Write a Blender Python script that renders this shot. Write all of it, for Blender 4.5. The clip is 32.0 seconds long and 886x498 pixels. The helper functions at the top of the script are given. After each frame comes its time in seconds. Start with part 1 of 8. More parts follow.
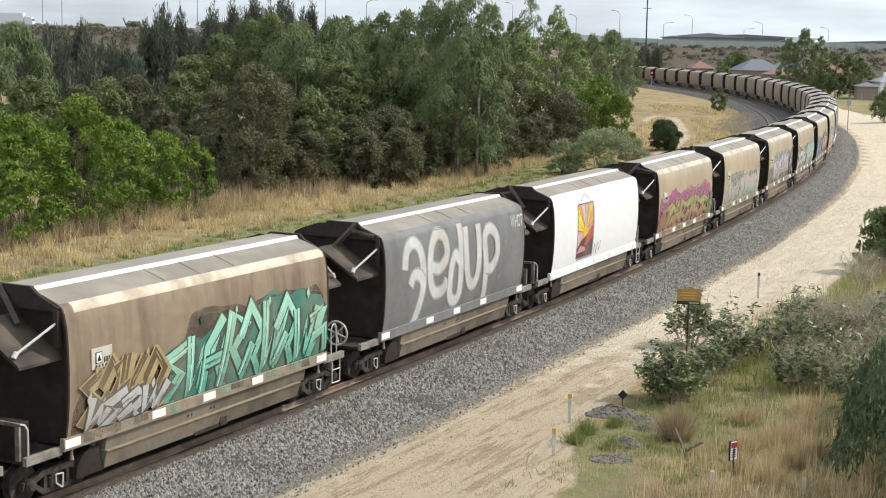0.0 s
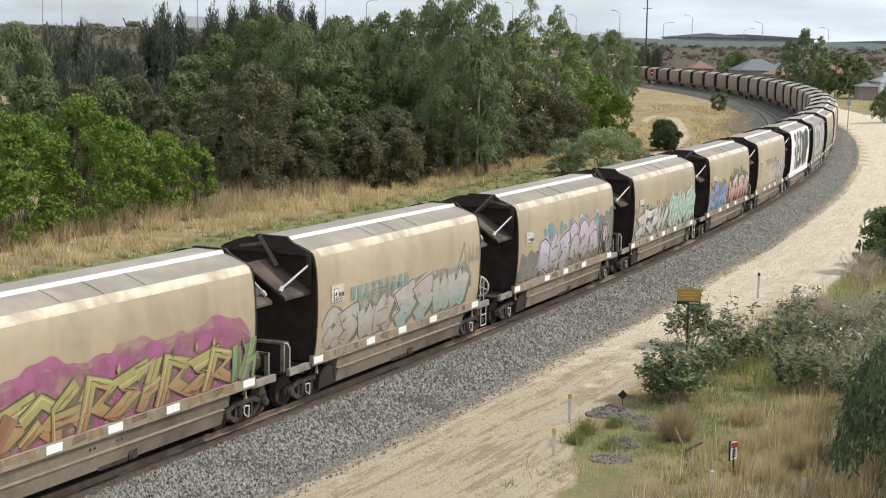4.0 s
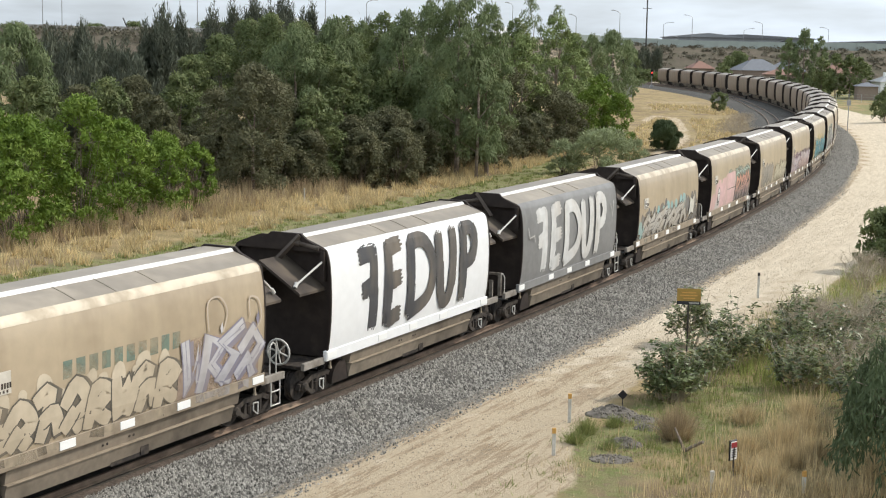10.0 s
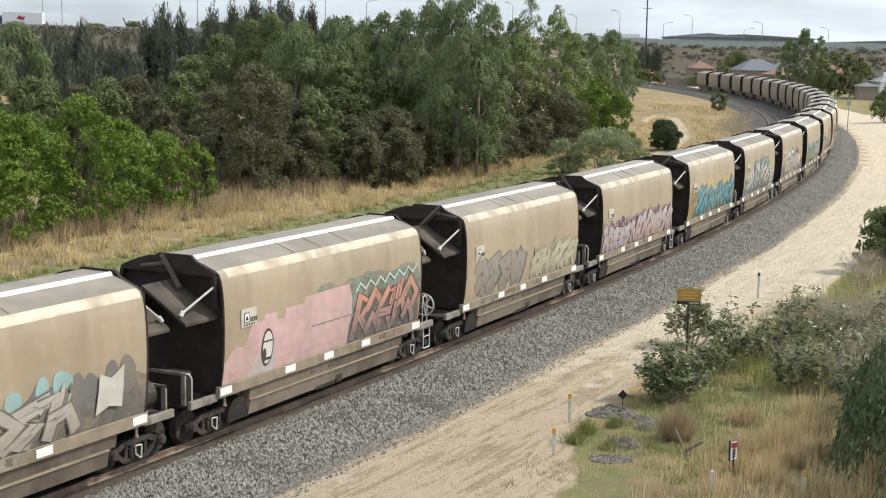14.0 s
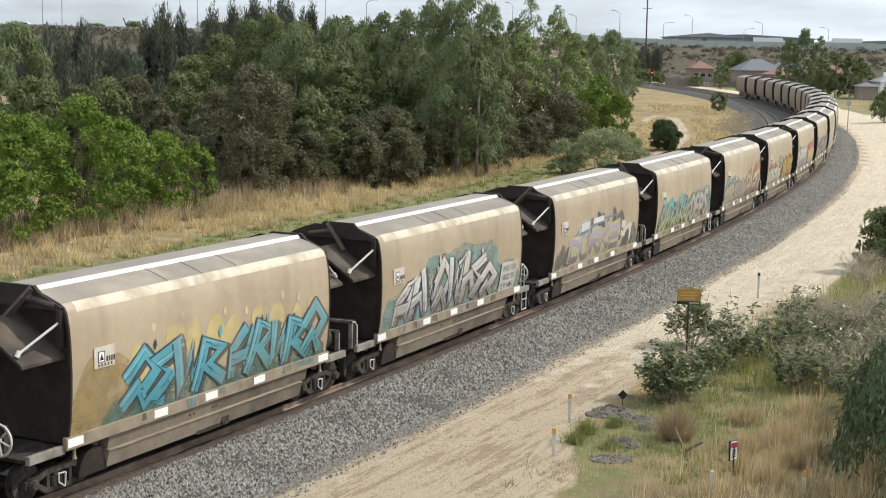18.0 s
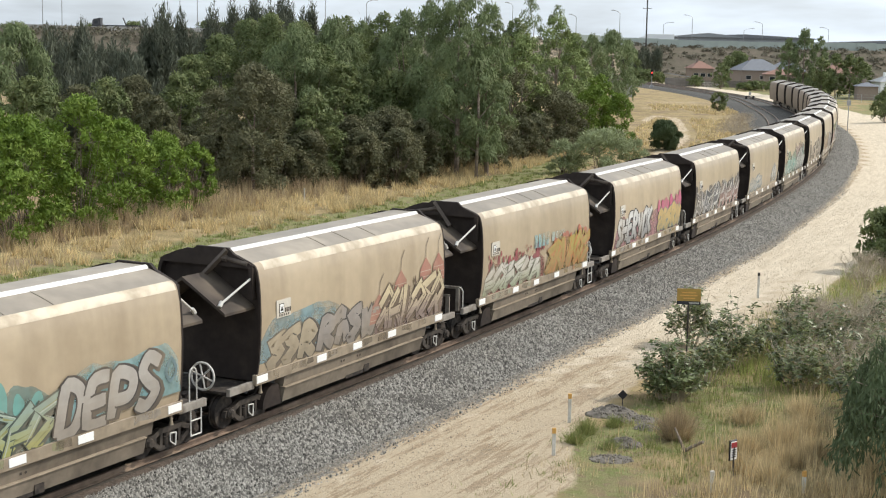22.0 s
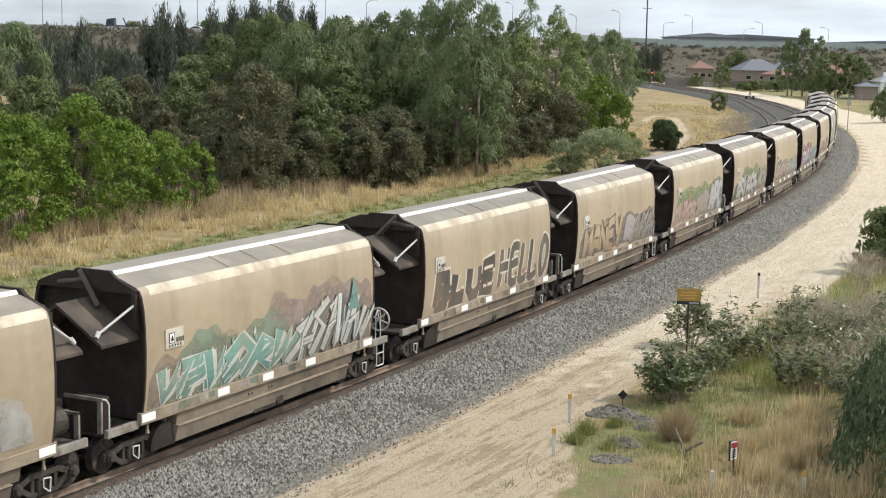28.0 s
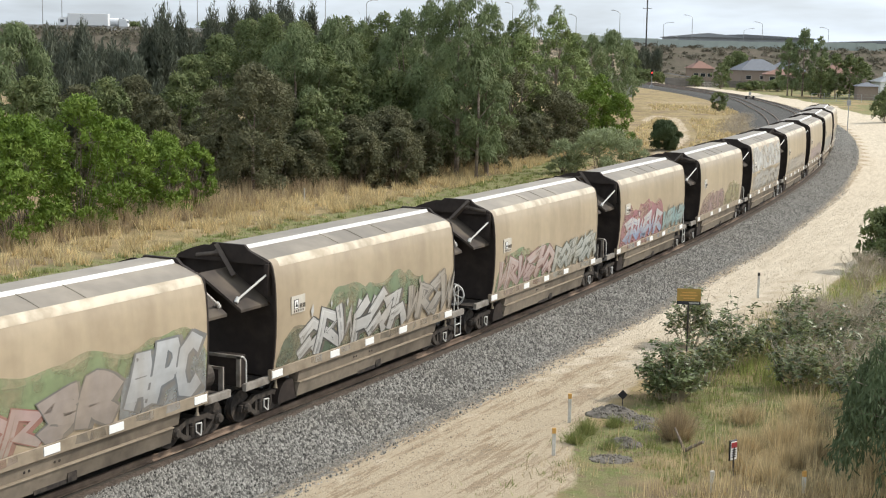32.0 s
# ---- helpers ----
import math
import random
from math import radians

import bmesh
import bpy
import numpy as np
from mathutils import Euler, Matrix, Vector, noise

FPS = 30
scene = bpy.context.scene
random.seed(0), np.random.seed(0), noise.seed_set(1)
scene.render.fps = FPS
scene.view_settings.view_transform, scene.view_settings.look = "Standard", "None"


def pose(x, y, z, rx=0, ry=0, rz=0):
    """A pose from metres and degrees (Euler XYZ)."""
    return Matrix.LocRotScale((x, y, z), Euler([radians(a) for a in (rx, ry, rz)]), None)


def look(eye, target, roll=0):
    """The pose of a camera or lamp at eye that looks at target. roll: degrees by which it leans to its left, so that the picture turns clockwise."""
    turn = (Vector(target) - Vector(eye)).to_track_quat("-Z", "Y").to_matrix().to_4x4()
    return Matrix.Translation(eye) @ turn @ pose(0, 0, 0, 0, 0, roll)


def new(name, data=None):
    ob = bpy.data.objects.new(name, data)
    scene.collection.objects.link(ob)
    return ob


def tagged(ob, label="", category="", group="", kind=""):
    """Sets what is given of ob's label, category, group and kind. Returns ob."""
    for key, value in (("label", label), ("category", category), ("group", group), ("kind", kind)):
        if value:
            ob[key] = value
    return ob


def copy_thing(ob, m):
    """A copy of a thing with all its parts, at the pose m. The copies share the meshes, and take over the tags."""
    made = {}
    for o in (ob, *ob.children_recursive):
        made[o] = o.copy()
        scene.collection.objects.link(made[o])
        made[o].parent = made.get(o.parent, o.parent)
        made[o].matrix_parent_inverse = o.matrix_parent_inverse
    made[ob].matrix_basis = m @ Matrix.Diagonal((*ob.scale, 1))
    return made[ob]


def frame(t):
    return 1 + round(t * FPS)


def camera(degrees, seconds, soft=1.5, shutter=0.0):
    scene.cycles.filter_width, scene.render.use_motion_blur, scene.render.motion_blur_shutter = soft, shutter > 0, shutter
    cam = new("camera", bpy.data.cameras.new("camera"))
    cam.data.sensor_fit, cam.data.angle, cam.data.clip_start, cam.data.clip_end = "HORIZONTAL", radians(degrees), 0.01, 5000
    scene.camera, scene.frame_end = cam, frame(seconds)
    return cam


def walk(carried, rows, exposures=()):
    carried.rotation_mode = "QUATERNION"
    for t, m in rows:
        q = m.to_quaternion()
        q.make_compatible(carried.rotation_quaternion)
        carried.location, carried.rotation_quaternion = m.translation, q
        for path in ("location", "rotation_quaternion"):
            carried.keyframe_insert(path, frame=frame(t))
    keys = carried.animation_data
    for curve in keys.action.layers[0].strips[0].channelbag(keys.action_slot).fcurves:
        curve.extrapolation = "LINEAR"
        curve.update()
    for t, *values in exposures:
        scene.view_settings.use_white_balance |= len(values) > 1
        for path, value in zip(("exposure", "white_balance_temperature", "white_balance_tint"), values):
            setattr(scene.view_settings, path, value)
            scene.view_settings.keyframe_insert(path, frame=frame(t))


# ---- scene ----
# The camera stands still on a bridge beside the line. Rail top is z = 0, the camera looks along +y.
EYE = Vector((0.0, 0.0, 10.1))
cam = camera(33.23, 32.0, soft=1.15)
TILT = radians(7.847)
STILL = look(EYE, EYE + Vector((0, math.cos(TILT), -math.sin(TILT))), 1.01)
walk(cam, [(0.0, STILL), (32.0, STILL)], [(0.0, -0.02), (1.0, -0.05), (3.0, -0.1), (3.5, -0.1), (5.5, -0.05), (7.0, 0.0), (9.0, -0.02), (10.0, -0.06), (11.0, -0.11), (12.0, -0.1), (13.5, -0.03), (17.0, -0.06), (22.0, 0.0), (25.0, -0.04), (29.0, -0.02), (32.0, -0.02)])

# ---- sky and sun: thin bright cloud, low warm sun from beyond the outer side of the curve ----
SUN_AZ, SUN_EL = radians(76), radians(47)   # compass angle from +y towards +x
world = bpy.data.worlds.new("sky")
scene.world = world
world.use_nodes = True
wn = world.node_tree
wn.nodes.clear()


def wnode(kind, **kw):
    n = wn.nodes.new(kind)
    for k, v in kw.items():
        n.inputs[k].default_value = v
    return n


sky = wnode("ShaderNodeTexSky")
sky.sky_type, sky.sun_disc = "NISHITA", False
sky.sun_elevation, sky.sun_rotation = SUN_EL, SUN_AZ
sky.air_density, sky.dust_density, sky.ozone_density = 1.0, 2.5, 1.0
w_co = wnode("ShaderNodeTexCoord")
w_map = wnode("ShaderNodeMapping", Scale=(1.0, 1.0, 5.0))
w_noise = wnode("ShaderNodeTexNoise", Scale=2.2, Detail=6.0, Roughness=0.55)
w_ramp = wnode("ShaderNodeValToRGB")
w_ramp.color_ramp.elements[0].position, w_ramp.color_ramp.elements[1].position = 0.18, 0.50
w_mix = wn.nodes.new("ShaderNodeMixRGB")
w_mix.inputs[2].default_value = (9.6, 10.7, 11.8, 1)
w_bg = wnode("ShaderNodeBackground", Strength=0.1)
w_out = wn.nodes.new("ShaderNodeOutputWorld")
wn.links.new(w_co.outputs["Generated"], w_map.inputs[0])
wn.links.new(w_map.outputs[0], w_noise.inputs[0])
wn.links.new(w_noise.outputs[0], w_ramp.inputs[0])
wn.links.new(w_ramp.outputs[0], w_mix.inputs[0])
wn.links.new(sky.outputs[0], w_mix.inputs[1])
wn.links.new(w_mix.outputs[0], w_bg.inputs[0])
wn.links.new(w_bg.outputs[0], w_out.inputs[0])

sun_data = bpy.data.lights.new("sun", "SUN")
sun_data.energy, sun_data.angle, sun_data.color = 3.7, radians(2.0), (1.0, 0.945, 0.855)
sun = new("sun", sun_data)
SUN_WAY = Vector((math.sin(SUN_AZ) * math.cos(SUN_EL), math.cos(SUN_AZ) * math.cos(SUN_EL), math.sin(SUN_EL)))
sun.matrix_world = look(SUN_WAY * 50, (0, 0, 0))


# ---- materials ----
def material(name, colour, rough=0.8, metal=0.0, grain=0.0, grain_scale=20.0, stain=None, stain_scale=1.0, stain_at=(0.45, 0.7),
             bump=0.0, bump_scale=40.0, spread=0.0, streak=False, spec=0.3, see=0.0, island=0.0, stretch=(1, 1, 1)):
    """A procedural surface: base colour, fine grain, stains of a second colour, bump, and spread from piece to piece."""
    m = bpy.data.materials.new(name)
    m.use_nodes = True
    t = m.node_tree
    N, K = t.nodes, t.links
    b = N["Principled BSDF"]
    b.inputs["Roughness"].default_value, b.inputs["Metallic"].default_value = rough, metal
    b.inputs["Specular IOR Level"].default_value = spec
    co = N.new("ShaderNodeTexCoord")
    mp = N.new("ShaderNodeMapping")
    mp.inputs["Scale"].default_value = stretch
    K.new(co.outputs["Object"], mp.inputs[0])
    rgb = N.new("ShaderNodeRGB")
    rgb.outputs[0].default_value = (*colour, 1)
    last = rgb.outputs[0]

    def noise_of(scale, detail=4.0, vec=None):
        n = N.new("ShaderNodeTexNoise")
        n.inputs["Scale"].default_value, n.inputs["Detail"].default_value = scale, detail
        K.new(vec or mp.outputs[0], n.inputs["Vector"])
        return n.outputs[0]

    def mul(socket, low, high):
        r = N.new("ShaderNodeMapRange")
        r.inputs["From Min"].default_value, r.inputs["From Max"].default_value = 0.25, 0.75
        r.inputs["To Min"].default_value, r.inputs["To Max"].default_value = low, high
        K.new(socket, r.inputs[0])
        return r.outputs[0]

    if stain:
        r = N.new("ShaderNodeValToRGB")
        r.color_ramp.elements[0].position, r.color_ramp.elements[1].position = stain_at
        if streak:
            sm = N.new("ShaderNodeMapping")
            sm.inputs["Scale"].default_value = streak
            K.new(co.outputs["Object"], sm.inputs[0])
            K.new(noise_of(stain_scale, 5.0, sm.outputs[0]), r.inputs[0])
        else:
            K.new(noise_of(stain_scale, 5.0), r.inputs[0])
        mix = N.new("ShaderNodeMixRGB")
        mix.inputs[2].default_value = (*stain, 1)
        K.new(r.outputs[0], mix.inputs[0])
        K.new(last, mix.inputs[1])
        last = mix.outputs[0]
    factors = []
    if grain:
        factors.append(mul(noise_of(grain_scale), 1 - grain, 1 + grain))
    if spread:
        info = N.new("ShaderNodeObjectInfo")
        r = N.new("ShaderNodeMapRange")
        r.inputs["To Min"].default_value, r.inputs["To Max"].default_value = 1 - spread, 1 + spread
        K.new(info.outputs["Random"], r.inputs[0])
        factors.append(r.outputs[0])
    if island:
        info = N.new("ShaderNodeNewGeometry")
        r = N.new("ShaderNodeMapRange")
        r.inputs["To Min"].default_value, r.inputs["To Max"].default_value = 1 - island, 1 + island
        K.new(info.outputs["Random Per Island"], r.inputs[0])
        factors.append(r.outputs[0])
    for fac in factors:
        v = N.new("ShaderNodeVectorMath")
        v.operation = "SCALE"
        K.new(last, v.inputs[0])
        K.new(fac, v.inputs["Scale"])
        last = v.outputs[0]
    K.new(last, b.inputs["Base Color"])
    if bump:
        bn = N.new("ShaderNodeBump")
        bn.inputs["Strength"].default_value, bn.inputs["Distance"].default_value = bump, 0.03
        K.new(noise_of(bump_scale), bn.inputs["Height"])
        K.new(bn.outputs[0], b.inputs["Normal"])
    if see:
        tr = N.new("ShaderNodeBsdfTranslucent")
        K.new(last, tr.inputs[0])
        ms = N.new("ShaderNodeMixShader")
        ms.inputs[0].default_value = see
        K.new(b.outputs[0], ms.inputs[1])
        K.new(tr.outputs[0], ms.inputs[2])
        K.new(ms.outputs[0], N["Material Output"].inputs[0])
    return m


# ---- mesh tools ----
def place(ob, m):
    ob.matrix_basis = m
    return ob


def thing(name, label="", category="", group="", kind=""):
    return tagged(new(name), label, category, group, kind)


def mesh_of(name, verts, faces, mats, smooth=False, index=None):
    me = bpy.data.meshes.new(name)
    me.from_pydata([tuple(v) for v in verts], [], [tuple(f) for f in faces])
    for mt in (mats if isinstance(mats, (list, tuple)) else [mats]):
        me.materials.append(mt)
    if index is not None:
        me.polygons.foreach_set("material_index", np.asarray(index, dtype=np.int32))
    if smooth:
        me.polygons.foreach_set("use_smooth", np.ones(len(me.polygons), dtype=bool))
    me.validate()
    me.update()
    return me


def part(name, data, material_, parent, label=""):
    """Links a bmesh or a mesh as one mesh object under a thing or under a part."""
    if isinstance(data, bmesh.types.BMesh):
        me = bpy.data.meshes.new(name)
        data.normal_update()
        data.to_mesh(me)
        data.free()
        me.materials.append(material_)
    else:
        me = data
    ob = new(name, me)
    ob.parent = parent
    if label:
        tagged(ob, label)
    return ob


def box(bm, x0, x1, y0, y1, z0, z1, bev=0.0, m=None):
    r = bmesh.ops.create_cube(bm, size=1)
    bmesh.ops.scale(bm, vec=(abs(x1 - x0), abs(y1 - y0), abs(z1 - z0)), verts=r["verts"])
    bmesh.ops.translate(bm, vec=((x0 + x1) / 2, (y0 + y1) / 2, (z0 + z1) / 2), verts=r["verts"])
    if bev:
        es = list({e for v in r["verts"] for e in v.link_edges})
        r = bmesh.ops.bevel(bm, geom=es, offset=bev, segments=1, affect="EDGES")
    vs = [v for v in r["verts"]]
    if m is not None:
        bmesh.ops.transform(bm, matrix=m, verts=vs)
    return bm


def tube(bm, a, b, r0, r1=None, seg=8, caps=True):
    a, b = Vector(a), Vector(b)
    d = b - a
    m = Matrix.Translation((a + b) / 2) @ d.to_track_quat("Z", "Y").to_matrix().to_4x4()
    bmesh.ops.create_cone(bm, cap_ends=caps, segments=seg, radius1=r0, radius2=r0 if r1 is None else r1, depth=d.length, matrix=m)
    return bm


def prism(bm, outline, axis, lo, hi):
    """Extrudes an outline of (u, v): axis x gives u = y, v = z; axis y gives u = x, v = z; axis z gives u = x, v = y."""
    def at(u, v, w):
        return {"x": (w, u, v), "y": (u, w, v), "z": (u, v, w)}[axis]
    a = [bm.verts.new(at(u, v, lo)) for u, v in outline]
    b = [bm.verts.new(at(u, v, hi)) for u, v in outline]
    n = len(outline)
    fs = [bm.faces.new(a), bm.faces.new(b[::-1])]
    for i in range(n):
        fs.append(bm.faces.new((a[i], b[i], b[(i + 1) % n], a[(i + 1) % n])))
    bmesh.ops.recalc_face_normals(bm, faces=fs)
    return bm


def B():
    return bmesh.new()


# ---- the line: centre of the main track, its curvature keyed along it ----
WAGON = 14.12
KNOT_S = [-400, -120, -53.4, 0, 35.6, 71.2, 106.8, 142.4, 178.0, 213.6, 249.2, 302.6, 356.0, 409.4, 480.6, 600]
KNOT_K = [0.0, 0.0, 0.00041, 0.00124, 0.0016, 0.00141, 0.0018, 0.00137, 0.00145, 0.00137, 0.00115, 0.0019, 0.0010, 0.0002, 0.0008, 0.0008]
GS = np.arange(-520.0, 760.0, 0.5)
_k = np.interp(GS, KNOT_S, KNOT_K)
_h = np.concatenate([[0], np.cumsum((_k[1:] + _k[:-1]) * 0.25)])
_i0 = int(np.argmin(abs(GS)))
_h = _h - _h[_i0] + 1.1
_x = np.concatenate([[0], np.cumsum((np.cos(_h[1:]) + np.cos(_h[:-1])) * 0.25)])
_y = np.concatenate([[0], np.cumsum((np.sin(_h[1:]) + np.sin(_h[:-1])) * 0.25)])
HALF = 1.39
GX = _x - _x[_i0] - 6.453 - HALF * np.sin(_h)
GY = _y - _y[_i0] + 35.276 + HALF * np.cos(_h)
GH = _h


def line(s, off=0.0):
    """Place and heading of the main track at s metres, off metres to its right (the outer side)."""
    x, y, h = np.interp(s, GS, GX), np.interp(s, GS, GY), np.interp(s, GS, GH)
    return x + off * np.sin(h), y - off * np.cos(h), h


def to_line(x, y):
    """(s, offset to the right) of places, vectorised."""
    x, y = np.atleast_1d(x).astype(float), np.atleast_1d(y).astype(float)
    gs, gx, gy = GS[::6], GX[::6], GY[::6]
    out_s, out_d = np.empty_like(x), np.empty_like(x)
    for i in range(0, len(x), 4000):
        dx, dy = x[i:i + 4000, None] - gx[None], y[i:i + 4000, None] - gy[None]
        j = np.argmin(dx * dx + dy * dy, axis=1)
        h = np.interp(gs[j], GS, GH)
        k = np.arange(len(j))
        ds = dx[k, j] * np.cos(h) + dy[k, j] * np.sin(h)
        out_s[i:i + 4000] = gs[j] + ds
        out_d[i:i + 4000] = dx[k, j] * np.sin(h) - dy[k, j] * np.cos(h)
    return out_s, out_d


def run(t):
    """How far the train has come at t seconds, from where it stood at 13 s; it gathers speed slowly."""
    u = (t - 16) / 16
    late = float(np.interp(t, (0, 1, 6, 10.5, 16.5, 19, 21.5, 23, 25, 32), (-0.04, -0.03, 0.12, 0.25, 0.27, 0.15, 0.12, 0.04, 0.0, 0.05)))
    return 35.907 + late + u * (193.216 + u * (7.285 + u * (0.321 - u * 1.117)))


# ---- ground ----
GROUND = -0.7


def smooth(a, b, v):
    u = np.clip((v - a) / (b - a), 0, 1)
    return u * u * (3 - 2 * u)


def wave(x, y, k, seed):
    r = np.random.RandomState(seed)
    v = np.zeros_like(x)
    for _ in range(6):
        a, ph, sc = r.uniform(0, 6.28), r.uniform(0, 6.28), k * r.uniform(0.6, 1.8)
        v += np.sin((x * np.cos(a) + y * np.sin(a)) * sc + ph)
    return v / 6


def freeway_y(x):
    """The motorway on its bank: nearer behind the wood, farther off beyond the houses."""
    return 388 + 152 * smooth(-60, 60, x)


def ground_height(x, y, d):
    """Level formation, humps in the verges, a bank up to the motorway behind the trees."""
    z = np.full_like(x, GROUND)
    verge = smooth(6.5, 9.5, d)
    z += verge * (0.12 * wave(x, y, 0.9, 1) + 0.22 * wave(x, y, 0.25, 2) + 0.1)
    left = smooth(9, 16, -d)
    z += left * (0.15 * wave(x, y, 0.6, 3) + 0.3 * wave(x, y, 0.12, 4))
    fy_ = freeway_y(x)
    z += smooth(fy_ - 52, fy_ - 9, y) * (12.9 - 1.6 * smooth(20, 90, x))
    road = np.exp(-((d - 5.6) / 0.35) ** 2) + np.exp(-((d - 7.0) / 0.35) ** 2)
    z -= 0.05 * road
    return z


PATH = [(30.2, 226.4), (34.5, 244.5), (36.4, 238.0), (34.6, 220.0), (32.8, 206.9), (30.4, 188.0), (28.0, 175.2), (25.0, 163.0), (21.5, 152.0)]


def path_way(x, y):
    """Distance from the sandy path inside the curve; counted short along the view's depth."""
    best = np.full_like(np.asarray(x, float), 1e9)
    for (xa, ya), (xb, yb) in zip(PATH[:-1], PATH[1:]):
        u = np.clip(((x - xa) * (xb - xa) + (y - ya) * (yb - ya)) / ((xb - xa) ** 2 + (yb - ya) ** 2), 0, 1)
        best = np.minimum(best, np.hypot(x - xa - u * (xb - xa), y - ya - u * (yb - ya)))
    return best


def axis(spans):
    out = [spans[0][0]]
    for lo, hi, step in spans:
        n = max(1, int(round((hi - lo) / step)))
        out += list(np.linspace(lo, hi, n + 1)[1:])
    return np.array(out)


gxs = axis([(-3000, -700, 300), (-700, -200, 40), (-200, -60, 6), (-60, 40, 0.8), (40, 110, 1.6), (110, 260, 8), (260, 700, 40), (700, 3000, 300)])
gys = axis([(-500, -60, 40), (-60, 20, 5), (20, 70, 0.7), (70, 200, 1.3), (200, 260, 2), (260, 420, 4), (420, 600, 8), (600, 1200, 60), (1200, 4500, 400)])
mx, my = np.meshgrid(gxs, gys)
fx, fy = mx.ravel(), my.ravel()
fs_, fd_ = to_line(fx, fy)
fz = ground_height(fx, fy, fd_)
nx_, ny_ = len(gxs), len(gys)
ii = np.arange(nx_ * ny_).reshape(ny_, nx_)
quads = np.stack([ii[:-1, :-1], ii[:-1, 1:], ii[1:, 1:], ii[1:, :-1]], -1).reshape(-1, 4)


def ground_material():
    m = bpy.data.materials.new("earth_sand_and_grass")
    m.use_nodes = True
    t = m.node_tree
    N, K = t.nodes, t.links
    b = N["Principled BSDF"]
    b.inputs["Roughness"].default_value, b.inputs["Specular IOR Level"].default_value = 0.95, 0.1
    geo = N.new("ShaderNodeNewGeometry")

    def noise_of(scale, detail=5.0, rough=0.6):
        n = N.new("ShaderNodeTexNoise")
        n.inputs["Scale"].default_value, n.inputs["Detail"].default_value, n.inputs["Roughness"].default_value = scale, detail, rough
        K.new(geo.outputs["Position"], n.inputs["Vector"])
        return n.outputs[0]

    def ramp(sock, lo, hi, c0=(0, 0, 0), c1=(1, 1, 1)):
        r = N.new("ShaderNodeValToRGB")
        r.color_ramp.elements[0].position, r.color_ramp.elements[1].position = lo, hi
        r.color_ramp.elements[0].color, r.color_ramp.elements[1].color = (*c0, 1), (*c1, 1)
        K.new(sock, r.inputs[0])
        return r.outputs[0]

    def mix(fac, a, c):
        x = N.new("ShaderNodeMixRGB")
        K.new(fac, x.inputs[0])
        for i, v in ((1, a), (2, c)):
            if isinstance(v, tuple):
                x.inputs[i].default_value = (*v, 1)
            else:
                K.new(v, x.inputs[i])
        return x.outputs[0]

    def mask(name, spread, scale):
        a = N.new("ShaderNodeAttribute")
        a.attribute_name = name
        s = N.new("ShaderNodeMath")
        s.operation = "MULTIPLY_ADD"
        s.inputs[1].default_value, s.inputs[2].default_value = spread, -spread / 2
        K.new(noise_of(scale, 6.0), s.inputs[0])
        ad = N.new("ShaderNodeMath")
        K.new(a.outputs["Fac"], ad.inputs[0])
        K.new(s.outputs[0], ad.inputs[1])
        return ramp(ad.outputs[0], 0.42, 0.58)

    dry = mix(ramp(noise_of(0.9), 0.4, 0.62), (0.36, 0.275, 0.15), (0.24, 0.19, 0.10))
    dry = mix(ramp(noise_of(0.16, 6.0, 0.7), 0.50, 0.62), dry, (0.22, 0.165, 0.105))
    green = mix(ramp(noise_of(1.7), 0.38, 0.62), (0.175, 0.20, 0.075), (0.24, 0.225, 0.11))
    green = mix(ramp(noise_of(2.6, 7.0, 0.7), 0.5, 0.6), green, (0.21, 0.165, 0.105))
    grass = mix(mask("green", 0.9, 0.5), dry, green)
    scrub = mix(ramp(noise_of(0.25), 0.4, 0.6), (0.135, 0.113, 0.088), (0.105, 0.094, 0.068))
    grass = mix(mask("scrub", 0.3, 0.1), grass, scrub)
    sand = mix(ramp(noise_of(0.35), 0.35, 0.68), (0.40, 0.315, 0.222), (0.33, 0.245, 0.158))
    sand = mix(ramp(noise_of(5.0, 8.0, 0.75), 0.46, 0.66), sand, (0.27, 0.215, 0.15))
    along, across, tread_map = N.new("ShaderNodeAttribute"), N.new("ShaderNodeAttribute"), N.new("ShaderNodeCombineXYZ")
    along.attribute_name, across.attribute_name = "along", "across"
    K.new(along.outputs["Fac"], tread_map.inputs[0])
    K.new(across.outputs["Fac"], tread_map.inputs[1])
    tr = N.new("ShaderNodeTexNoise")
    tr.inputs["Scale"].default_value, tr.inputs["Detail"].default_value, tr.inputs["Roughness"].default_value = 1.0, 9.0, 0.8
    K.new(tread_map.outputs[0], tr.inputs["Vector"])
    sand = mix(ramp(tr.outputs[0], 0.50, 0.72), sand, (0.30, 0.232, 0.16))
    sand = mix(ramp(tr.outputs[0], 0.47, 0.33), sand, (0.47, 0.385, 0.275))
    sand = mix(ramp(noise_of(2.4, 9.0, 0.85), 0.55, 0.70), sand, (0.26, 0.20, 0.135))
    sand = mix(mask("pale", 0.5, 0.5), sand, mix(ramp(tr.outputs[0], 0.36, 0.62), (0.66, 0.575, 0.45), (0.50, 0.42, 0.315)))
    sand = mix(mask("gravel", 0.9, 3.0), sand, mix(ramp(noise_of(14.0), 0.4, 0.6), (0.26, 0.235, 0.20), (0.13, 0.12, 0.105)))
    last = mix(mask("sand", 0.75, 0.9), grass, sand)
    K.new(last, b.inputs["Base Color"])
    bn = N.new("ShaderNodeBump")
    bn.inputs["Strength"].default_value, bn.inputs["Distance"].default_value = 0.9, 0.10
    hsum = N.new("ShaderNodeMath")
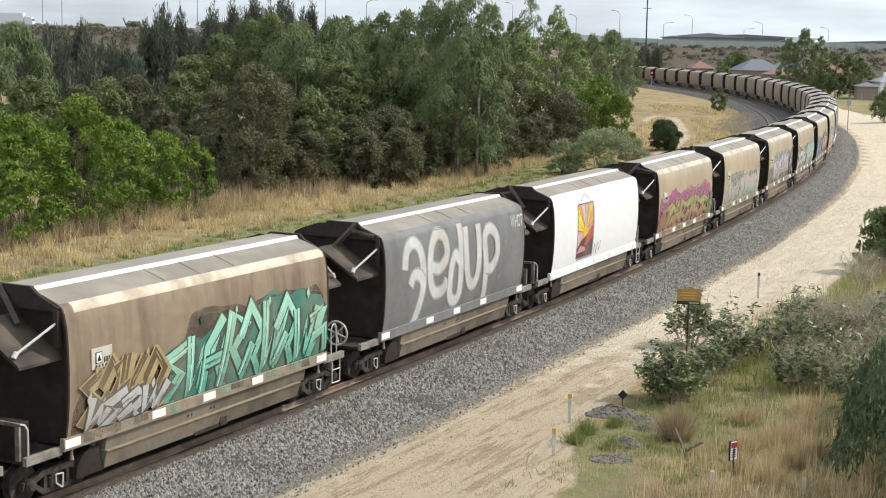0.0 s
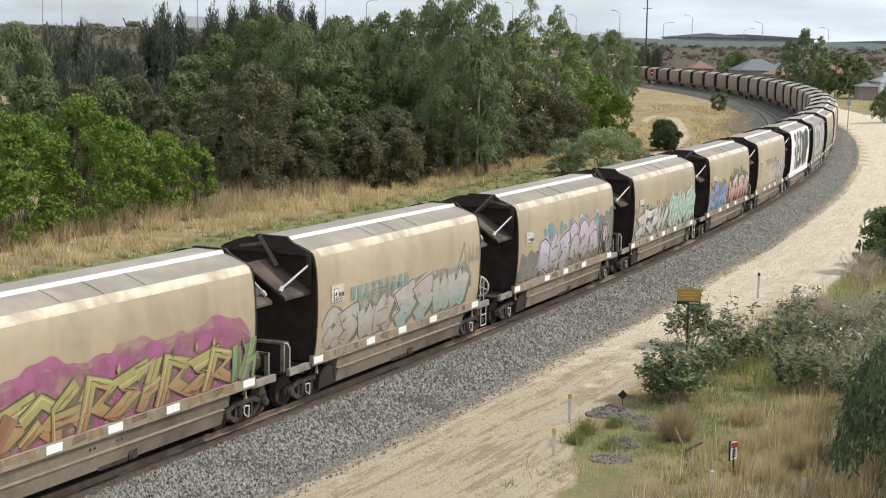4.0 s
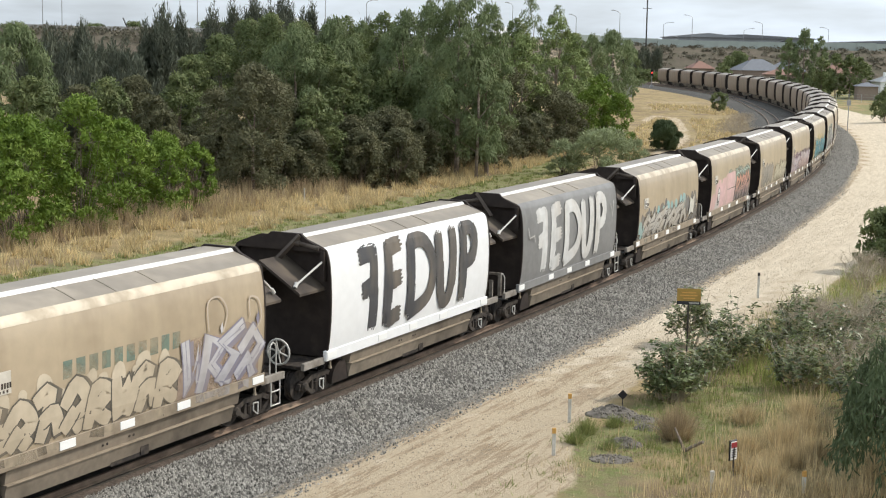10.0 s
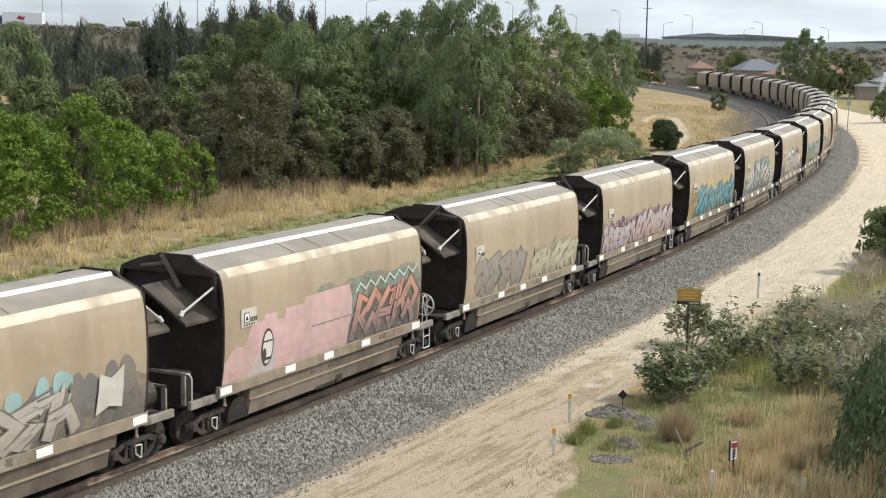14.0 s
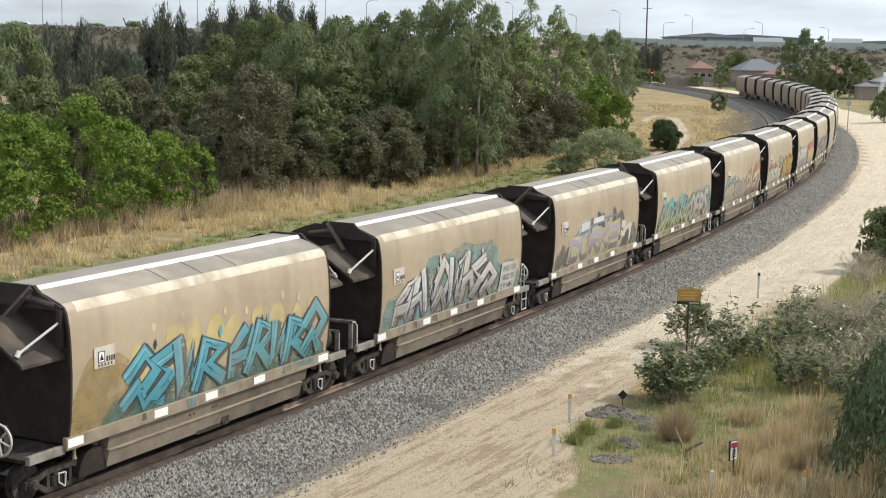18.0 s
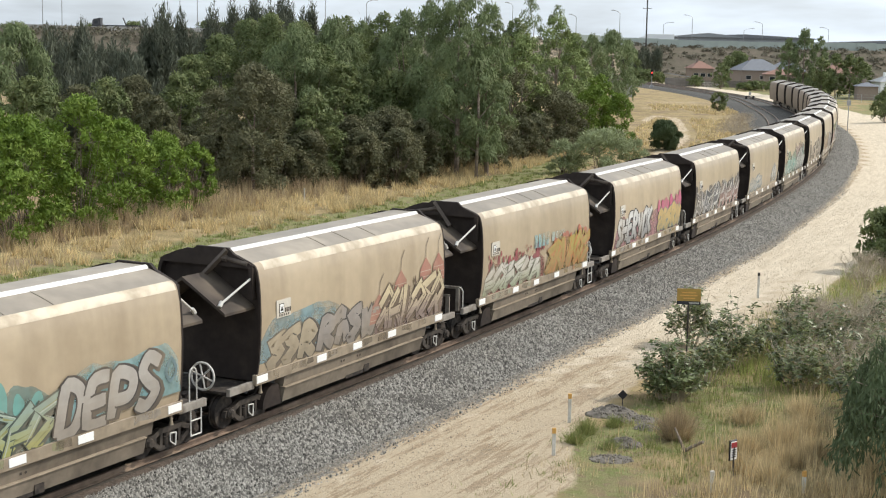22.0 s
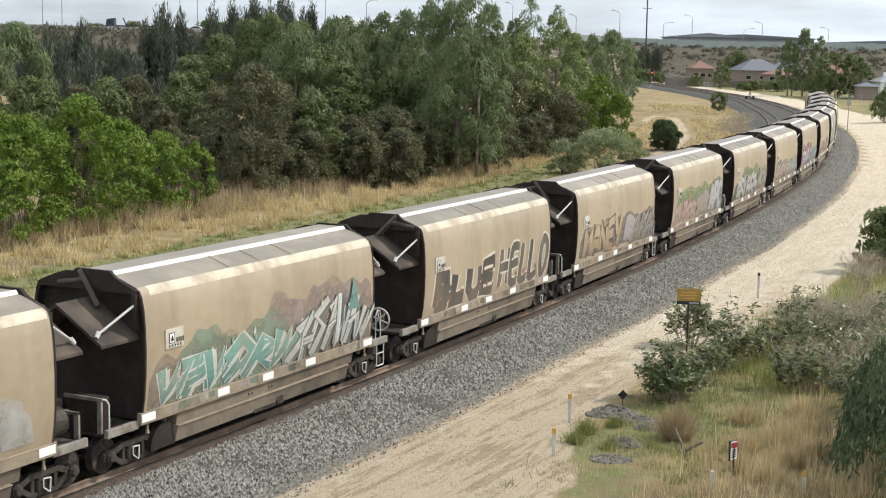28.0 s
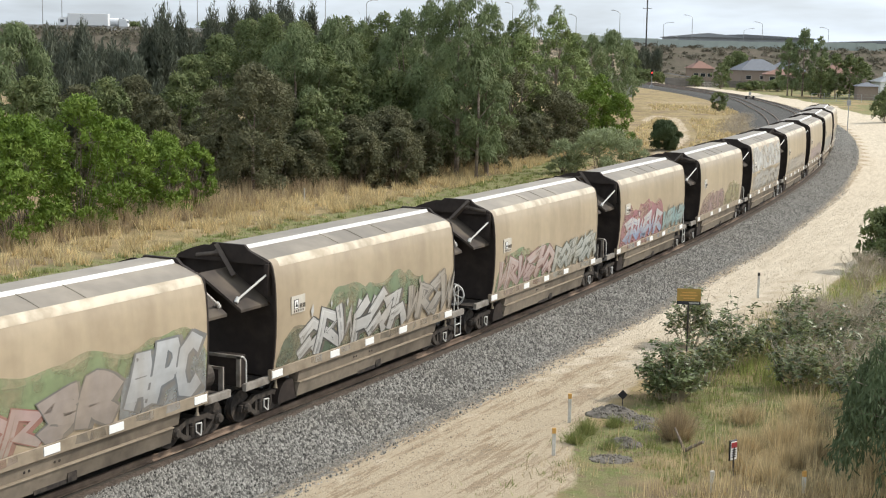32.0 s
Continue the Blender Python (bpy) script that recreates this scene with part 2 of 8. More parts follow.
    K.new(noise_of(5.0, 8.0, 0.75), hsum.inputs[0])
    K.new(tr.outputs[0], hsum.inputs[1])
    K.new(hsum.outputs[0], bn.inputs["Height"])
    K.new(bn.outputs[0], b.inputs["Normal"])
    return m


me = mesh_of("ground", np.stack([fx, fy, fz], 1).tolist(), quads.tolist(), ground_material(), smooth=True)
# surface kinds laid out along the line: sand track outside the rails, sandy path inside the curve, green strip, scrub on the bank
path_d = -17.5 + 2.0 * np.sin(fs_ * 0.045)
sandm = smooth(2.6, 3.6, fd_) * (1 - smooth(7.0, 8.2, fd_ - 1.9 * smooth(16, 38, fs_) - 2.6 * smooth(9, 2, fs_ + 2.6 * wave(fx, fy, 0.9, 52)) + 0.9 * wave(fx, fy, 0.6, 8) - 2.5 * smooth(90, 160, fs_)))
sandm = np.maximum(sandm, smooth(150, 175, fs_) * (1 - smooth(225, 250, fs_)) * smooth(2, 3, fd_) * (1 - smooth(24, 30, fd_)) * 0.75)
sandm = np.maximum(sandm, smooth(240, 300, fs_) * smooth(2.5, 3.3, fd_) * (1 - smooth(6.5, 7.5, fd_)))
sandm = np.maximum(sandm, (1 - smooth(0.3, 1.2, path_way(fx, fy))) * (0.72 + 0.3 * wave(fx, fy, 0.35, 44)))
sandm = np.maximum(sandm, 0.46 * smooth(-0.1, 0.5, wave(fx, fy, 0.12, 41)) * smooth(115, 130, fs_) * smooth(8, 10, -fd_) * smooth(30, 25, -fd_))
greenm = smooth(7.5, 9, fd_) * (0.55 + 0.35 * wave(fx, fy, 0.4, 9)) + np.exp(-((fd_ + 22.5) / 3.0) ** 2) * (1 - smooth(100, 130, fs_)) * 0.95
greenm = np.maximum(greenm, smooth(26, 29, fd_) * smooth(200, 215, fs_) * (1 - smooth(330, 345, fs_)))
scrubm = smooth(-60, -45, fy - freeway_y(fx))
palem = (0.5 * smooth(9, 26, fs_) + 0.35 * smooth(26, 60, fs_)) * smooth(3.8, 5.6, fd_) + 0.75 * np.exp(-((fd_ - 4.75) / 0.22) ** 2) * smooth(14, 24, fs_) + 0.6 * np.exp(-((fd_ - 4.7) / 0.4) ** 2) + 0.5 * np.exp(-((fd_ - 6.3) / 0.35) ** 2)
tread = 0.5 + 0.5 * wave(fs_ * 0.15, fd_ * 6.0, 1.0, 21)
palem = np.maximum(palem * (0.6 + 0.6 * tread), (1 - smooth(0.3, 1.2, path_way(fx, fy))) * 0.35)
gravelm = (1 - smooth(3.4, 5.2, fd_ + 0.5 * wave(fx, fy, 0.3, 22))) * 0.8 * (1 - smooth(70, 140, fs_) * 0.7) + 0.28 * np.exp(-((fd_ - 6.6 + 0.4 * wave(fx, fy, 0.15, 23)) / 0.45) ** 2)
for nm, val in (("sand", sandm), ("green", greenm), ("scrub", scrubm), ("pale", palem), ("gravel", gravelm), ("along", fs_ * 0.24), ("across", fd_ * 2.2)):
    a = me.attributes.new(nm, "FLOAT", "POINT")
    a.data.foreach_set("value", (val if nm in ("along", "across") else np.clip(val, 0, 1)).astype(np.float32))
ground = tagged(new("ground", me), "sandy earth with dry and green grass patches", "ground", kind="structure")


# ---- track bed and rails ----
SIDING = -4.3
bed_s = np.concatenate([np.arange(-130, 260, 1.0), np.arange(260, 700, 4.0)])
BED = [(-9.6, -0.74), (-8.4, -0.36), (-7.6, -0.2), (-5.2, -0.19), (-3.4, -0.19), (-2.15, -0.21), (-0.98, -0.19), (0.98, -0.19), (1.42, -0.19), (1.75, -0.2), (2.1, -0.26), (2.9, -0.52), (3.75, -0.74)]


def siding_way(s):
    """How far the loop track swings away from its usual distance from the main line."""
    return -1.5 * (1 - float(smooth(235, 305, np.float64(s))))


def sweep(s_list, outline, closed=False, wobble=0.0, drift=None):
    v, f = [], []
    n = len(outline)
    rs = np.random.RandomState(5)
    for s in s_list:
        for o, z in outline:
            x, y, _ = line(s, o + (drift(s) if drift else 0.0) + (rs.uniform(-wobble, wobble) if wobble else 0))
            v.append((x, y, z + (rs.uniform(-wobble, wobble) * 0.25 if wobble else 0)))
    for i in range(len(s_list) - 1):
        for j in range(n if closed else n - 1):
            k = (j + 1) % n
            f.append((i * n + j, (i + 1) * n + j, (i + 1) * n + k, i * n + k))
    return v, f


def ballast_material():
    m = material("ballast", (0.085, 0.080, 0.072), 0.9, grain=0.45, grain_scale=16.0, stain=(0.055, 0.051, 0.045), stain_scale=9.0, stain_at=(0.42, 0.6), bump=1.0, bump_scale=14.0)
    return m


M_BALLAST = ballast_material()
# near-black bed between the rails paints the shadow under the train
M_UNDERSHADE = material("shaded_dirt_between_rails", (0.052, 0.045, 0.038), 0.9, grain=0.3, grain_scale=7.0, stain=(0.085, 0.072, 0.058), stain_scale=2.0, bump=0.8, bump_scale=12.0)
v, f = sweep(bed_s, BED, wobble=0.07)
# rust-stained strip beside the rail, darkened further for the shade under the wagons
M_RUSTY = material("rust_stained_ballast", (0.105, 0.080, 0.062), 0.9, grain=0.4, grain_scale=14.0, stain=(0.06, 0.047, 0.038), stain_scale=6.0, bump=1.0, bump_scale=14.0)
inside = [o for o, _ in BED].index(-0.98)
bed = tagged(new("track_bed", mesh_of("track_bed", v, f, [M_BALLAST, M_UNDERSHADE, M_RUSTY], index=[{inside: 1 if i // (len(BED) - 1) < 320 else 0, inside + 1: 2}.get(i % (len(BED) - 1), 0) for i in range(len(f))])), "grey crushed stone ballast under the railway", "ballast", kind="structure")

M_RAIL = material("rail_rust", (0.19, 0.135, 0.10), 0.6, grain=0.3, grain_scale=3.0, stain=(0.30, 0.225, 0.165), stain_scale=0.8)
RAIL = [(-0.07, -0.155), (0.07, -0.155), (0.07, -0.135), (0.012, -0.115), (0.012, -0.045), (0.036, -0.03), (0.036, 0.0), (-0.036, 0.0), (-0.036, -0.03), (-0.012, -0.045), (-0.012, -0.115), (-0.07, -0.135)]
rail_s = np.concatenate([np.arange(-60, 250, 3.0), np.arange(250, 640, 6.0)])
for nm, c, lab in (("main_track", 0.0, "rusty steel rails of the main line curving on ballast"), ("siding_track", SIDING, "rusty steel rails of the inner loop track")):
    tr = thing(nm, lab, "railway track", kind="structure")
    for side in (-0.82, 0.82):
        ss = rail_s if c == 0 else rail_s[rail_s > 90]
        v, f = sweep(ss, [(c + side + o, z) for o, z in RAIL], closed=True, drift=None if c == 0 else siding_way)
        part("rail", mesh_of("rail", v, f, M_RAIL), None, tr)


# ---- the train: covered hopper wagons ----
M_TAN = material("dusty_tan_paint", (0.435, 0.35, 0.245), 0.36, grain=0.07, grain_scale=3.0, stain=(0.32, 0.25, 0.172), stain_scale=1.1, stain_at=(0.42, 0.75), streak=(0.8, 1, 0.12), spread=0.08, spec=0.6)
M_TAN_SHADED = material("shaded_tan_paint", (0.27, 0.205, 0.145), 0.6, grain=0.1, grain_scale=3.0, stain=(0.17, 0.125, 0.09), stain_scale=1.1, stain_at=(0.4, 0.7), streak=(0.8, 1, 0.12), spread=0.15)
M_GREYP = material("faded_grey_paint", (0.20, 0.20, 0.20), 0.55, grain=0.1, grain_scale=4.0, stain=(0.15, 0.145, 0.14), stain_scale=1.2, streak=(0.8, 1, 0.15))
M_GREYL = material("primer_grey_paint", (0.225, 0.222, 0.218), 0.55, grain=0.1, grain_scale=4.0, stain=(0.18, 0.176, 0.172), stain_scale=1.2, streak=(0.8, 1, 0.15))
M_WHITEP = material("white_paint", (0.80, 0.80, 0.80), 0.5, grain=0.04, grain_scale=3.0)
M_BROWN = material("weathered_brown_tan", (0.28, 0.215, 0.15), 0.6, grain=0.12, grain_scale=3.0, stain=(0.15, 0.10, 0.075), stain_scale=1.6, stain_at=(0.45, 0.7), streak=(1.0, 1, 0.12))
M_ROOF = material("dusty_roof", (0.225, 0.195, 0.158), 0.48, grain=0.1, grain_scale=2.5, stain=(0.30, 0.258, 0.205), stain_scale=0.6, spread=0.12)
M_EDGE_LIGHT = material("cream_edge", (0.62, 0.54, 0.42), 0.4, grain=0.1, grain_scale=2.0, stain=(0.42, 0.345, 0.25), stain_scale=1.4, stain_at=(0.45, 0.62))
M_HATCH_LIT = material("pale_hatch_cover", (0.76, 0.74, 0.70), 0.4, grain=0.08, grain_scale=4.0)
M_END = material("dark_brown_end", (0.026, 0.019, 0.016), 0.75, grain=0.25, grain_scale=5.0, stain=(0.042, 0.031, 0.025), stain_scale=1.5)
M_LEDGE = material("dusty_ledge", (0.115, 0.092, 0.070), 0.8, grain=0.15, grain_scale=4.0, stain=(0.05, 0.04, 0.034), stain_scale=1.0, stain_at=(0.4, 0.62))
M_SKIRT = material("dusty_underframe", (0.235, 0.195, 0.15), 0.75, grain=0.15, grain_scale=5.0, stain=(0.105, 0.086, 0.067), stain_scale=1.0, streak=(0.6, 1, 0.5), spread=0.1)
M_SILL = material("dusty_sill", (0.30, 0.245, 0.18), 0.6, grain=0.12, grain_scale=5.0, stain=(0.20, 0.16, 0.115), stain_scale=2.0)
M_EDGE = material("grimy_platform_edge", (0.27, 0.245, 0.215), 0.6, grain=0.2, grain_scale=6.0, stain=(0.15, 0.125, 0.10), stain_scale=2.5)
M_IRON = material("grimy_cast_iron", (0.032, 0.027, 0.024), 0.8, grain=0.3, grain_scale=8.0, stain=(0.075, 0.06, 0.048), stain_scale=4.0)
M_STEEL = material("dusty_bogie_steel", (0.042, 0.035, 0.030), 0.7, grain=0.25, grain_scale=8.0, stain=(0.085, 0.07, 0.056), stain_scale=4.0)
M_WHITE = material("reflector_white", (0.85, 0.85, 0.83), 0.35, grain=0.03)
M_ARM = material("dusty_brown_arm", (0.075, 0.058, 0.047), 0.7, grain=0.2, grain_scale=6.0, stain=(0.11, 0.09, 0.072), stain_scale=2.0)
M_PANEL = material("faded_cream_panel", (0.58, 0.54, 0.47), 0.6, grain=0.08, grain_scale=6.0, stain=(0.48, 0.42, 0.34), stain_scale=2.0)
M_ROD = material("galvanised_rod", (0.62, 0.60, 0.56), 0.45, grain=0.1, grain_scale=10.0)

# half width of the body at height z, and its outline from sill to ridge
SIDE_Z = [1.10, 1.35, 1.7, 2.2, 2.8, 3.4, 3.8, 4.1, 4.24, 4.31]
SIDE_W = [1.27, 1.33, 1.385, 1.425, 1.44, 1.42, 1.385, 1.325, 1.26, 1.15]
ROOF = [(1.15, 4.31), (0.75, 4.46), (0.40, 4.565)]
BX = 5.45
WIDE = 0.5   # the body reaches farther over the inner side of the curve
SHIFT = {0: 0.24, 1: 0.08}   # even wagons stand a little farther back on their pitch than odd ones


def side_w(z):
    return float(np.interp(z, SIDE_Z, SIDE_W))


def half_outline():
    return [(-w, z) for z, w in zip(SIDE_Z, SIDE_W)] + [(-w, z) for w, z in ROOF[1:]]


def shell(x0, x1, outline, steps=1, thick=0.0, close=False):
    """A strip of the body between x0 and x1 that follows an outline of (y, z)."""
    v, f = [], []
    n = len(outline)
    for i in range(steps + 1):
        x = x0 + (x1 - x0) * i / steps
        v += [(x, y, z) for y, z in outline]
    for i in range(steps):
        for j in range(n - 1):
            f.append((i * n + j, i * n + j + 1, (i + 1) * n + j + 1, (i + 1) * n + j))
    return v, f


def side_mesh(name, mat):
    half = [(-w, z) for z, w in zip(SIDE_Z, SIDE_W)]
    v, f = shell(-BX, BX, half, 2)
    inner = [(y + 0.05, z) for y, z in half]
    v2, f2 = shell(-BX, BX, inner, 2)
    n = len(v)
    k = len(half)
    f = [tuple(q[::-1]) for q in f] + [tuple(a + n for a in q) for q in f2]
    for base in (0, 2 * k):
        for j in range(k - 1):
            f.append((base + j, base + j + 1, n + base + j + 1, n + base + j))
    me = mesh_of(name, v, f, mat)
    me.polygons.foreach_set("use_smooth", np.array([len(p.vertices) == 4 and abs(p.normal.x) < 0.5 for p in me.polygons], dtype=bool))
    return me


def mirror_y(me, name):
    m2 = me.copy()
    m2.name = name
    m2.transform(Matrix.Translation((0, WIDE, 0)) @ Matrix.Diagonal((1, -1, 1, 1)))
    m2.flip_normals()
    return m2


def bogie(parent, cx, shared):
    """A three-piece bogie, built once and shared by all wagons."""
    if not shared:
        bm = B()
        prism(bm, [(-1.12, 0.36), (-1.05, 0.52), (-0.72, 0.57), (-0.45, 0.69), (0.45, 0.69), (0.72, 0.57), (1.05, 0.52), (1.12, 0.36), (0.74, 0.42), (0.42, 0.55), (-0.42, 0.55), (-0.74, 0.42)], "y", -0.07, 0.07)
        prism(bm, [(-0.84, 0.42), (-0.44, 0.13), (0.44, 0.13), (0.84, 0.42), (0.68, 0.44), (0.36, 0.23), (-0.36, 0.23), (-0.68, 0.44)], "y", -0.06, 0.06)
        for x in (-0.36, 0.36):
            box(bm, x - 0.05, x + 0.05, -0.055, 0.055, 0.2, 0.58)
        me = bpy.data.meshes.new("side_frame")
        bm.to_mesh(me)
        bm.free()
        me.materials.append(M_STEEL)
        shared["frame"] = me
        bm = B()
        for x in (-0.16, 0.0, 0.16):
            tube(bm, (x, 0, 0.19), (x, 0, 0.45), 0.075, seg=10)
        shared["springs"] = bm
        me = bpy.data.meshes.new("spring_nest")
        bm.to_mesh(me)
        bm.free()
        me.materials.append(M_IRON)
        shared["springs"] = me
        bm = B()
        tube(bm, (0, -0.10, 0), (0, 0.10, 0), 0.15, 0.15, seg=12)
        tube(bm, (0, -0.17, 0), (0, -0.10, 0), 0.10, 0.13, seg=12)
        me = bpy.data.meshes.new("axle_box")
        bm.to_mesh(me)
        bm.free()
        me.materials.append(M_STEEL)
        shared["axle_box"] = me
        bm = B()
        tube(bm, (0, -0.85, 0), (0, 0.85, 0), 0.075, seg=10)
        for y in (-0.82, 0.82):
            s = 1 if y > 0 else -1
            tube(bm, (0, y - 0.065, 0), (0, y + 0.065, 0), 0.43, seg=28)
            tube(bm, (0, y - 0.1 * s - 0.015, 0), (0, y - 0.1 * s + 0.015, 0), 0.46, seg=28)
        me = bpy.data.meshes.new("wheelset")
        bm.to_mesh(me)
        bm.free()
        me.materials.append(M_IRON)
        shared["wheelset"] = me
        bm = B()
        box(bm, -0.2, 0.2, -1.05, 1.05, 0.42, 0.66, 0.03)
        me = bpy.data.meshes.new("bolster")
        bm.to_mesh(me)
        bm.free()
        me.materials.append(M_IRON)
        shared["bolster"] = me
        bm = B()
        tube(bm, (-0.1, 0, 0.32), (0.1, 0, 0.18), 0.018, seg=6)
        tube(bm, (-0.1, 0, 0.32), (-0.1, 0, 0.52), 0.018, seg=6)
        tube(bm, (0.1, 0, 0.18), (0.13, 0, 0.50), 0.018, seg=6)
        tube(bm, (-0.1, 0, 0.52), (0.13, 0, 0.50), 0.018, seg=6)
        me = bpy.data.meshes.new("brake_rigging")
        bm.to_mesh(me)
        bm.free()
        me.materials.append(M_ROD)
        shared["rigging"] = me
    bo = part("bogie", shared["bolster"], None, parent)
    bo.location = (cx, 0, 0)
    for y in (-1.0, 1.0):
        o = part("side_frame", shared["frame"], None, bo)
        o.location = (0, y, 0)
        o = part("spring_nest", shared["springs"], None, bo)
        o.location = (0, y * 1.03, 0)
        for x in (-0.885, 0.885):
            o = part("axle_box", shared["axle_box"], None, bo)
            o.location = (x, y * 1.02, 0.44)
            if y > 0:
                o.rotation_euler = (0, 0, math.pi)
    o = part("brake_rigging", shared["rigging"], None, bo)
    o.location = (-0.02, -1.14, 0)
    for x in (-0.885, 0.885):
        o = part("wheelset", shared["wheelset"], None, bo)
        o.location = (x, 0, 0.46)
    return bo


BOGIE = {}


def reflect_x(me, name):
    m2 = me.copy()
    m2.name = name
    m2.transform(Matrix.Diagonal((-1, 1, 1, 1)))
    m2.flip_normals()
    return m2


def canopy_mesh():
    """The gabled cover over the end: two sheets that fall from the middle to lips at the sides."""
    bm = B()
    prism(bm, [(-1.14, 3.13), (-1.10, 3.17), (0.2, 4.0), (1.46, 3.17), (1.50, 3.13), (1.50, 3.06), (0.2, 3.91), (-1.14, 3.06)], "x", -6.66, -BX + 0.18)
    me = bpy.data.meshes.new("end_slope_sheet")
    bm.to_mesh(me)
    bm.free()
    me.materials.append(M_LEDGE)
    return me


def make_wagon(kind):
    """A covered hopper; kind a has the handwheel, kind b the control box at its leading end."""
    w = thing("hopper_wagon", "covered grain hopper wagon, dusty tan with graffiti", "wagon", "wagons of the train")
    side = part("side_panel", side_mesh("side_panel", M_TAN), None, w)
    # side turned from the sun: a darker tan holds its shade
    part("far_side_panel", mirror_y(side_mesh("side_panel", M_TAN_SHADED), "far_side_panel"), None, w)
    # roof, in one bent sheet, with rounded seams
    ro = [(-w_, z_) for w_, z_ in ROOF] + [(w_ + (WIDE if w_ > 1 else 0.10), z_) for w_, z_ in ROOF[::-1]]
    v, f = shell(-BX, BX, ro, 1)
    part("roof", mesh_of("roof", v, [q[::-1] for q in f], M_ROOF), None, w)
    bm = B()
    prism(bm, [(-0.40, 4.54), (-0.37, 4.625), (0.47, 4.625), (0.50, 4.54)], "x", -BX + 0.05, BX - 0.05)
    hatch = part("hatch_cover", bm, M_ROOF, w, "long dusty roof hatch cover")
    # edge face paler than the cover: sunlight on the slope, put into its colour
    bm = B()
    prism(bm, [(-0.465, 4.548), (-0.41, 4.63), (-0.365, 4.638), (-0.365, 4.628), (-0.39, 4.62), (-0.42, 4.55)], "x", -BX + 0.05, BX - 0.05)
    part("hatch_edge", bm, M_HATCH_LIT, hatch, "sloping edge strip, coloured paler as if sunlit")
    for x in (-1.6, -0.2, 1.3):
        bm = B()
        seam = [(-1.13, 4.318), (-0.75, 4.462), (-0.42, 4.56)]
        for (ya, za), (yb, zb) in zip(seam[:-1], seam[1:]):
            tube(bm, (x, ya, za), (x, yb, zb), 0.018, seg=6)
        part("roof_seam", bm, M_ROOF, w)
    # paler skin along the shoulder carries the sun's highlight in its colour
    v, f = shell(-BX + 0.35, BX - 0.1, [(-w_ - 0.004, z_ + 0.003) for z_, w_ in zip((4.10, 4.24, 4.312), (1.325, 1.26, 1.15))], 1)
    part("edge_strip", mesh_of("edge_strip", v, [q[::-1] for q in f], M_EDGE_LIGHT, smooth=True), None, w)
    # ends
    for sx in (-1, 1):
        wall = part("end_wall", B_end(sx), M_END, w, "dark brown end wall")
        bm = B()
        rim = [(-w_ - 0.012, z_) for z_, w_ in zip(SIDE_Z, SIDE_W)] + [(-w_, z_ + 0.012) for w_, z_ in ROOF[1:]]
        rim = rim + [(WIDE - y, z) for y, z in rim[::-1]]
        inner = [(y * 0.955, 1.1 + (z - 1.1) * 0.975) for y, z in rim]
        a = [bm.verts.new((sx * (BX + 0.02), y, z)) for y, z in rim]
        b = [bm.verts.new((sx * (BX + 0.02), y, z)) for y, z in inner]
        c = [bm.verts.new((sx * (BX - 0.035), y, z)) for y, z in rim]
        d = [bm.verts.new((sx * (BX - 0.18), y, z)) for y, z in inner]
        for i in range(len(rim) - 1):
            bm.faces.new((a[i], a[i + 1], b[i + 1], b[i]))
            bm.faces.new((c[i], c[i + 1], a[i + 1], a[i]))
            bm.faces.new((b[i], b[i + 1], d[i + 1], d[i]))
        bmesh.ops.recalc_face_normals(bm, faces=bm.faces)
        part("end_rim", bm, M_END, w)
        bm = B()
        xo = sx * (BX + 0.03)
        prism(bm, [(-0.62, 4.525), (-0.46, 4.67), (0.54, 4.67), (0.72, 4.525), (1.25 + WIDE, 4.25), (1.2 + WIDE, 4.17), (-1.2, 4.17), (-1.25, 4.25)], "x", xo - 0.05, xo + 0.05)
        part("end_hood", bm, M_END, w)
        me = CANOPY if sx < 0 else CANOPY_R
        part("end_slope_sheet", me, None, w, "dusty sloping end sheet")
        for y in (-1,):
            bm = B()
            tube(bm, (sx * 5.53, y * 1.2, 3.93), (sx * 6.56, y * 0.94, 3.36), 0.03, seg=8)
            tube(bm, (sx * 6.60, y * 0.94, 3.30), (sx * 6.50, y * 0.94, 3.42), 0.06, seg=8)
            part("strut", bm, M_ROD, w, "pale steel strut")
            bm = B()
            box(bm, sx * 5.40, sx * 5.58, y * 1.26, y * 1.14, 3.35, 4.2)
            part("bracket", bm, M_END, w)
        bm = B()
        ky = -1 if kind == "a" else 1
        tube(bm, (sx * 5.52, ky * 0.43, 4.62), (sx * 5.72, -ky * 0.28, 3.84), 0.085, seg=4)
        part("brace", bm, M_ARM, w)
        bm = B()
        tube(bm, (sx * 5.52, ky * 0.36, 4.40), (sx * 5.52, ky * 1.08, 4.28), 0.065, seg=10)
        tube(bm, (sx * 5.52, ky * 0.30, 4.41), (sx * 5.52, ky * 0.44, 4.385), 0.095, seg=8)
        part("roof_door_ram", bm, M_ARM, w, "brown steel cylinder that moves the roof hatch")
        # platform, sills and coupler
        bm = B()
        box(bm, sx * 5.3, sx * 6.62, -1.15, 1.15, 0.98, 1.06)
        part("platform", bm, M_IRON, w)
        for y in (-1, 1):
            bm = B()
            box(bm, sx * 5.5, sx * 6.64, y * 1.28, y * 1.16, 0.96, 1.16, 0.01)
            part("platform_edge", bm, M_EDGE, w)
            bm = B()
            tube(bm, (sx * 5.2, y * 1.27, 0.9), (sx * 5.2, y * 1.27, 1.02), 0.035, seg=8)
            tube(bm, (sx * 5.2, y * 1.27, 0.78), (sx * 5.2, y * 1.27, 0.9), 0.06, 0.03, seg=8)
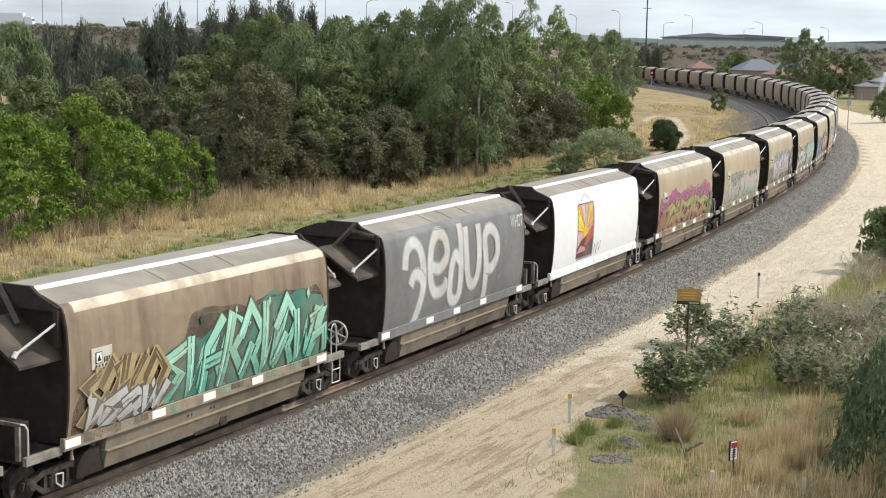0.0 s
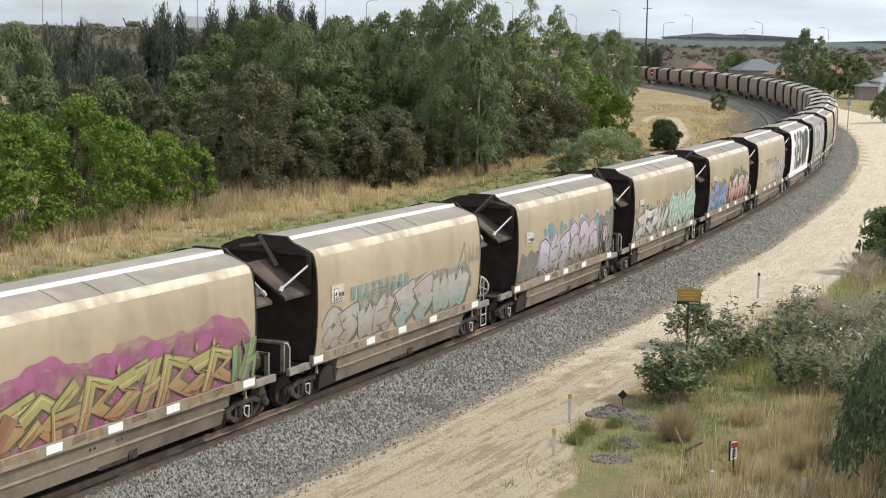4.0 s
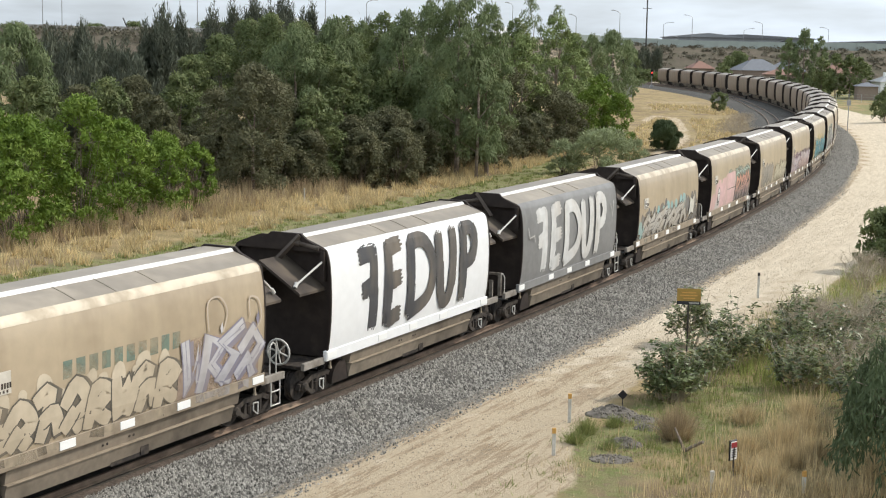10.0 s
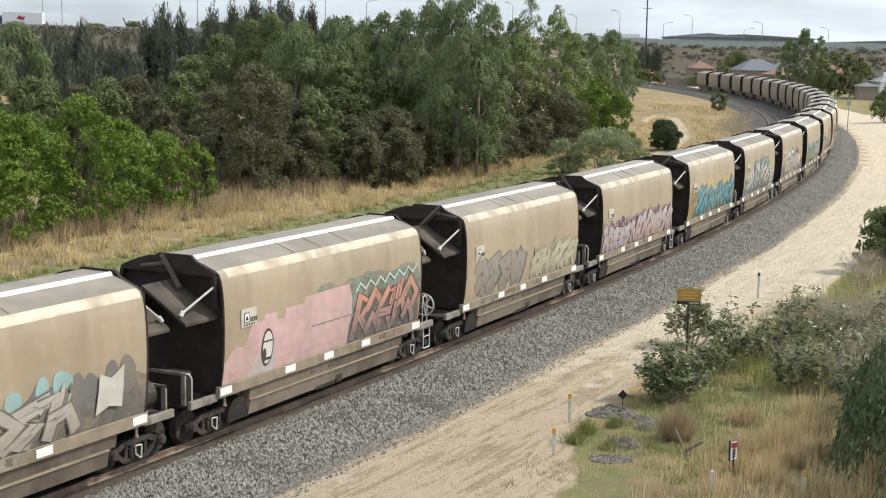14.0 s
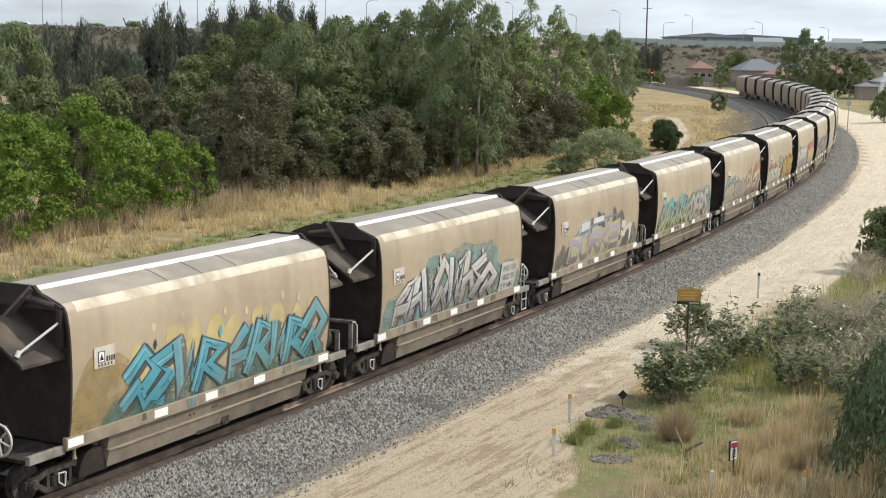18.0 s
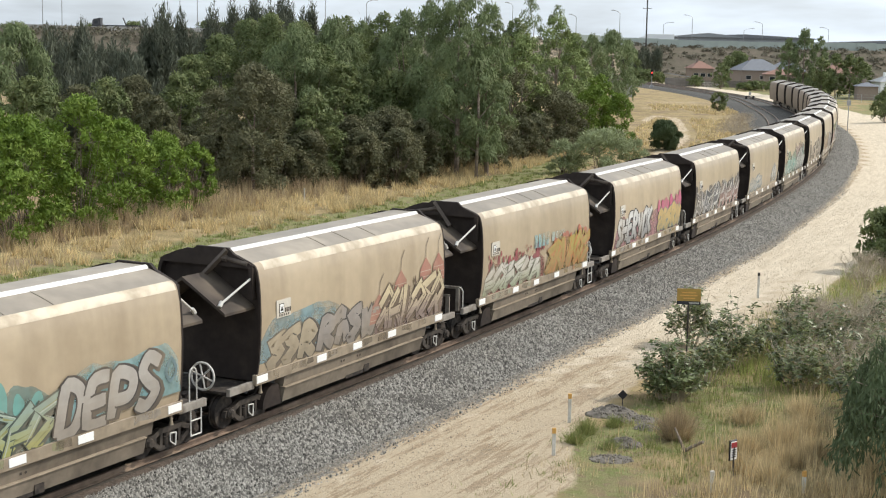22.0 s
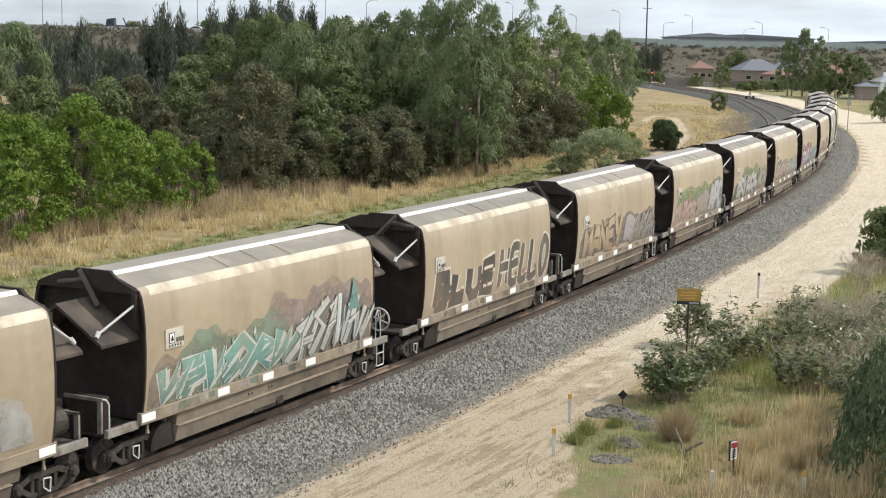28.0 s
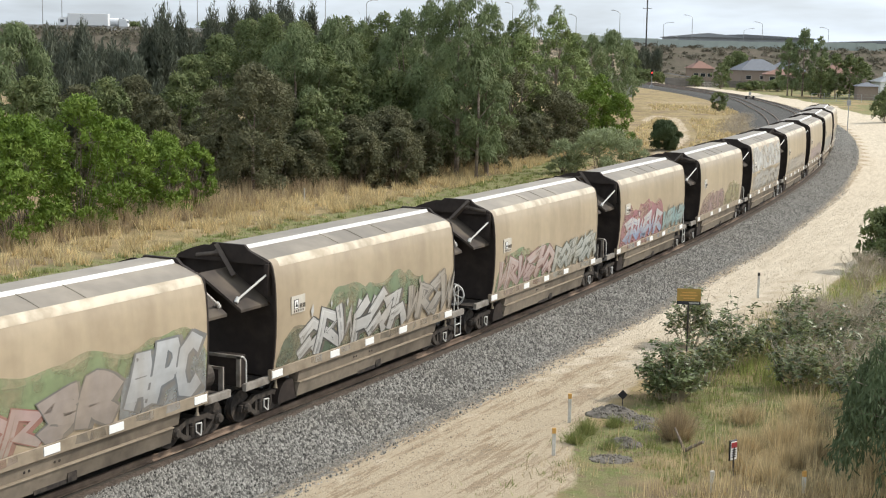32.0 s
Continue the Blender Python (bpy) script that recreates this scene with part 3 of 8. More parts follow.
            part("tie_lug", bm, M_SILL, w)
        bm = B()
        box(bm, sx * 6.5, sx * 7.0, -0.14, 0.14, 0.72, 0.98, 0.02)
        box(bm, sx * 6.95, sx * 7.06, -0.2, 0.2, 0.70, 1.0, 0.03)
        part("coupler", bm, M_IRON, w)
        bm = B()
        tube(bm, (sx * 6.7, 0.45, 0.8), (sx * 7.0, 0.5, 0.55), 0.03, seg=6)
        part("brake_hose", bm, M_IRON, w)
    # side sills with reflectors, lower hopper
    for y in (-1, 1):
        bm = B()
        box(bm, -5.55, 5.55, y * 1.362, y * 1.24, 1.04, 1.34, 0.012)
        part("side_sill", bm, M_SILL, w)
        for x in (-5.26, -2.2, -0.15, 2.0, 5.22):
            bm = B()
            box(bm, x - 0.26, x + 0.26, y * 1.378, y * 1.360, 1.10, 1.30, 0.006)
            part("reflector", bm, M_WHITE, w, "white reflector plate")
        bm = B()
        prism(bm, [(y * 1.285, 1.01), (y * 1.225, 0.70), (y * 0.95, 0.68), (y * 0.95, 1.01)], "x", -4.02, 4.5)
        part("hopper_skirt", bm, M_SKIRT, w)
        bm = B()
        prism(bm, [(y * 1.31, 0.70), (y * 1.30, 0.66), (y * 1.22, 0.30), (y * 0.9, 0.28), (y * 0.9, 0.70)], "x", -4.05, 4.2)
        part("hopper_skirt", bm, M_SKIRT, w)
        bm = B()
        box(bm, -4.05, 4.2, y * 1.335, y * 1.15, 0.685, 0.72, 0.006)
        part("skirt_lip", bm, M_SILL, w)
        bm = B()
        box(bm, -0.6, 0.75, y * 1.24, y * 1.15, 0.26, 0.36)
        box(bm, 0.45, 0.75, y * 1.27, y * 1.15, 0.28, 0.5)
        part("door_latch", bm, M_IRON, w)
        for x in (-0.9, -0.75, 0.05, 0.2):
            bm = B()
            tube(bm, (x, y * 1.262, 0.85), (x, y * 1.1, 0.85), 0.035, seg=8)
            part("drain_hole", bm, M_IRON, w)
        bm = B()
        o = [(-4.42 - 0.56 * math.cos(a), 0.26 + 0.62 * math.sin(a)) for a in np.linspace(0, math.pi * 0.62, 10)] + [(-4.0, 0.26)]
        prism(bm, o, "y", y * 1.20, y * 0.8)
        part("wheel_guard", bm, M_END, w, "black rounded wheel guard")
    bm = B()
    box(bm, -6.6, 6.6, -0.3, 0.3, 0.66, 1.05)
    part("centre_sill", bm, M_IRON, w)
    for cx in (-5.45, 5.45):
        bogie(w, cx, BOGIE)
    # information panel
    bm = B()
    box(bm, -4.7, -4.0, -1.462, -1.44, 2.74, 3.22)
    info = part("data_panel", bm, M_PANEL, w, "faded cream data panel with black marks")
    bm = B()
    prism(bm, [(-4.58, 2.86), (-4.35, 2.86), (-4.35, 3.12), (-4.58, 3.12)], "y", -1.468, -1.462)
    tagged(part("mark", bm, M_IRON, info), kind="stuff")
    bm = B()
    prism(bm, [(-4.55, 2.88), (-4.38, 2.88), (-4.38, 3.10), (-4.55, 3.10)], "y", -1.474, -1.468)
    part("mark", bm, M_WHITE, info)
    bm = B()
    prism(bm, [(-4.53, 2.92), (-4.40, 2.92), (-4.465, 3.06)], "y", -1.480, -1.474)
    tagged(part("mark", bm, M_IRON, info), kind="stuff")
    bm = B()
    for k in range(4):
        box(bm, -4.29 + 0.08 * k, -4.24 + 0.08 * k, -1.468, -1.462, 2.86, 2.98)
    tagged(part("mark", bm, M_IRON, info), kind="stuff")
    bm = B()
    for k in range(5):
        box(bm, -4.58 + 0.11 * k, -4.53 + 0.11 * k, -1.468, -1.462, 2.77, 2.83)
    tagged(part("mark", bm, M_ARM, info), kind="stuff")
    if kind == "a":
        v, f = [], []
        R, rr, n1, n2 = 0.36, 0.032, 28, 6
        for i in range(n1):
            a = 2 * math.pi * i / n1
            for j in range(n2):
                b = 2 * math.pi * j / n2
                v.append((rr * math.sin(b), (R + rr * math.cos(b)) * math.cos(a), (R + rr * math.cos(b)) * math.sin(a)))
        for i in range(n1):
            for j in range(n2):
                f.append((i * n2 + j, ((i + 1) % n1) * n2 + j, ((i + 1) % n1) * n2 + (j + 1) % n2, i * n2 + (j + 1) % n2))
        wheel = part("handwheel", mesh_of("handwheel", v, f, M_ROD, smooth=True), None, w, "pale brake handwheel")
        wheel.location = (-6.66, -0.44, 1.43)
        bm = B()
        for k in range(6):
            a = math.pi * k / 3 + 0.3
            tube(bm, (0, 0, 0), (0, 0.36 * math.cos(a), 0.36 * math.sin(a)), 0.026, seg=5)
        tube(bm, (-0.03, 0, 0), (0.05, 0, 0), 0.05, seg=10)
        part("spokes", bm, M_ROD, wheel)
        bm = B()
        box(bm, -6.58, -6.44, -0.52, -0.36, 1.06, 1.72)
        tube(bm, (-6.64, -0.44, 1.43), (-6.5, -0.44, 1.43), 0.03)
        part("brake_stand", bm, M_IRON, w)
        bm = B()
        tube(bm, (5.75, -0.62, 1.52), (6.35, -0.62, 1.52), 0.36, seg=20)
        tube(bm, (6.35, -0.62, 1.52), (6.42, -0.62, 1.52), 0.36, 0.2, seg=20)
        part("air_reservoir", bm, M_STEEL, w, "brown cylindrical air reservoir")
        bm = B()
        box(bm, 6.5, 6.56, -1.12, -0.98, 1.06, 1.75)
        box(bm, 6.5, 6.56, -1.12, 0.3, 1.68, 1.75)
        part("guard_bracket", bm, M_EDGE, w)
    else:
        bm = B()
        box(bm, -6.62, -6.2, -0.98, -0.1, 1.06, 1.86, 0.02)
        part("control_box", bm, M_END, w, "dark brown control box")
        bm = B()
        box(bm, -6.66, -6.60, -1.10, -0.98, 1.06, 1.88)
        box(bm, -6.66, -6.60, -1.10, 0.0, 1.82, 1.90)
        part("box_bracket", bm, M_EDGE, w)
        bm = B()
        for a, b in (((-6.45, -1.16, 1.06), (-6.45, -1.16, 1.72)), ((-6.45, -1.16, 1.72), (-6.5, -1.12, 1.84)), ((-6.5, -1.12, 1.84), (-6.62, -1.1, 1.88))):
            tube(bm, a, b, 0.022, seg=6)
        part("grab_rail", bm, M_ROD, w)
        bm = B()
        pts = [(6.05, 1.06), (6.05, 1.85), (6.10, 1.97), (6.2, 2.02), (6.30, 1.97), (6.35, 1.85), (6.35, 1.06)]
        for (xa, za), (xb, zb) in zip(pts[:-1], pts[1:]):
            tube(bm, (xa, -1.18, za), (xb, -1.18, zb), 0.02, seg=6)
        part("grab_rail", bm, M_ROD, w)
        bm = B()
        for x in (6.02, 6.45):
            tube(bm, (x, -1.24, 0.3), (x, -1.24, 1.0), 0.02, seg=6)
        for z in (0.3, 0.68):
            tube(bm, (6.02, -1.24, z), (6.45, -1.24, z), 0.02, seg=6)
        part("step_ladder", bm, M_ROD, w)
    return w


def B_end(sx):
    """The end wall: set back inside the rim, bulging at the top."""
    bm = B()
    o = [(-w_ * 0.97, z_) for z_, w_ in zip(SIDE_Z, SIDE_W)] + [(-w_, z_ - 0.03) for w_, z_ in ROOF[1:]]
    o = o + [(WIDE - y, z) for y, z in o[::-1]]
    prism(bm, o, "x", sx * (BX - 0.2), sx * (BX - 0.16))
    return bm


CANOPY = canopy_mesh()
CANOPY_R = reflect_x(CANOPY, "end_slope_sheet")

FIRST, LAST = -2, 35
MASTER = {k: make_wagon(k) for k in "ab"}
wagons = {}
for n in range(FIRST, LAST + 1):
    k = "a" if n % 2 == 0 else "b"
    if n in (-2, -1):
        wagons[n] = MASTER[k]
    else:
        wagons[n] = copy_thing(MASTER[k], Matrix())


def wagon_pose(n, t):
    mid = (n - 10) * WAGON - run(t) + 5.35 + SHIFT[n % 2]
    xa, ya, _ = line(mid - 5.45)
    xb, yb, _ = line(mid + 5.45)
    return Matrix.Translation(((xa + xb) / 2, (ya + yb) / 2, 0)) @ Matrix.Rotation(math.atan2(yb - ya, xb - xa), 4, "Z")


# ---- plants ----
def leaf_material(name, colour, see=0.3, tip=None, island=0.13, rough=0.6):
    return material(name, colour, rough, grain=0.18, grain_scale=0.6, stain=tip, stain_scale=0.7, stain_at=(0.42, 0.72), island=island, see=see, spec=0.25 if rough > 0.5 else 0.6)


M_LEAF = {
    "bright": leaf_material("bright_green_leaves", (0.125, 0.195, 0.026), 0.24, (0.185, 0.250, 0.046)),
    "gum": leaf_material("gum_leaves", (0.140, 0.180, 0.078), 0.28, (0.190, 0.225, 0.105)),
    "dense": leaf_material("dense_leaves", (0.125, 0.158, 0.060), 0.28, (0.185, 0.205, 0.082)),
    "casuarina": leaf_material("needle_foliage", (0.092, 0.105, 0.074), 0.26, (0.122, 0.128, 0.085)),
    "olive": leaf_material("olive_leaves", (0.112, 0.115, 0.060), 0.28, (0.160, 0.150, 0.078)),
    "light": leaf_material("yellow_green_leaves", (0.185, 0.240, 0.083), 0.2, (0.255, 0.285, 0.110)),
    "dark": leaf_material("dark_shrub_leaves", (0.075, 0.105, 0.045), 0.2),
    "grey": leaf_material("grey_green_leaves", (0.25, 0.29, 0.15), 0.3, (0.32, 0.36, 0.20)),
    "broad": leaf_material("broad_glossy_leaves", (0.120, 0.155, 0.055), 0.25, (0.205, 0.225, 0.105), 0.5, 0.48),
    "open": leaf_material("olive_shrub_leaves", (0.125, 0.150, 0.058), 0.3, (0.20, 0.215, 0.095), 0.55, 0.38),
    "scrub": leaf_material("brown_scrub", (0.15, 0.132, 0.098), 0.25, (0.12, 0.118, 0.076), 0.2),
}
M_BARK = material("grey_brown_bark", (0.16, 0.12, 0.09), 0.9, grain=0.3, grain_scale=6.0, stain=(0.30, 0.26, 0.22), stain_scale=1.5, bump=0.6, bump_scale=12.0)
M_DRYWOOD = material("pale_dry_twigs", (0.43, 0.365, 0.275), 0.9, grain=0.2, grain_scale=8.0)


def quads_mesh(name, centre, along, across, mat):
    """A mesh of many rhombic leaves."""
    n = len(centre)
    v = np.empty((n, 4, 3), dtype=np.float32)
    v[:, 0], v[:, 1], v[:, 2], v[:, 3] = centre - along, centre + across, centre + along, centre - across
    me = bpy.data.meshes.new(name)
    me.vertices.add(4 * n)
    me.vertices.foreach_set("co", v.ravel())
    me.loops.add(4 * n)
    me.loops.foreach_set("vertex_index", np.arange(4 * n, dtype=np.int32))
    me.polygons.add(n)
    me.polygons.foreach_set("loop_start", np.arange(0, 4 * n, 4, dtype=np.int32))
    me.materials.append(mat)
    me.update(calc_edges=True)
    return me


def sticks_mesh(name, rows, mat):
    """Thin three-sided twigs from rows of (start, end, radius at start, radius at end)."""
    a = np.array([q[0] for q in rows], float)
    b = np.array([q[1] for q in rows], float)
    ra, rb = (np.array([q[k] for q in rows], float)[:, None] for k in (2, 3))
    d = b - a
    d /= np.maximum(np.linalg.norm(d, axis=1, keepdims=True), 1e-6)
    p = np.cross(d, np.where(np.abs(d[:, 2:]) > 0.9, [1.0, 0, 0], [0, 0, 1.0]))
    p /= np.maximum(np.linalg.norm(p, axis=1, keepdims=True), 1e-6)
    q = np.cross(d, p)
    v = []
    for k in range(3):
        o = p * math.cos(2.094 * k) + q * math.sin(2.094 * k)
        v += [a + o * ra, b + o * rb]
    v = np.stack(v, 1).reshape(-1, 3)
    f = [(6 * i + u, 6 * i + w_, 6 * i + w_ + 1, 6 * i + u + 1) for i in range(len(rows)) for u, w_ in ((0, 2), (2, 4), (4, 0))]
    return mesh_of(name, v.tolist(), f, mat)


def unit(a):
    return a / np.maximum(np.linalg.norm(a, axis=-1, keepdims=True), 1e-6)


SHAPE = {  # bare part of the height, lobes, lobe size, leaf length and width, hang, droop of the clumps
    "bright": dict(base=0.0, lobes=24, lobe=0.29, leaf=(0.144, 0.054), hang=0.25, droop=0.0, fill=1.0),
    "gum": dict(base=0.13, lobes=24, lobe=0.29, leaf=(0.180, 0.046), hang=-1.3, droop=0.9, fill=1.0),
    "dense": dict(base=0.04, lobes=20, lobe=0.33, leaf=(0.150, 0.058), hang=-0.4, droop=0.25, fill=1.1),
    "casuarina": dict(base=0.05, lobes=12, lobe=0.40, leaf=(0.33, 0.042), hang=1.2, droop=-0.5, fill=1.15),
    "olive": dict(base=0.0, lobes=20, lobe=0.33, leaf=(0.132, 0.050), hang=-0.2, droop=0.15, fill=1.1),
    "light": dict(base=0.08, lobes=22, lobe=0.28, leaf=(0.156, 0.060), hang=-0.6, droop=0.3, fill=1.0),
    "dark": dict(base=0.0, lobes=15, lobe=0.5, leaf=(0.120, 0.036), hang=0.9, droop=0.15, fill=1.6),
    "grey": dict(base=0.0, lobes=12, lobe=0.36, leaf=(0.204, 0.038), hang=0.35, droop=0.1, fill=0.8),
    "broad": dict(base=0.0, lobes=9, lobe=0.42, leaf=(0.102, 0.043), hang=-0.35, droop=0.0, fill=1.0),
}


def crown(kind, height, radius, seed, density=1.0, leaf_scale=1.0):
    """Leaves in clumps over the lobes of an uneven crown, with gaps between the lobes."""
    r = np.random.RandomState(seed)
    sh = SHAPE[kind]
    base, nl = sh["base"] * height, sh["lobes"] + r.randint(-1, 3)
    span = height - base
    ang = np.arange(nl) * 2.4 + r.uniform(0, 0.9, nl)
    h = (np.arange(nl) + r.uniform(0.2, 0.8, nl)) / nl
    if kind == "casuarina":
        q = np.sqrt(r.uniform(0, 1, nl)) * 0.62
        top = height * (1 - 0.42 * q / 0.62 * r.uniform(0.4, 1.2, nl))
        lr = radius * r.uniform(0.26, 0.42, nl)
        lz = (top - base * 0.5) * 0.5
        cc = np.stack([np.cos(ang) * q * radius, np.sin(ang) * q * radius, top - lz], 1)
    else:
        wide = np.sin(np.clip(0.22 + 0.78 * h, 0, 1) * np.pi) ** 0.55
        wide = np.where(h < 0.35, np.maximum(wide, 0.72 if base < 0.06 * height else 0.5), wide)
        lr = radius * sh["lobe"] * r.uniform(0.72, 1.25, nl)
        lr[-1] *= 0.85
        lz = np.minimum(lr * r.uniform(0.75, 1.05, nl), span * 0.3)
        q = np.maximum(radius * wide * r.uniform(0.75, 1.08, nl) - lr * 0.85, 0)
        q[-1] *= 0.4
        cc = np.stack([np.cos(ang) * q, np.sin(ang) * q, base + h * span + (lz * 0.3 - (h > 0.75) * lz * 0.6)], 1)
        cc[:, 2] = np.minimum(cc[:, 2], height - lz * 0.95)
    ll, lw = sh["leaf"][0] * leaf_scale, sh["leaf"][1] * leaf_scale
    area = 4 * np.pi * (lr * lr * 0.5 + lr * lz * 0.5)
    cover = 0.66 * density * sh["fill"]
    P, A, C = [], [], []
    for i in range(nl):
        m = int(np.clip(area[i] / (0.5 * leaf_scale) ** 2 * 0.55, 10, 60))
        n = int(np.clip(cover * area[i] / (2 * ll * lw), 60, 4200))
        cd = unit(r.normal(0, 1, (m, 3)))
        cd[:, 2] = np.where(cd[:, 2] < -0.35, -cd[:, 2] * 0.7, cd[:, 2])
        k = r.randint(0, m, n)
        d = unit(unit(cd)[k] + r.normal(0, 0.26, (n, 3)))
        bulge = r.uniform(0.86, 1.14, m)[k]
        dist = bulge * (1.04 - 0.34 * np.abs(r.normal(0, 0.6, n)))
        ext = np.array([lr[i], lr[i], lz[i]])
        p = cc[i] + d * dist[:, None] * ext
        if sh["droop"]:
            drop = r.uniform(0, 1, n) ** 1.5
            p[:, 2] -= drop * sh["droop"] * min(lz[i], 1.6) * r.uniform(0.3, 1.0, m)[k]
        P.append(p)
        al = unit(r.normal(0, 0.55, (n, 3)) + d * 0.45 + np.array([0, 0, sh["hang"]]))
        nor = unit(d * 1.25 + unit(cd)[k] * 0.5 + r.normal(0, 0.30, (n, 3)) + np.array([0.15, 0, 0.25]))
        sz = r.uniform(0.65, 1.3, n)[:, None]
        A.append(al * ll * sz)
        C.append(unit(np.cross(nor, al)) * lw * sz)
    pos, al, ac = np.concatenate(P), np.concatenate(A), np.concatenate(C)
    keep = pos[:, 2] > 0.02
    return pos[keep].astype(np.float32), al[keep].astype(np.float32), ac[keep].astype(np.float32), cc


def plant(name, label, category, kind, x, y, height, radius, seed, trunk=True, group="", density=1.0, leaf_scale=1.0, z=None):
    _, dd = to_line(x, y)
    zz = float(ground_height(np.array([float(x)]), np.array([float(y)]), dd)[0]) if z is None else z
    t = thing(name, label, category, group)
    place(t, Matrix.Translation((x, y, zz)))
    pos, al, ac, cc = crown(kind, height, radius, seed, density, leaf_scale)
    part("crown", quads_mesh("crown", pos, al, ac, M_LEAF[kind]), None, t)
    r = random.Random(seed)
    bm = B()
    if trunk:
        rad = 0.012 * height + 0.03
        top = (r.uniform(-0.2, 0.2), r.uniform(-0.2, 0.2), height * 0.62)
        mid = (r.uniform(-0.15, 0.15), r.uniform(-0.15, 0.15), height * 0.28)
        tube(bm, (0, 0, -0.3), mid, rad, rad * 0.8, seg=8, caps=False)
        tube(bm, mid, top, rad * 0.8, rad * 0.35, seg=7, caps=False)
        part("trunk", bm, M_BARK, t)
        order = sorted(range(len(cc)), key=lambda i: r.random())[:9]
        for i in order[:6]:
            bm = B()
            c = cc[i]
            h0 = min(float(c[2]) * 0.7, height * 0.5)
            tube(bm, (mid[0] * 0.6, mid[1] * 0.6, max(h0, height * 0.12)), c, rad * 0.34, rad * 0.1, seg=5, caps=False)
            part("limb", bm, M_BARK, t)
    else:
        for i in range(len(cc)):
            tube(bm, (r.uniform(-0.1, 0.1) * radius, r.uniform(-0.1, 0.1) * radius, -0.1), cc[i], 0.03, 0.01, seg=4, caps=False)
        part("stem", bm, M_BARK, t)
    return t


LABELS = {
    "bright": ("shrub", "tall bright green leafy shrub beside dry grass", "shrub"),
    "gum": ("gum_tree", "tall grey-green gum tree with drooping leaves", "tree"),
    "dense": ("tree", "dense mid-green tree at the edge of the wood", "tree"),
    "casuarina": ("casuarina_tree", "dark feathery casuarina tree with pointed top", "tree"),
    "olive": ("tree", "olive-brown rounded tree at the edge of the wood", "tree"),
    "light": ("tree", "yellow-green leafy tree in the wood", "tree"),
    "dark": ("shrub", "dark green rounded shrub on dry grass", "shrub"),
    "grey": ("shrub", "grey-green spreading shrub beside the dry grass", "shrub"),
    "broad": ("shrub", "broad-leaved green shrub on the sandy verge", "shrub"),
}
SEED = [100]


def wood(kind, rows, trunk=True, **kw):
    nm, lab, cat = LABELS[kind]
    for x, y, h, rad in rows:
        SEED[0] += 1
        h = h * 1.07 if trunk and y < 200 else h
        plant(nm, lab, cat, kind, x, y, h, rad, SEED[0], trunk, "plants beside the line" if cat == "shrub" else "trees of the wood", **kw)


wood("bright", [(-22.7, 80, 6.6, 2.9), (-20.4, 83, 7.6, 3.0), (-19.2, 88, 6.0, 2.6), (-17.4, 92, 5.2, 2.3)], False)
wood("bright", [(-22.4, 76, 4.6, 1.9), (-16.0, 95, 4.2, 1.5), (-26.0, 84, 7.4, 2.6)], False)
wood("gum", [(-32.2, 112, 11.2, 4.0), (1.0, 124, 15.6, 4.3), (-9.9, 132, 12.3, 3.8), (-12.4, 122, 11.4, 3.6)])
wood("gum", [(-4.7, 140, 11.7, 3.6), (-8.5, 150, 12.0, 3.4), (-1.7, 150, 14.1, 3.0), (-37.5, 118, 10.0, 3.5), (2.6, 122, 10.5, 2.6)])
wood("casuarina", [(-35.5, 135, 11.9, 2.4), (-34.0, 140, 11.2, 2.6), (-31.8, 140, 10.6, 2.6), (-29.5, 150, 9.6, 2.6), (-25.0, 130, 14.4, 2.3), (-24.0, 135, 12.6, 2.0)])
wood("casuarina", [(-23.5, 150, 13.8, 2.1), (-22.4, 155, 14.3, 2.1), (-20.9, 160, 15.1, 2.4), (-19.2, 165, 14.4, 2.5), (-17.2, 160, 15.5, 2.4), (-15.2, 165, 14.2, 2.2)])
wood("casuarina", [(-29.1, 120, 8.8, 2.8), (-26.2, 125, 8.9, 3.0), (-22.6, 122, 8.5, 2.8), (-33.0, 126, 9.0, 2.8), (-28.0, 131, 9.6, 2.8), (-38.5, 140, 11.0, 2.6), (-31.0, 160, 10.8, 3.0), (-27.5, 165, 11.0, 3.0)])
wood("olive", [(-24.2, 116, 7.4, 2.8), (-27.5, 112, 6.8, 2.8), (-21.0, 108, 6.2, 2.4)])
wood("olive", [(-13.4, 104, 8.7, 3.4), (-13.0, 112, 7.8, 3.0), (-17.0, 110, 6.9, 2.5), (-4.4, 118, 5.6, 3.1), (-7.2, 116, 4.9, 2.5), (-1.9, 120, 4.7, 2.0)])
wood("dense", [(-19.3, 128, 10.6, 3.4), (-17.8, 135, 11.9, 3.4), (-15.0, 128, 12.4, 3.2), (-10.8, 125, 10.1, 3.3), (-8.3, 122, 8.8, 3.2), (-6.7, 128, 8.4, 3.0)])
wood("dense", [(-20.4, 120, 9.1, 2.7), (-20.6, 115, 7.8, 2.4), (-9.7, 112, 6.8, 2.6), (-3.5, 134, 9.5, 3.2), (3.8, 138, 10.0, 3.0), (-24.5, 108, 7.5, 2.6), (-29.0, 104, 7.5, 3.0)])
wood("light", [(7.7, 150, 11.4, 3.1), (11.7, 158, 13.3, 3.4), (13.6, 160, 11.6, 2.6), (5.2, 150, 11.9, 2.8), (14.6, 168, 9.8, 2.4)])
wood("olive", [(10.4, 152, 6.9, 3.3), (6.4, 145, 8.1, 2.6), (12.6, 154, 5.6, 2.4), (4.4, 132, 5.2, 2.2)])
wood("bright", [(15.7, 158, 6.9, 2.7), (18.2, 158, 6.0, 2.4), (17.1, 166, 7.9, 2.6)], False)
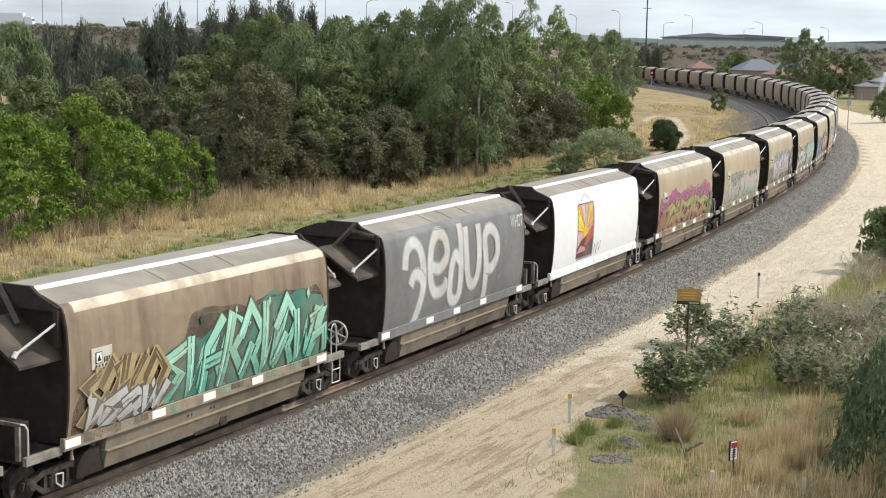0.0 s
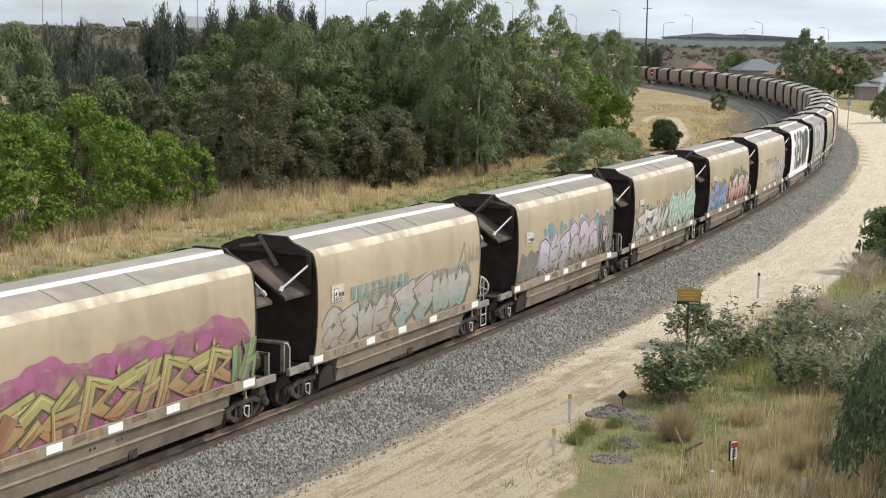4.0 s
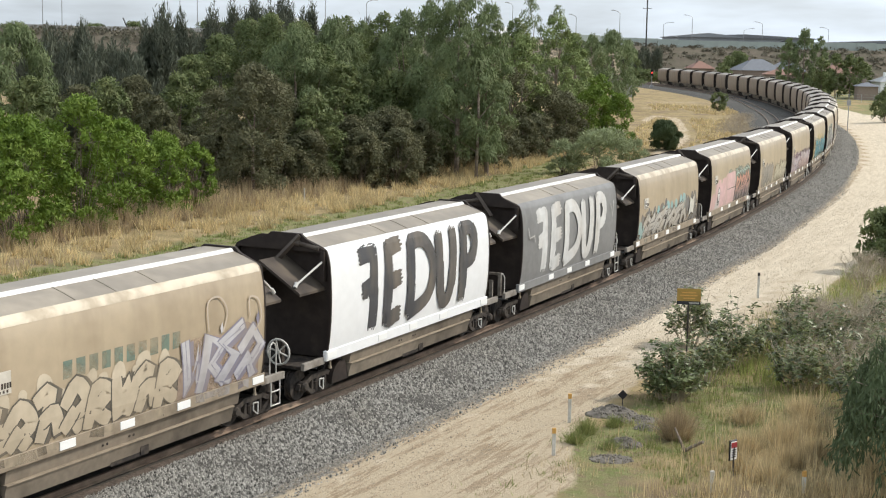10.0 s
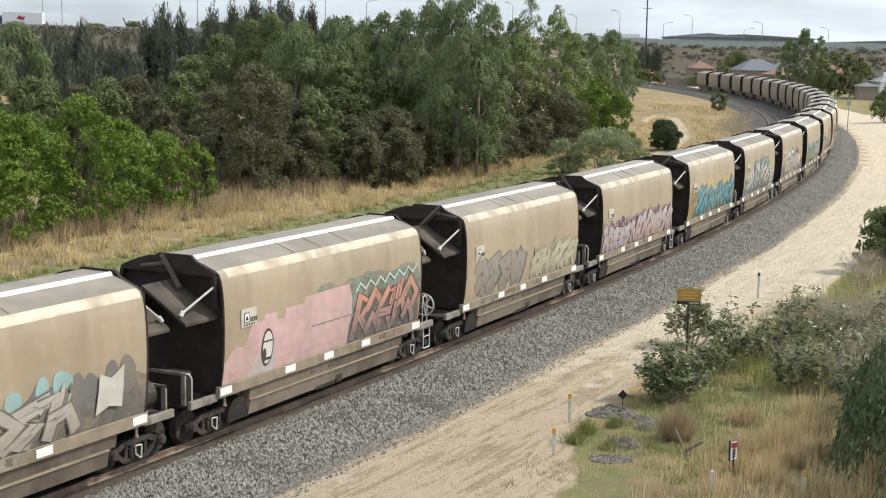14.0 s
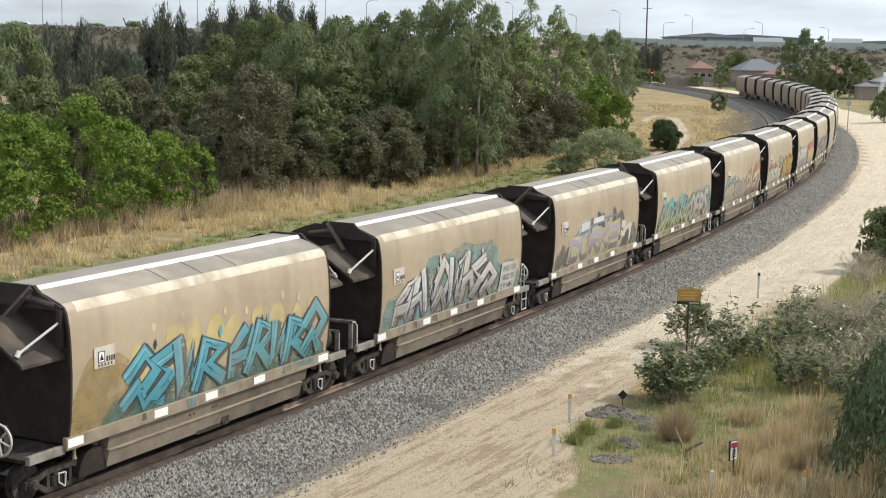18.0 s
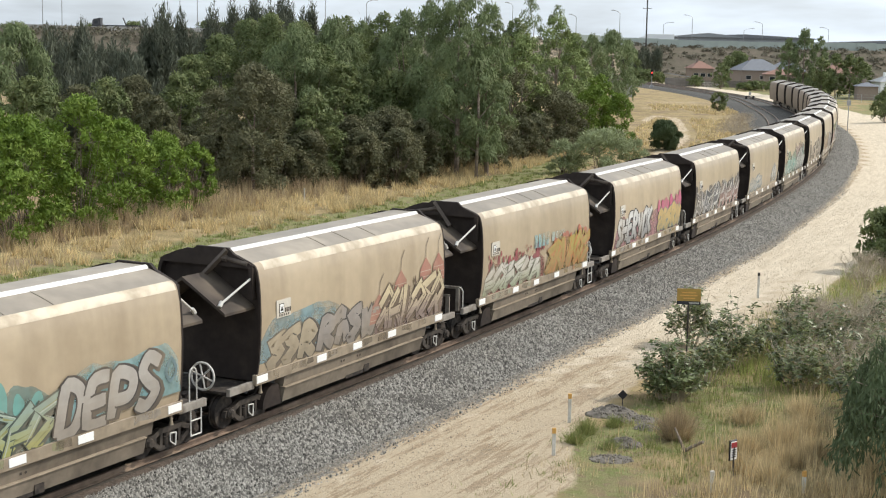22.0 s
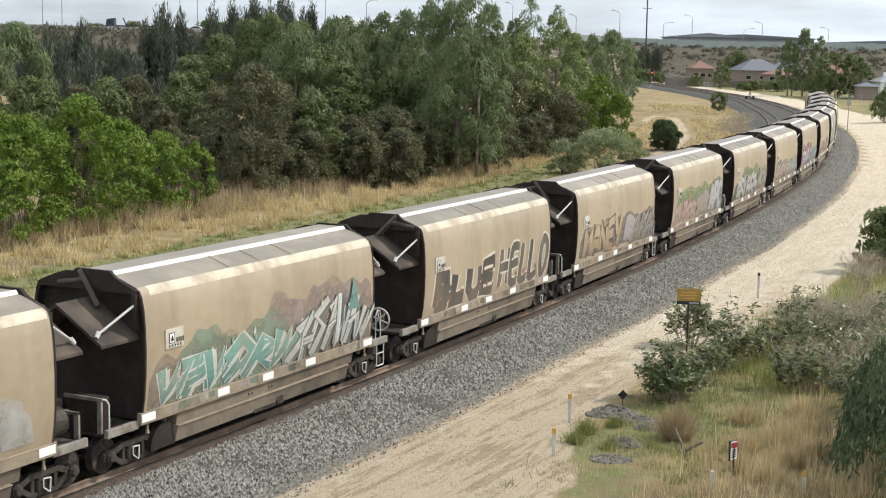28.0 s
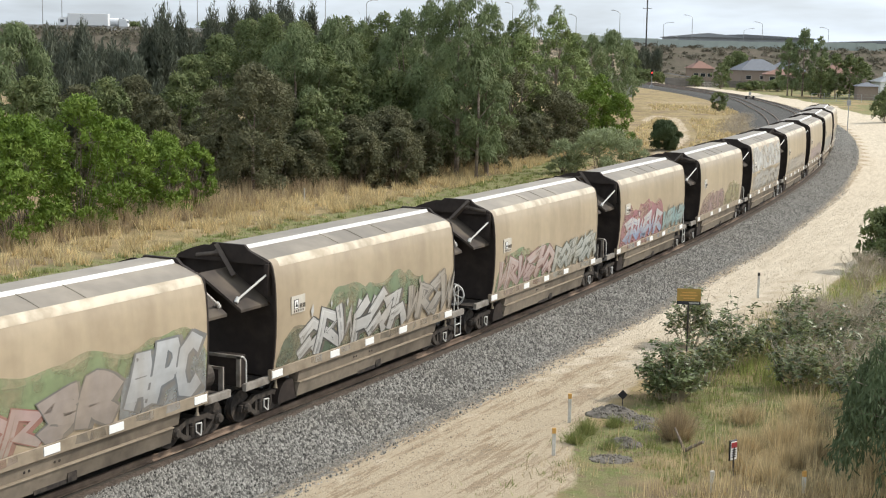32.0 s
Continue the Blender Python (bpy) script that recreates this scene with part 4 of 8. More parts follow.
wood("grey", [(13.2, 128, 3.8, 3.2), (10.2, 127.5, 3.0, 1.6), (16.3, 130, 3.0, 1.7)], False)
wood("gum", [(28.6, 260, 13.9, 4.8), (24.2, 250, 13.0, 3.8), (32.8, 272, 12.3, 3.4), (20.5, 240, 11.0, 3.6)], density=0.8, leaf_scale=1.5)
wood("casuarina", [(56.9, 470, 12.6, 3.4), (60.0, 462, 11.6, 3.0), (64.1, 480, 12.6, 2.8), (67.0, 476, 12.4, 2.6)], density=0.9, leaf_scale=2.0)
wood("dense", [(56.0, 452, 5.0, 3.2), (60.5, 455, 4.4, 3.4), (64.8, 458, 3.6, 3.0)], False, leaf_scale=2.0)
wood("dark", [(23.3, 157, 3.1, 1.75)], False, density=2.0)
wood("dense", [(48.0, 262, 3.3, 1.9)], False)
wood("gum", [(9.2, 165, 15.4, 2.6), (12.4, 168, 14.6, 2.2)], density=0.45)
wood("dense", [(-9.5, 142, 12.4, 3.6), (-6.2, 147, 12.8, 3.4), (7.0, 153, 12.6, 3.0), (-13.5, 138, 12.0, 3.2), (-4.2, 127, 8.2, 3.0), (-1.4, 131, 8.4, 3.2), (2.4, 135, 8.2, 3.0), (0.8, 139, 10.5, 3.2)])
wood("gum", [(-3.4, 129, 13.0, 3.2), (3.6, 126, 13.6, 2.8)])
wood("casuarina", [(-8.2, 152, 12.6, 3.0), (-11.5, 150, 12.8, 2.8)])
wood("casuarina", [(-33.2, 128, 11.6, 2.2), (-31.8, 130, 12.0, 2.2), (-30.6, 128, 10.8, 2.2), (-29.4, 131, 10.2, 2.4), (-28.2, 128, 10.0, 2.4), (-26.8, 127, 10.4, 2.2)])
# undergrowth at the foot of the wood
wood("olive", [(-18.4, 118, 4.2, 2.2), (-15.6, 114, 4.0, 2.0), (-10.6, 118, 4.6, 2.3), (-8.8, 119, 4.0, 2.0), (-6.0, 121, 4.4, 2.2), (-2.8, 124, 4.6, 2.2), (0.6, 130, 4.0, 2.2), (3.2, 136, 4.4, 2.4), (7.4, 142, 4.0, 2.2), (-22.5, 112, 4.4, 2.2), (-25.5, 106, 4.2, 2.2)], False)
wood("olive", [(-19.6, 106, 4.6, 2.3), (-16.6, 107, 4.2, 2.0), (-10.2, 110, 4.4, 2.2), (-20.8, 103, 3.6, 1.9), (-6.4, 113, 4.4, 2.4), (-3.6, 115, 4.6, 2.3), (-12.2, 108, 3.8, 2.0), (5.4, 139, 4.0, 2.2), (9.0, 146, 4.4, 2.4)], False)
# beyond the curve
wood("gum", [(84.0, 352, 16.0, 3.6), (80.3, 351, 13.6, 3.2), (87.4, 350, 14.2, 2.6), (82.0, 354, 11.0, 3.0)], density=1.0, leaf_scale=1.8)
wood("dense", [(85.3, 340, 9.8, 3.0), (89.2, 342, 10.4, 3.2), (92.4, 342, 10.4, 3.0), (95.5, 345, 9.4, 3.0), (85.4, 440, 10.4, 5.4), (93.5, 312, 5.2, 2.6), (87.0, 346, 6.0, 3.0), (97.6, 350, 8.0, 3.0)], density=1.0, leaf_scale=1.8)
wood("dense", [(74.6, 405, 7.2, 2.9), (82.5, 398, 2.6, 3.2), (79.0, 396, 2.0, 2.4), (87.1, 392, 3.0, 3.6), (91.5, 372, 3.5, 3.0), (96.0, 400, 4.6, 3.2), (101.0, 405, 4.4, 3.0), (71.0, 425, 3.4, 2.6), (91.0, 405, 3.8, 2.8), (105.5, 412, 5.4, 3.4)], False, density=0.7, leaf_scale=1.8)
wood("dense", [(66.8, 226, 5.2, 2.4), (70.0, 232, 5.0, 2.6)], False, leaf_scale=1.3)
# verge beside the sand track


def shoot_shrub(x, y, height, radius, n, seed, label, leaf):
    """Stems that rise from the ground, with rosettes of long leaves towards their tips."""
    r = np.random.RandomState(seed)
    t = thing("shrub", label, "shrub", "plants beside the line")
    zz = float(ground_height(np.array([float(x)]), np.array([float(y)]), to_line(x, y)[1])[0])
    place(t, Matrix.Translation((x, y, zz)))
    P, A, C = [], [], []
    bm = B()
    for i in range(n):
        a, q = r.uniform(0, 6.28), math.sqrt(r.uniform(0.02, 1.0))
        h = height * (1 - 0.45 * q * q) * r.uniform(0.55, 1.1)
        foot = np.array([math.cos(a), math.sin(a), 0]) * radius * q * 0.35
        tip = np.array([math.cos(a) * radius * q, math.sin(a) * radius * q, h])
        if i % 2 == 0:
            tube(bm, foot, tip * 1.04, 0.018, 0.007, seg=4, caps=False)
        for k in range(3):
            u = r.uniform(0.45, 1.0)
            c = foot + (tip - foot) * u
            m_ = 9
            b = r.uniform(0, 6.28, m_)
            out = np.stack([np.cos(b), np.sin(b), r.uniform(-0.75, 0.35, m_)], 1)
            al = unit(out) * r.uniform(0.075, 0.135, (m_, 1))
            nor = unit(np.array([0, 0, 1.0]) + r.normal(0, 0.5, (m_, 3)))
            ac = unit(np.cross(al, nor)) * r.uniform(0.03, 0.05, (m_, 1))
            P.append(c + al * 1.1 + r.normal(0, 0.05, (m_, 3))), A.append(al), C.append(ac)
    part("stem", bm, M_DRYWOOD, t)
    part("crown", quads_mesh("crown", np.concatenate(P).astype(np.float32), np.concatenate(A), np.concatenate(C), M_LEAF[leaf]), None, t)


shoot_shrub(7.1, 45, 2.0, 1.15, 100, 700, "broad-leaved green shrub with pale leaf backs on the verge", "broad")
for k, (x, y, h, rad, n) in enumerate([(10.1, 50, 2.5, 1.2, 56), (12.4, 51.5, 2.2, 1.5, 58), (14.4, 52.5, 2.0, 1.3, 48), (11.5, 46.5, 2.0, 1.1, 40), (9.1, 53.5, 2.3, 1.1, 56), (13.4, 47.5, 1.9, 1.2, 42), (15.4, 50.2, 1.8, 1.2, 40), (16.6, 54.0, 2.0, 1.4, 54), (18.4, 57.5, 1.9, 1.5, 60), (14.0, 56.0, 1.7, 1.2, 44), (12.8, 44.0, 1.9, 1.2, 42), (8.6, 47.2, 2.1, 0.8, 30)]):
    shoot_shrub(x, y, h, rad, n, 701 + k, "open olive-green shrub with pale stems on the verge", "open")
wood("dense", [(21.9, 72.6, 3.3, 1.75), (23.6, 75.5, 3.2, 1.6), (22.6, 71.0, 2.4, 1.3)], False)
wood("olive", [(25.4, 76, 2.5, 1.5), (27.0, 84, 2.6, 1.6), (17.6, 56.5, 1.3, 1.2)], False)


# ---- grass, stones and scrub, too many to count ----
def blades(name, label, count, region, height, width, mat, seed, lean=0.35, clump=None, soft=0.0, clear=None):
    """Blades of grass over a stretch (s, offset) beside the line."""
    r = np.random.RandomState(seed)
    (s0, s1), (d0, d1) = region
    if clump:
        k = count // clump
        s = np.repeat(r.uniform(s0, s1, k), clump) + r.normal(0, 0.16, k * clump)
        d = np.repeat(r.uniform(d0, d1, k), clump) + r.normal(0, 0.16, k * clump)
        hk = np.repeat(r.uniform(0.35, 1.0, k) ** 1.3 * 1.35, clump)
    else:
        s, d, hk = r.uniform(s0, s1, count), r.uniform(d0, d1, count), r.uniform(0.6, 1.15, count)
    if soft:
        edge = smooth(s0, s0 + soft, s + r.normal(0, 0.5, len(s))) * smooth(d0, d0 + soft * 0.4, d)
        keep = r.uniform(0, 1, len(s)) < edge
        s, d, hk = s[keep], d[keep], hk[keep]
    x, y, _ = line(s, d)
    if clear is not None:
        keep = clear(x, y)
        s, d, hk, x, y = s[keep], d[keep], hk[keep], x[keep], y[keep]
    n = len(s)
    z = ground_height(x, y, d)
    h = r.uniform(height[0], height[1], n) * hk
    a = r.uniform(0, 2 * np.pi, n)
    ln = h * r.uniform(0.05, lean, n)
    b = r.uniform(0, 2 * np.pi, n)
    base = np.stack([x, y, z - 0.03], 1)
    side = np.stack([np.cos(b), np.sin(b), 0 * b], 1) * width * r.uniform(0.6, 1.4, n)[:, None]
    tip = base + np.stack([np.cos(a) * ln, np.sin(a) * ln, h], 1)
    v = np.stack([base - side, base + side, tip], 1).astype(np.float32)
    me = bpy.data.meshes.new(name)
    me.vertices.add(3 * n)
    me.vertices.foreach_set("co", v.ravel())
    me.loops.add(3 * n)
    me.loops.foreach_set("vertex_index", np.arange(3 * n, dtype=np.int32))
    me.polygons.add(n)
    me.polygons.foreach_set("loop_start", np.arange(0, 3 * n, 3, dtype=np.int32))
    me.materials.append(mat)
    me.update(calc_edges=True)
    return tagged(new(name, me), label, "grass", kind="stuff")


M_DRY = leaf_material("dry_grass", (0.64, 0.52, 0.295), 0.38, (0.47, 0.37, 0.20), 0.35)
M_STRAW = leaf_material("brownish_straw", (0.56, 0.45, 0.265), 0.36, (0.39, 0.31, 0.18), 0.45)
M_RUST = leaf_material("rusty_seed_grass", (0.36, 0.275, 0.175), 0.35, (0.46, 0.37, 0.22), 0.35)
M_GREEN = leaf_material("green_grass", (0.215, 0.25, 0.082), 0.38, (0.33, 0.325, 0.14), 0.35)
M_LUSH = leaf_material("yellow_green_grass", (0.30, 0.345, 0.105), 0.42, (0.45, 0.42, 0.19), 0.4)
blades("dry_grass", "tall dry yellow grass below the trees", 46000, ((8, 125), (-36, -23.5)), (0.35, 0.95), 0.03, M_DRY, 11, clump=34, lean=0.75)
blades("seed_grass", "rusty seeding grass along the edge of the wood", 26000, ((20, 110), (-37, -29)), (0.6, 1.35), 0.028, M_RUST, 12, clump=18, lean=0.5)
blades("green_grass", "short green grass along the ballast", 16000, ((10, 110), (-24.5, -19)), (0.1, 0.3), 0.03, M_GREEN, 13, clump=18)
blades("dry_grass", "dry yellow grass on the inner side of the curve", 22000, ((110, 260), (-24, -9.5)), (0.25, 0.6), 0.06, M_DRY, 14, clump=16, clear=lambda x, y: (path_way(x, y) > 1.5) & (wave(x, y, 0.2, 31) > -0.25))
blades("dry_grass", "dry yellow grass on the verge", 34000, ((-4, 30), (11.2, 22)), (0.25, 0.8), 0.014, M_STRAW, 15, clump=26, soft=7.0)
blades("dry_grass", "thin dry stalks scattered over the verge", 5000, ((2, 34), (8.0, 14)), (0.12, 0.5), 0.009, M_STRAW, 19, clump=14, soft=5.0)
blades("weed", "small dark weeds on the sand edge", 5000, ((-2, 40), (7.2, 9.6)), (0.05, 0.22), 0.012, M_GREEN, 20, lean=1.2, clump=25, soft=5.0)
blades("green_grass", "low green grass on the verge", 48000, ((-3, 38), (7.9, 13)), (0.06, 0.24), 0.012, M_GREEN, 16, clump=22, soft=5.0, clear=lambda x, y: wave(x, y, 0.55, 33) > -0.12)
blades("dry_grass", "dry grass under the shrubs", 26000, ((24, 90), (10.3, 24)), (0.2, 0.6), 0.018, M_STRAW, 17, clump=20)
blades("green_grass", "tall yellow-green grass between the shrubs", 26000, ((16, 52), (9.4, 20)), (0.35, 1.0), 0.014, M_LUSH, 21, clump=24, lean=0.6, soft=4.0)


def tussock(x, y, height, rad, count, seed, mat, label):
    r = np.random.RandomState(seed)
    a, q = r.uniform(0, 6.28, count), np.sqrt(r.uniform(0, 1, count))
    base = np.stack([np.cos(a) * q * rad * 0.35, np.sin(a) * q * rad * 0.35, -0.05 + 0 * a], 1)
    lean = rad * (0.55 + 0.75 * q) * r.uniform(0.5, 1.2, count)
    tip = np.stack([np.cos(a) * q * lean, np.sin(a) * q * lean, height * (1.0 - 0.25 * q * q) * r.uniform(0.45, 1.08, count)], 1)
    b = r.uniform(0, 6.28, count)
    side = np.stack([np.cos(b), np.sin(b), 0 * b], 1) * 0.008
    v = np.stack([base - side, base + side, tip], 1).reshape(-1, 3)
    _, dd = to_line(x, y)
    z = float(ground_height(np.array([float(x)]), np.array([float(y)]), dd)[0])
    t = new("grass_tussock", mesh_of("grass_tussock", v.tolist(), np.arange(3 * count).reshape(-1, 3).tolist(), mat))
    place(t, Matrix.Translation((x, y, z)))
    return tagged(t, label, "grass tussock", "tussocks on the verge")


tussock(6.55, 40.0, 1.2, 0.75, 1300, 1, M_RUST, "rusty brown seeding grass tussock on the verge")
for i, (x, y, h, rad) in enumerate([(4.1, 40.6, 0.6, 0.5), (3.7, 39.6, 0.45, 0.45), (5.0, 41.4, 0.4, 0.4), (4.6, 39.0, 0.35, 0.5)]):
    tussock(x, y, h, rad, 500, 20 + i, M_GREEN, "green grass tussock on the verge")
for i, (x, y, h, rad) in enumerate([(8.2, 38.6, 0.8, 0.6), (9.3, 39.5, 0.9, 0.7), (9.0, 37.4, 0.75, 0.6), (10.3, 41.0, 0.8, 0.7), (8.9, 42.3, 0.8, 0.6), (10.0, 38.2, 0.8, 0.6), (7.7, 36.8, 0.6, 0.5), (8.3, 35.9, 0.7, 0.6), (10.8, 43.0, 0.8, 0.7)]):
    tussock(x, y, h, rad, 700, 40 + i, M_STRAW, "tall dry straw-coloured grass tussock on the verge")


def stones(name, label, count, region, size, zfun, mat, seed):
    r = np.random.RandomState(seed)
    (s0, s1), (d0, d1) = region
    s, d = s0 + (s1 - s0) * r.uniform(0, 1, count) ** 1.5, r.uniform(d0, d1, count)
    x, y, _ = line(s, d)
    z = zfun(d)
    oct_ = np.array([(1, 0, -0.35), (-1, 0, -0.35), (0, 1, -0.35), (0, -1, -0.35), (0, 0, 1)], float)
    tri = np.array([(0, 2, 4), (2, 1, 4), (1, 3, 4), (3, 0, 4)])
    v = oct_[None] * r.uniform(size[0], size[1], (count, 1, 1)) * r.uniform(0.6, 1.3, (count, 5, 1)) + r.normal(0, size[0] * 0.28, (count, 5, 3))
    a = r.uniform(0, 6.28, count)
    ca, sa = np.cos(a)[:, None], np.sin(a)[:, None]
    vx, vy = v[..., 0] * ca - v[..., 1] * sa, v[..., 0] * sa + v[..., 1] * ca
    v = np.stack([vx + x[:, None], vy + y[:, None], v[..., 2] * 1.0 + z[:, None]], -1).reshape(-1, 3).astype(np.float32)
    f = (tri[None] + 5 * np.arange(count)[:, None, None]).reshape(-1, 3)
    me = bpy.data.meshes.new(name)
    me.vertices.add(len(v))
    me.vertices.foreach_set("co", v.ravel())
    me.loops.add(3 * len(f))
    me.loops.foreach_set("vertex_index", f.ravel().astype(np.int32))
    me.polygons.add(len(f))
    me.polygons.foreach_set("loop_start", np.arange(0, 3 * len(f), 3, dtype=np.int32))
    me.materials.append(mat)
    me.update(calc_edges=True)
    return tagged(new(name, me), label, "stones", kind="stuff")


def bed_z(d):
    return np.interp(d, [o for o, _ in BED], [z for _, z in BED])


M_STONE = material("ballast_stone", (0.198, 0.190, 0.172), 0.9, grain=0.2, grain_scale=12.0, island=0.85, stain=(0.18, 0.170, 0.150), stain_scale=0.4)
stones("ballast_stones", "loose grey crushed ballast stones", 92000, ((-6, 110), (1.3, 3.95)), (0.03, 0.058), bed_z, M_STONE, 3)

stones("ballast_stones", "grey ballast stones farther round the curve", 15000, ((110, 200), (0.95, 3.85)), (0.06, 0.11), bed_z, M_STONE, 4)
M_PEBBLE = material("pale_and_dark_pebbles", (0.36, 0.305, 0.23), 0.9, grain=0.2, grain_scale=12.0, island=0.5)
stones("pebbles", "small stones strewn over the sand track", 11000, ((-8, 90), (3.7, 7.8)), (0.01, 0.03), lambda d: np.full_like(d, GROUND + 0.005) - 0.04 * (np.exp(-((d - 5.6) / 0.35) ** 2) + np.exp(-((d - 7.0) / 0.35) ** 2)), M_PEBBLE, 5)
stones("spilled_ballast", "ballast stones strewn beside the track", 3500, ((-8, 90), (3.7, 4.5)), (0.02, 0.045), lambda d: np.full_like(d, GROUND + 0.01), M_STONE, 6)

# scrub on the motorway bank
r = np.random.RandomState(77)
nb = 1900
bx = r.uniform(-150, 190, nb)
by = freeway_y(bx) - r.uniform(9, 62, nb)
bz = ground_height(bx, by, np.full(nb, -50.0))
per = 26
idx = np.repeat(np.arange(nb), per)
dirs = unit(r.normal(0, 1, (nb * per, 3)))
dirs[:, 2] = abs(dirs[:, 2])
size = r.uniform(0.5, 1.7, nb)[idx][:, None]
pos = np.stack([bx, by, bz], 1)[idx] + dirs * size * np.array([1.2, 1.2, 0.8])
al = unit(r.normal(0, 1, (nb * per, 3))) * 0.42
ac = unit(np.cross(unit(dirs + r.normal(0, 0.4, dirs.shape)), al)) * 0.26
tagged(new("bank_scrub", quads_mesh("bank_scrub", pos.astype(np.float32), al, ac, M_LEAF["scrub"])), "brown and olive scrub on the motorway bank", "scrub", kind="stuff")


# ---- signs and posts on the verge ----
def ground_z(x, y):
    _, dd = to_line(x, y)
    return float(ground_height(np.array([float(x)]), np.array([float(y)]), dd)[0])


M_POST = material("weathered_white_post", (0.62, 0.60, 0.55), 0.7, grain=0.12, grain_scale=10.0, stain=(0.42, 0.38, 0.32), stain_scale=4.0)
M_ORANGE = material("faded_orange_cap", (0.65, 0.36, 0.10), 0.6, grain=0.1, grain_scale=10.0)
M_DARKPOST = material("dark_steel_post", (0.05, 0.045, 0.04), 0.6, grain=0.2, grain_scale=10.0)
M_YELLOW = material("faded_yellow_board", (0.42, 0.27, 0.07), 0.6, grain=0.12, grain_scale=6.0, stain=(0.33, 0.20, 0.055), stain_scale=3.0)
M_DARKB = material("dark_band", (0.04, 0.04, 0.045), 0.5)
M_RED = material("faded_red", (0.35, 0.05, 0.055), 0.5)
M_GALV = material("galvanised_pole", (0.34, 0.34, 0.34), 0.5, metal=0.4, grain=0.1, grain_scale=4.0)
M_CONC = material("pale_concrete", (0.50, 0.48, 0.45), 0.85, grain=0.12, grain_scale=1.0, stain=(0.40, 0.38, 0.35), stain_scale=0.3)
M_BLACK = material("black_painted_metal", (0.02, 0.02, 0.022), 0.5)


def at_ground(ob, x, y, turn=0.0):
    return place(ob, Matrix.Translation((x, y, ground_z(x, y))) @ Matrix.Rotation(turn, 4, "Z"))


sign = thing("warning_sign", "faded yellow warning board on a thin steel post", "sign")
bm = B()
tube(bm, (0, 0, -0.6), (0, 0, 2.0), 0.028, seg=8)
part("post", bm, M_DARKPOST, sign)
bm = B()
box(bm, -0.41, 0.41, -0.045, -0.03, 1.62, 2.18, 0.006)
brd = part("board", bm, M_YELLOW, sign)
bm = B()
box(bm, -0.41, 0.41, -0.050, -0.046, 1.62, 1.74)
part("band", bm, M_DARKB, brd)
bm = B()
for k in range(5):
    box(bm, 0.02 + 0.07 * k, 0.07 + 0.07 * k, -0.054, -0.050, 1.66, 1.70)
part("writing", bm, M_POST, brd)
bm = B()
for k, (a, b) in enumerate([(-0.25, 0.25), (-0.3, 0.3), (-0.2, 0.22)]):
    box(bm, a, b, -0.049, -0.045, 2.02 - 0.1 * k, 2.06 - 0.1 * k)
part("writing", bm, M_ORANGE, brd)
sign.matrix_basis = Matrix.Translation((8.62, 51.2, ground_z(8.62, 51.2) + 0.3)) @ Matrix.Rotation(radians(-6), 4, "Z")


def stake(x, y, h, cap, label, group="marker stakes"):
    t = thing("marker_stake", label, "stake", group)
    bm = B()
    box(bm, -0.045, 0.045, -0.03, 0.03, -0.2, h - 0.14, 0.006)
    part("post", bm, M_POST, t)
    bm = B()
    box(bm, -0.05, 0.05, -0.034, 0.034, h - 0.15, h, 0.008)
    part("cap", bm, cap, t)
    at_ground(t, x, y, radians(12))
    return t


stake(3.75, 42.0, 0.85, M_ORANGE, "white wooden stake with an orange top on the verge")
stake(3.02, 38.2, 0.74, M_ORANGE, "white wooden stake with an orange top beside the sand track")
stake(6.6, 34.8, 0.55, M_POST, "plain white stake in the grass")
stake(8.85, 34.9, 0.55, M_ORANGE, "white stake with an orange top in dry grass")
stake(13.9, 64.5, 1.15, M_DARKPOST, "white guide post with a dark brown top")
stake(27.6, 92.0, 1.15, M_RED, "white guide post with a dark red top beside the track")
stake(-9.4, 99.6, 1.05, M_POST, "pale wooden stake in the dry grass")

ms = thing("notice_sign", "small black and white notice on a short post", "sign")
bm = B()
tube(bm, (0, 0, -0.2), (0, 0, 0.75), 0.022, seg=8)
part("post", bm, M_DARKPOST, ms)
bm = B()
box(bm, -0.14, 0.14, 0.01, 0.06, 0.38, 0.92, 0.02)
part("backplate", bm, M_BLACK, ms)
bm = B()
box(bm, -0.115, 0.115, -0.004, 0.008, 0.41, 0.88, 0.004)
face = part("face", bm, M_WHITE, ms)
bm = B()
box(bm, -0.105, 0.105, -0.010, -0.005, 0.72, 0.86)
part("red_band", bm, M_RED, face)
bm = B()
for z in (0.47, 0.53, 0.59, 0.65):
    box(bm, -0.08, 0.08, -0.010, -0.005, z, z + 0.03)
part("writing", bm, M_BLACK, face)
at_ground(ms, 7.4, 36.3, radians(38))

dm = thing("diamond_marker", "small dark diamond marker on a short post", "marker")
bm = B()
tube(bm, (0, 0, -0.1), (0, 0, 0.35), 0.015, seg=6)
part("post", bm, M_DARKPOST, dm)
bm = B()
prism(bm, [(-0.15, 0.42), (0, 0.27), (0.15, 0.42), (0, 0.57)], "y", -0.03, -0.01)
part("plate", bm, M_BLACK, dm)
at_ground(dm, 5.5, 43.8)

# rubble heaps and a fallen branch
M_RUBBLE = material("grey_rubble", (0.17, 0.152, 0.13), 0.95, grain=0.3, grain_scale=6.0, stain=(0.13, 0.115, 0.10), stain_scale=3.0, bump=1.0, bump_scale=9.0)


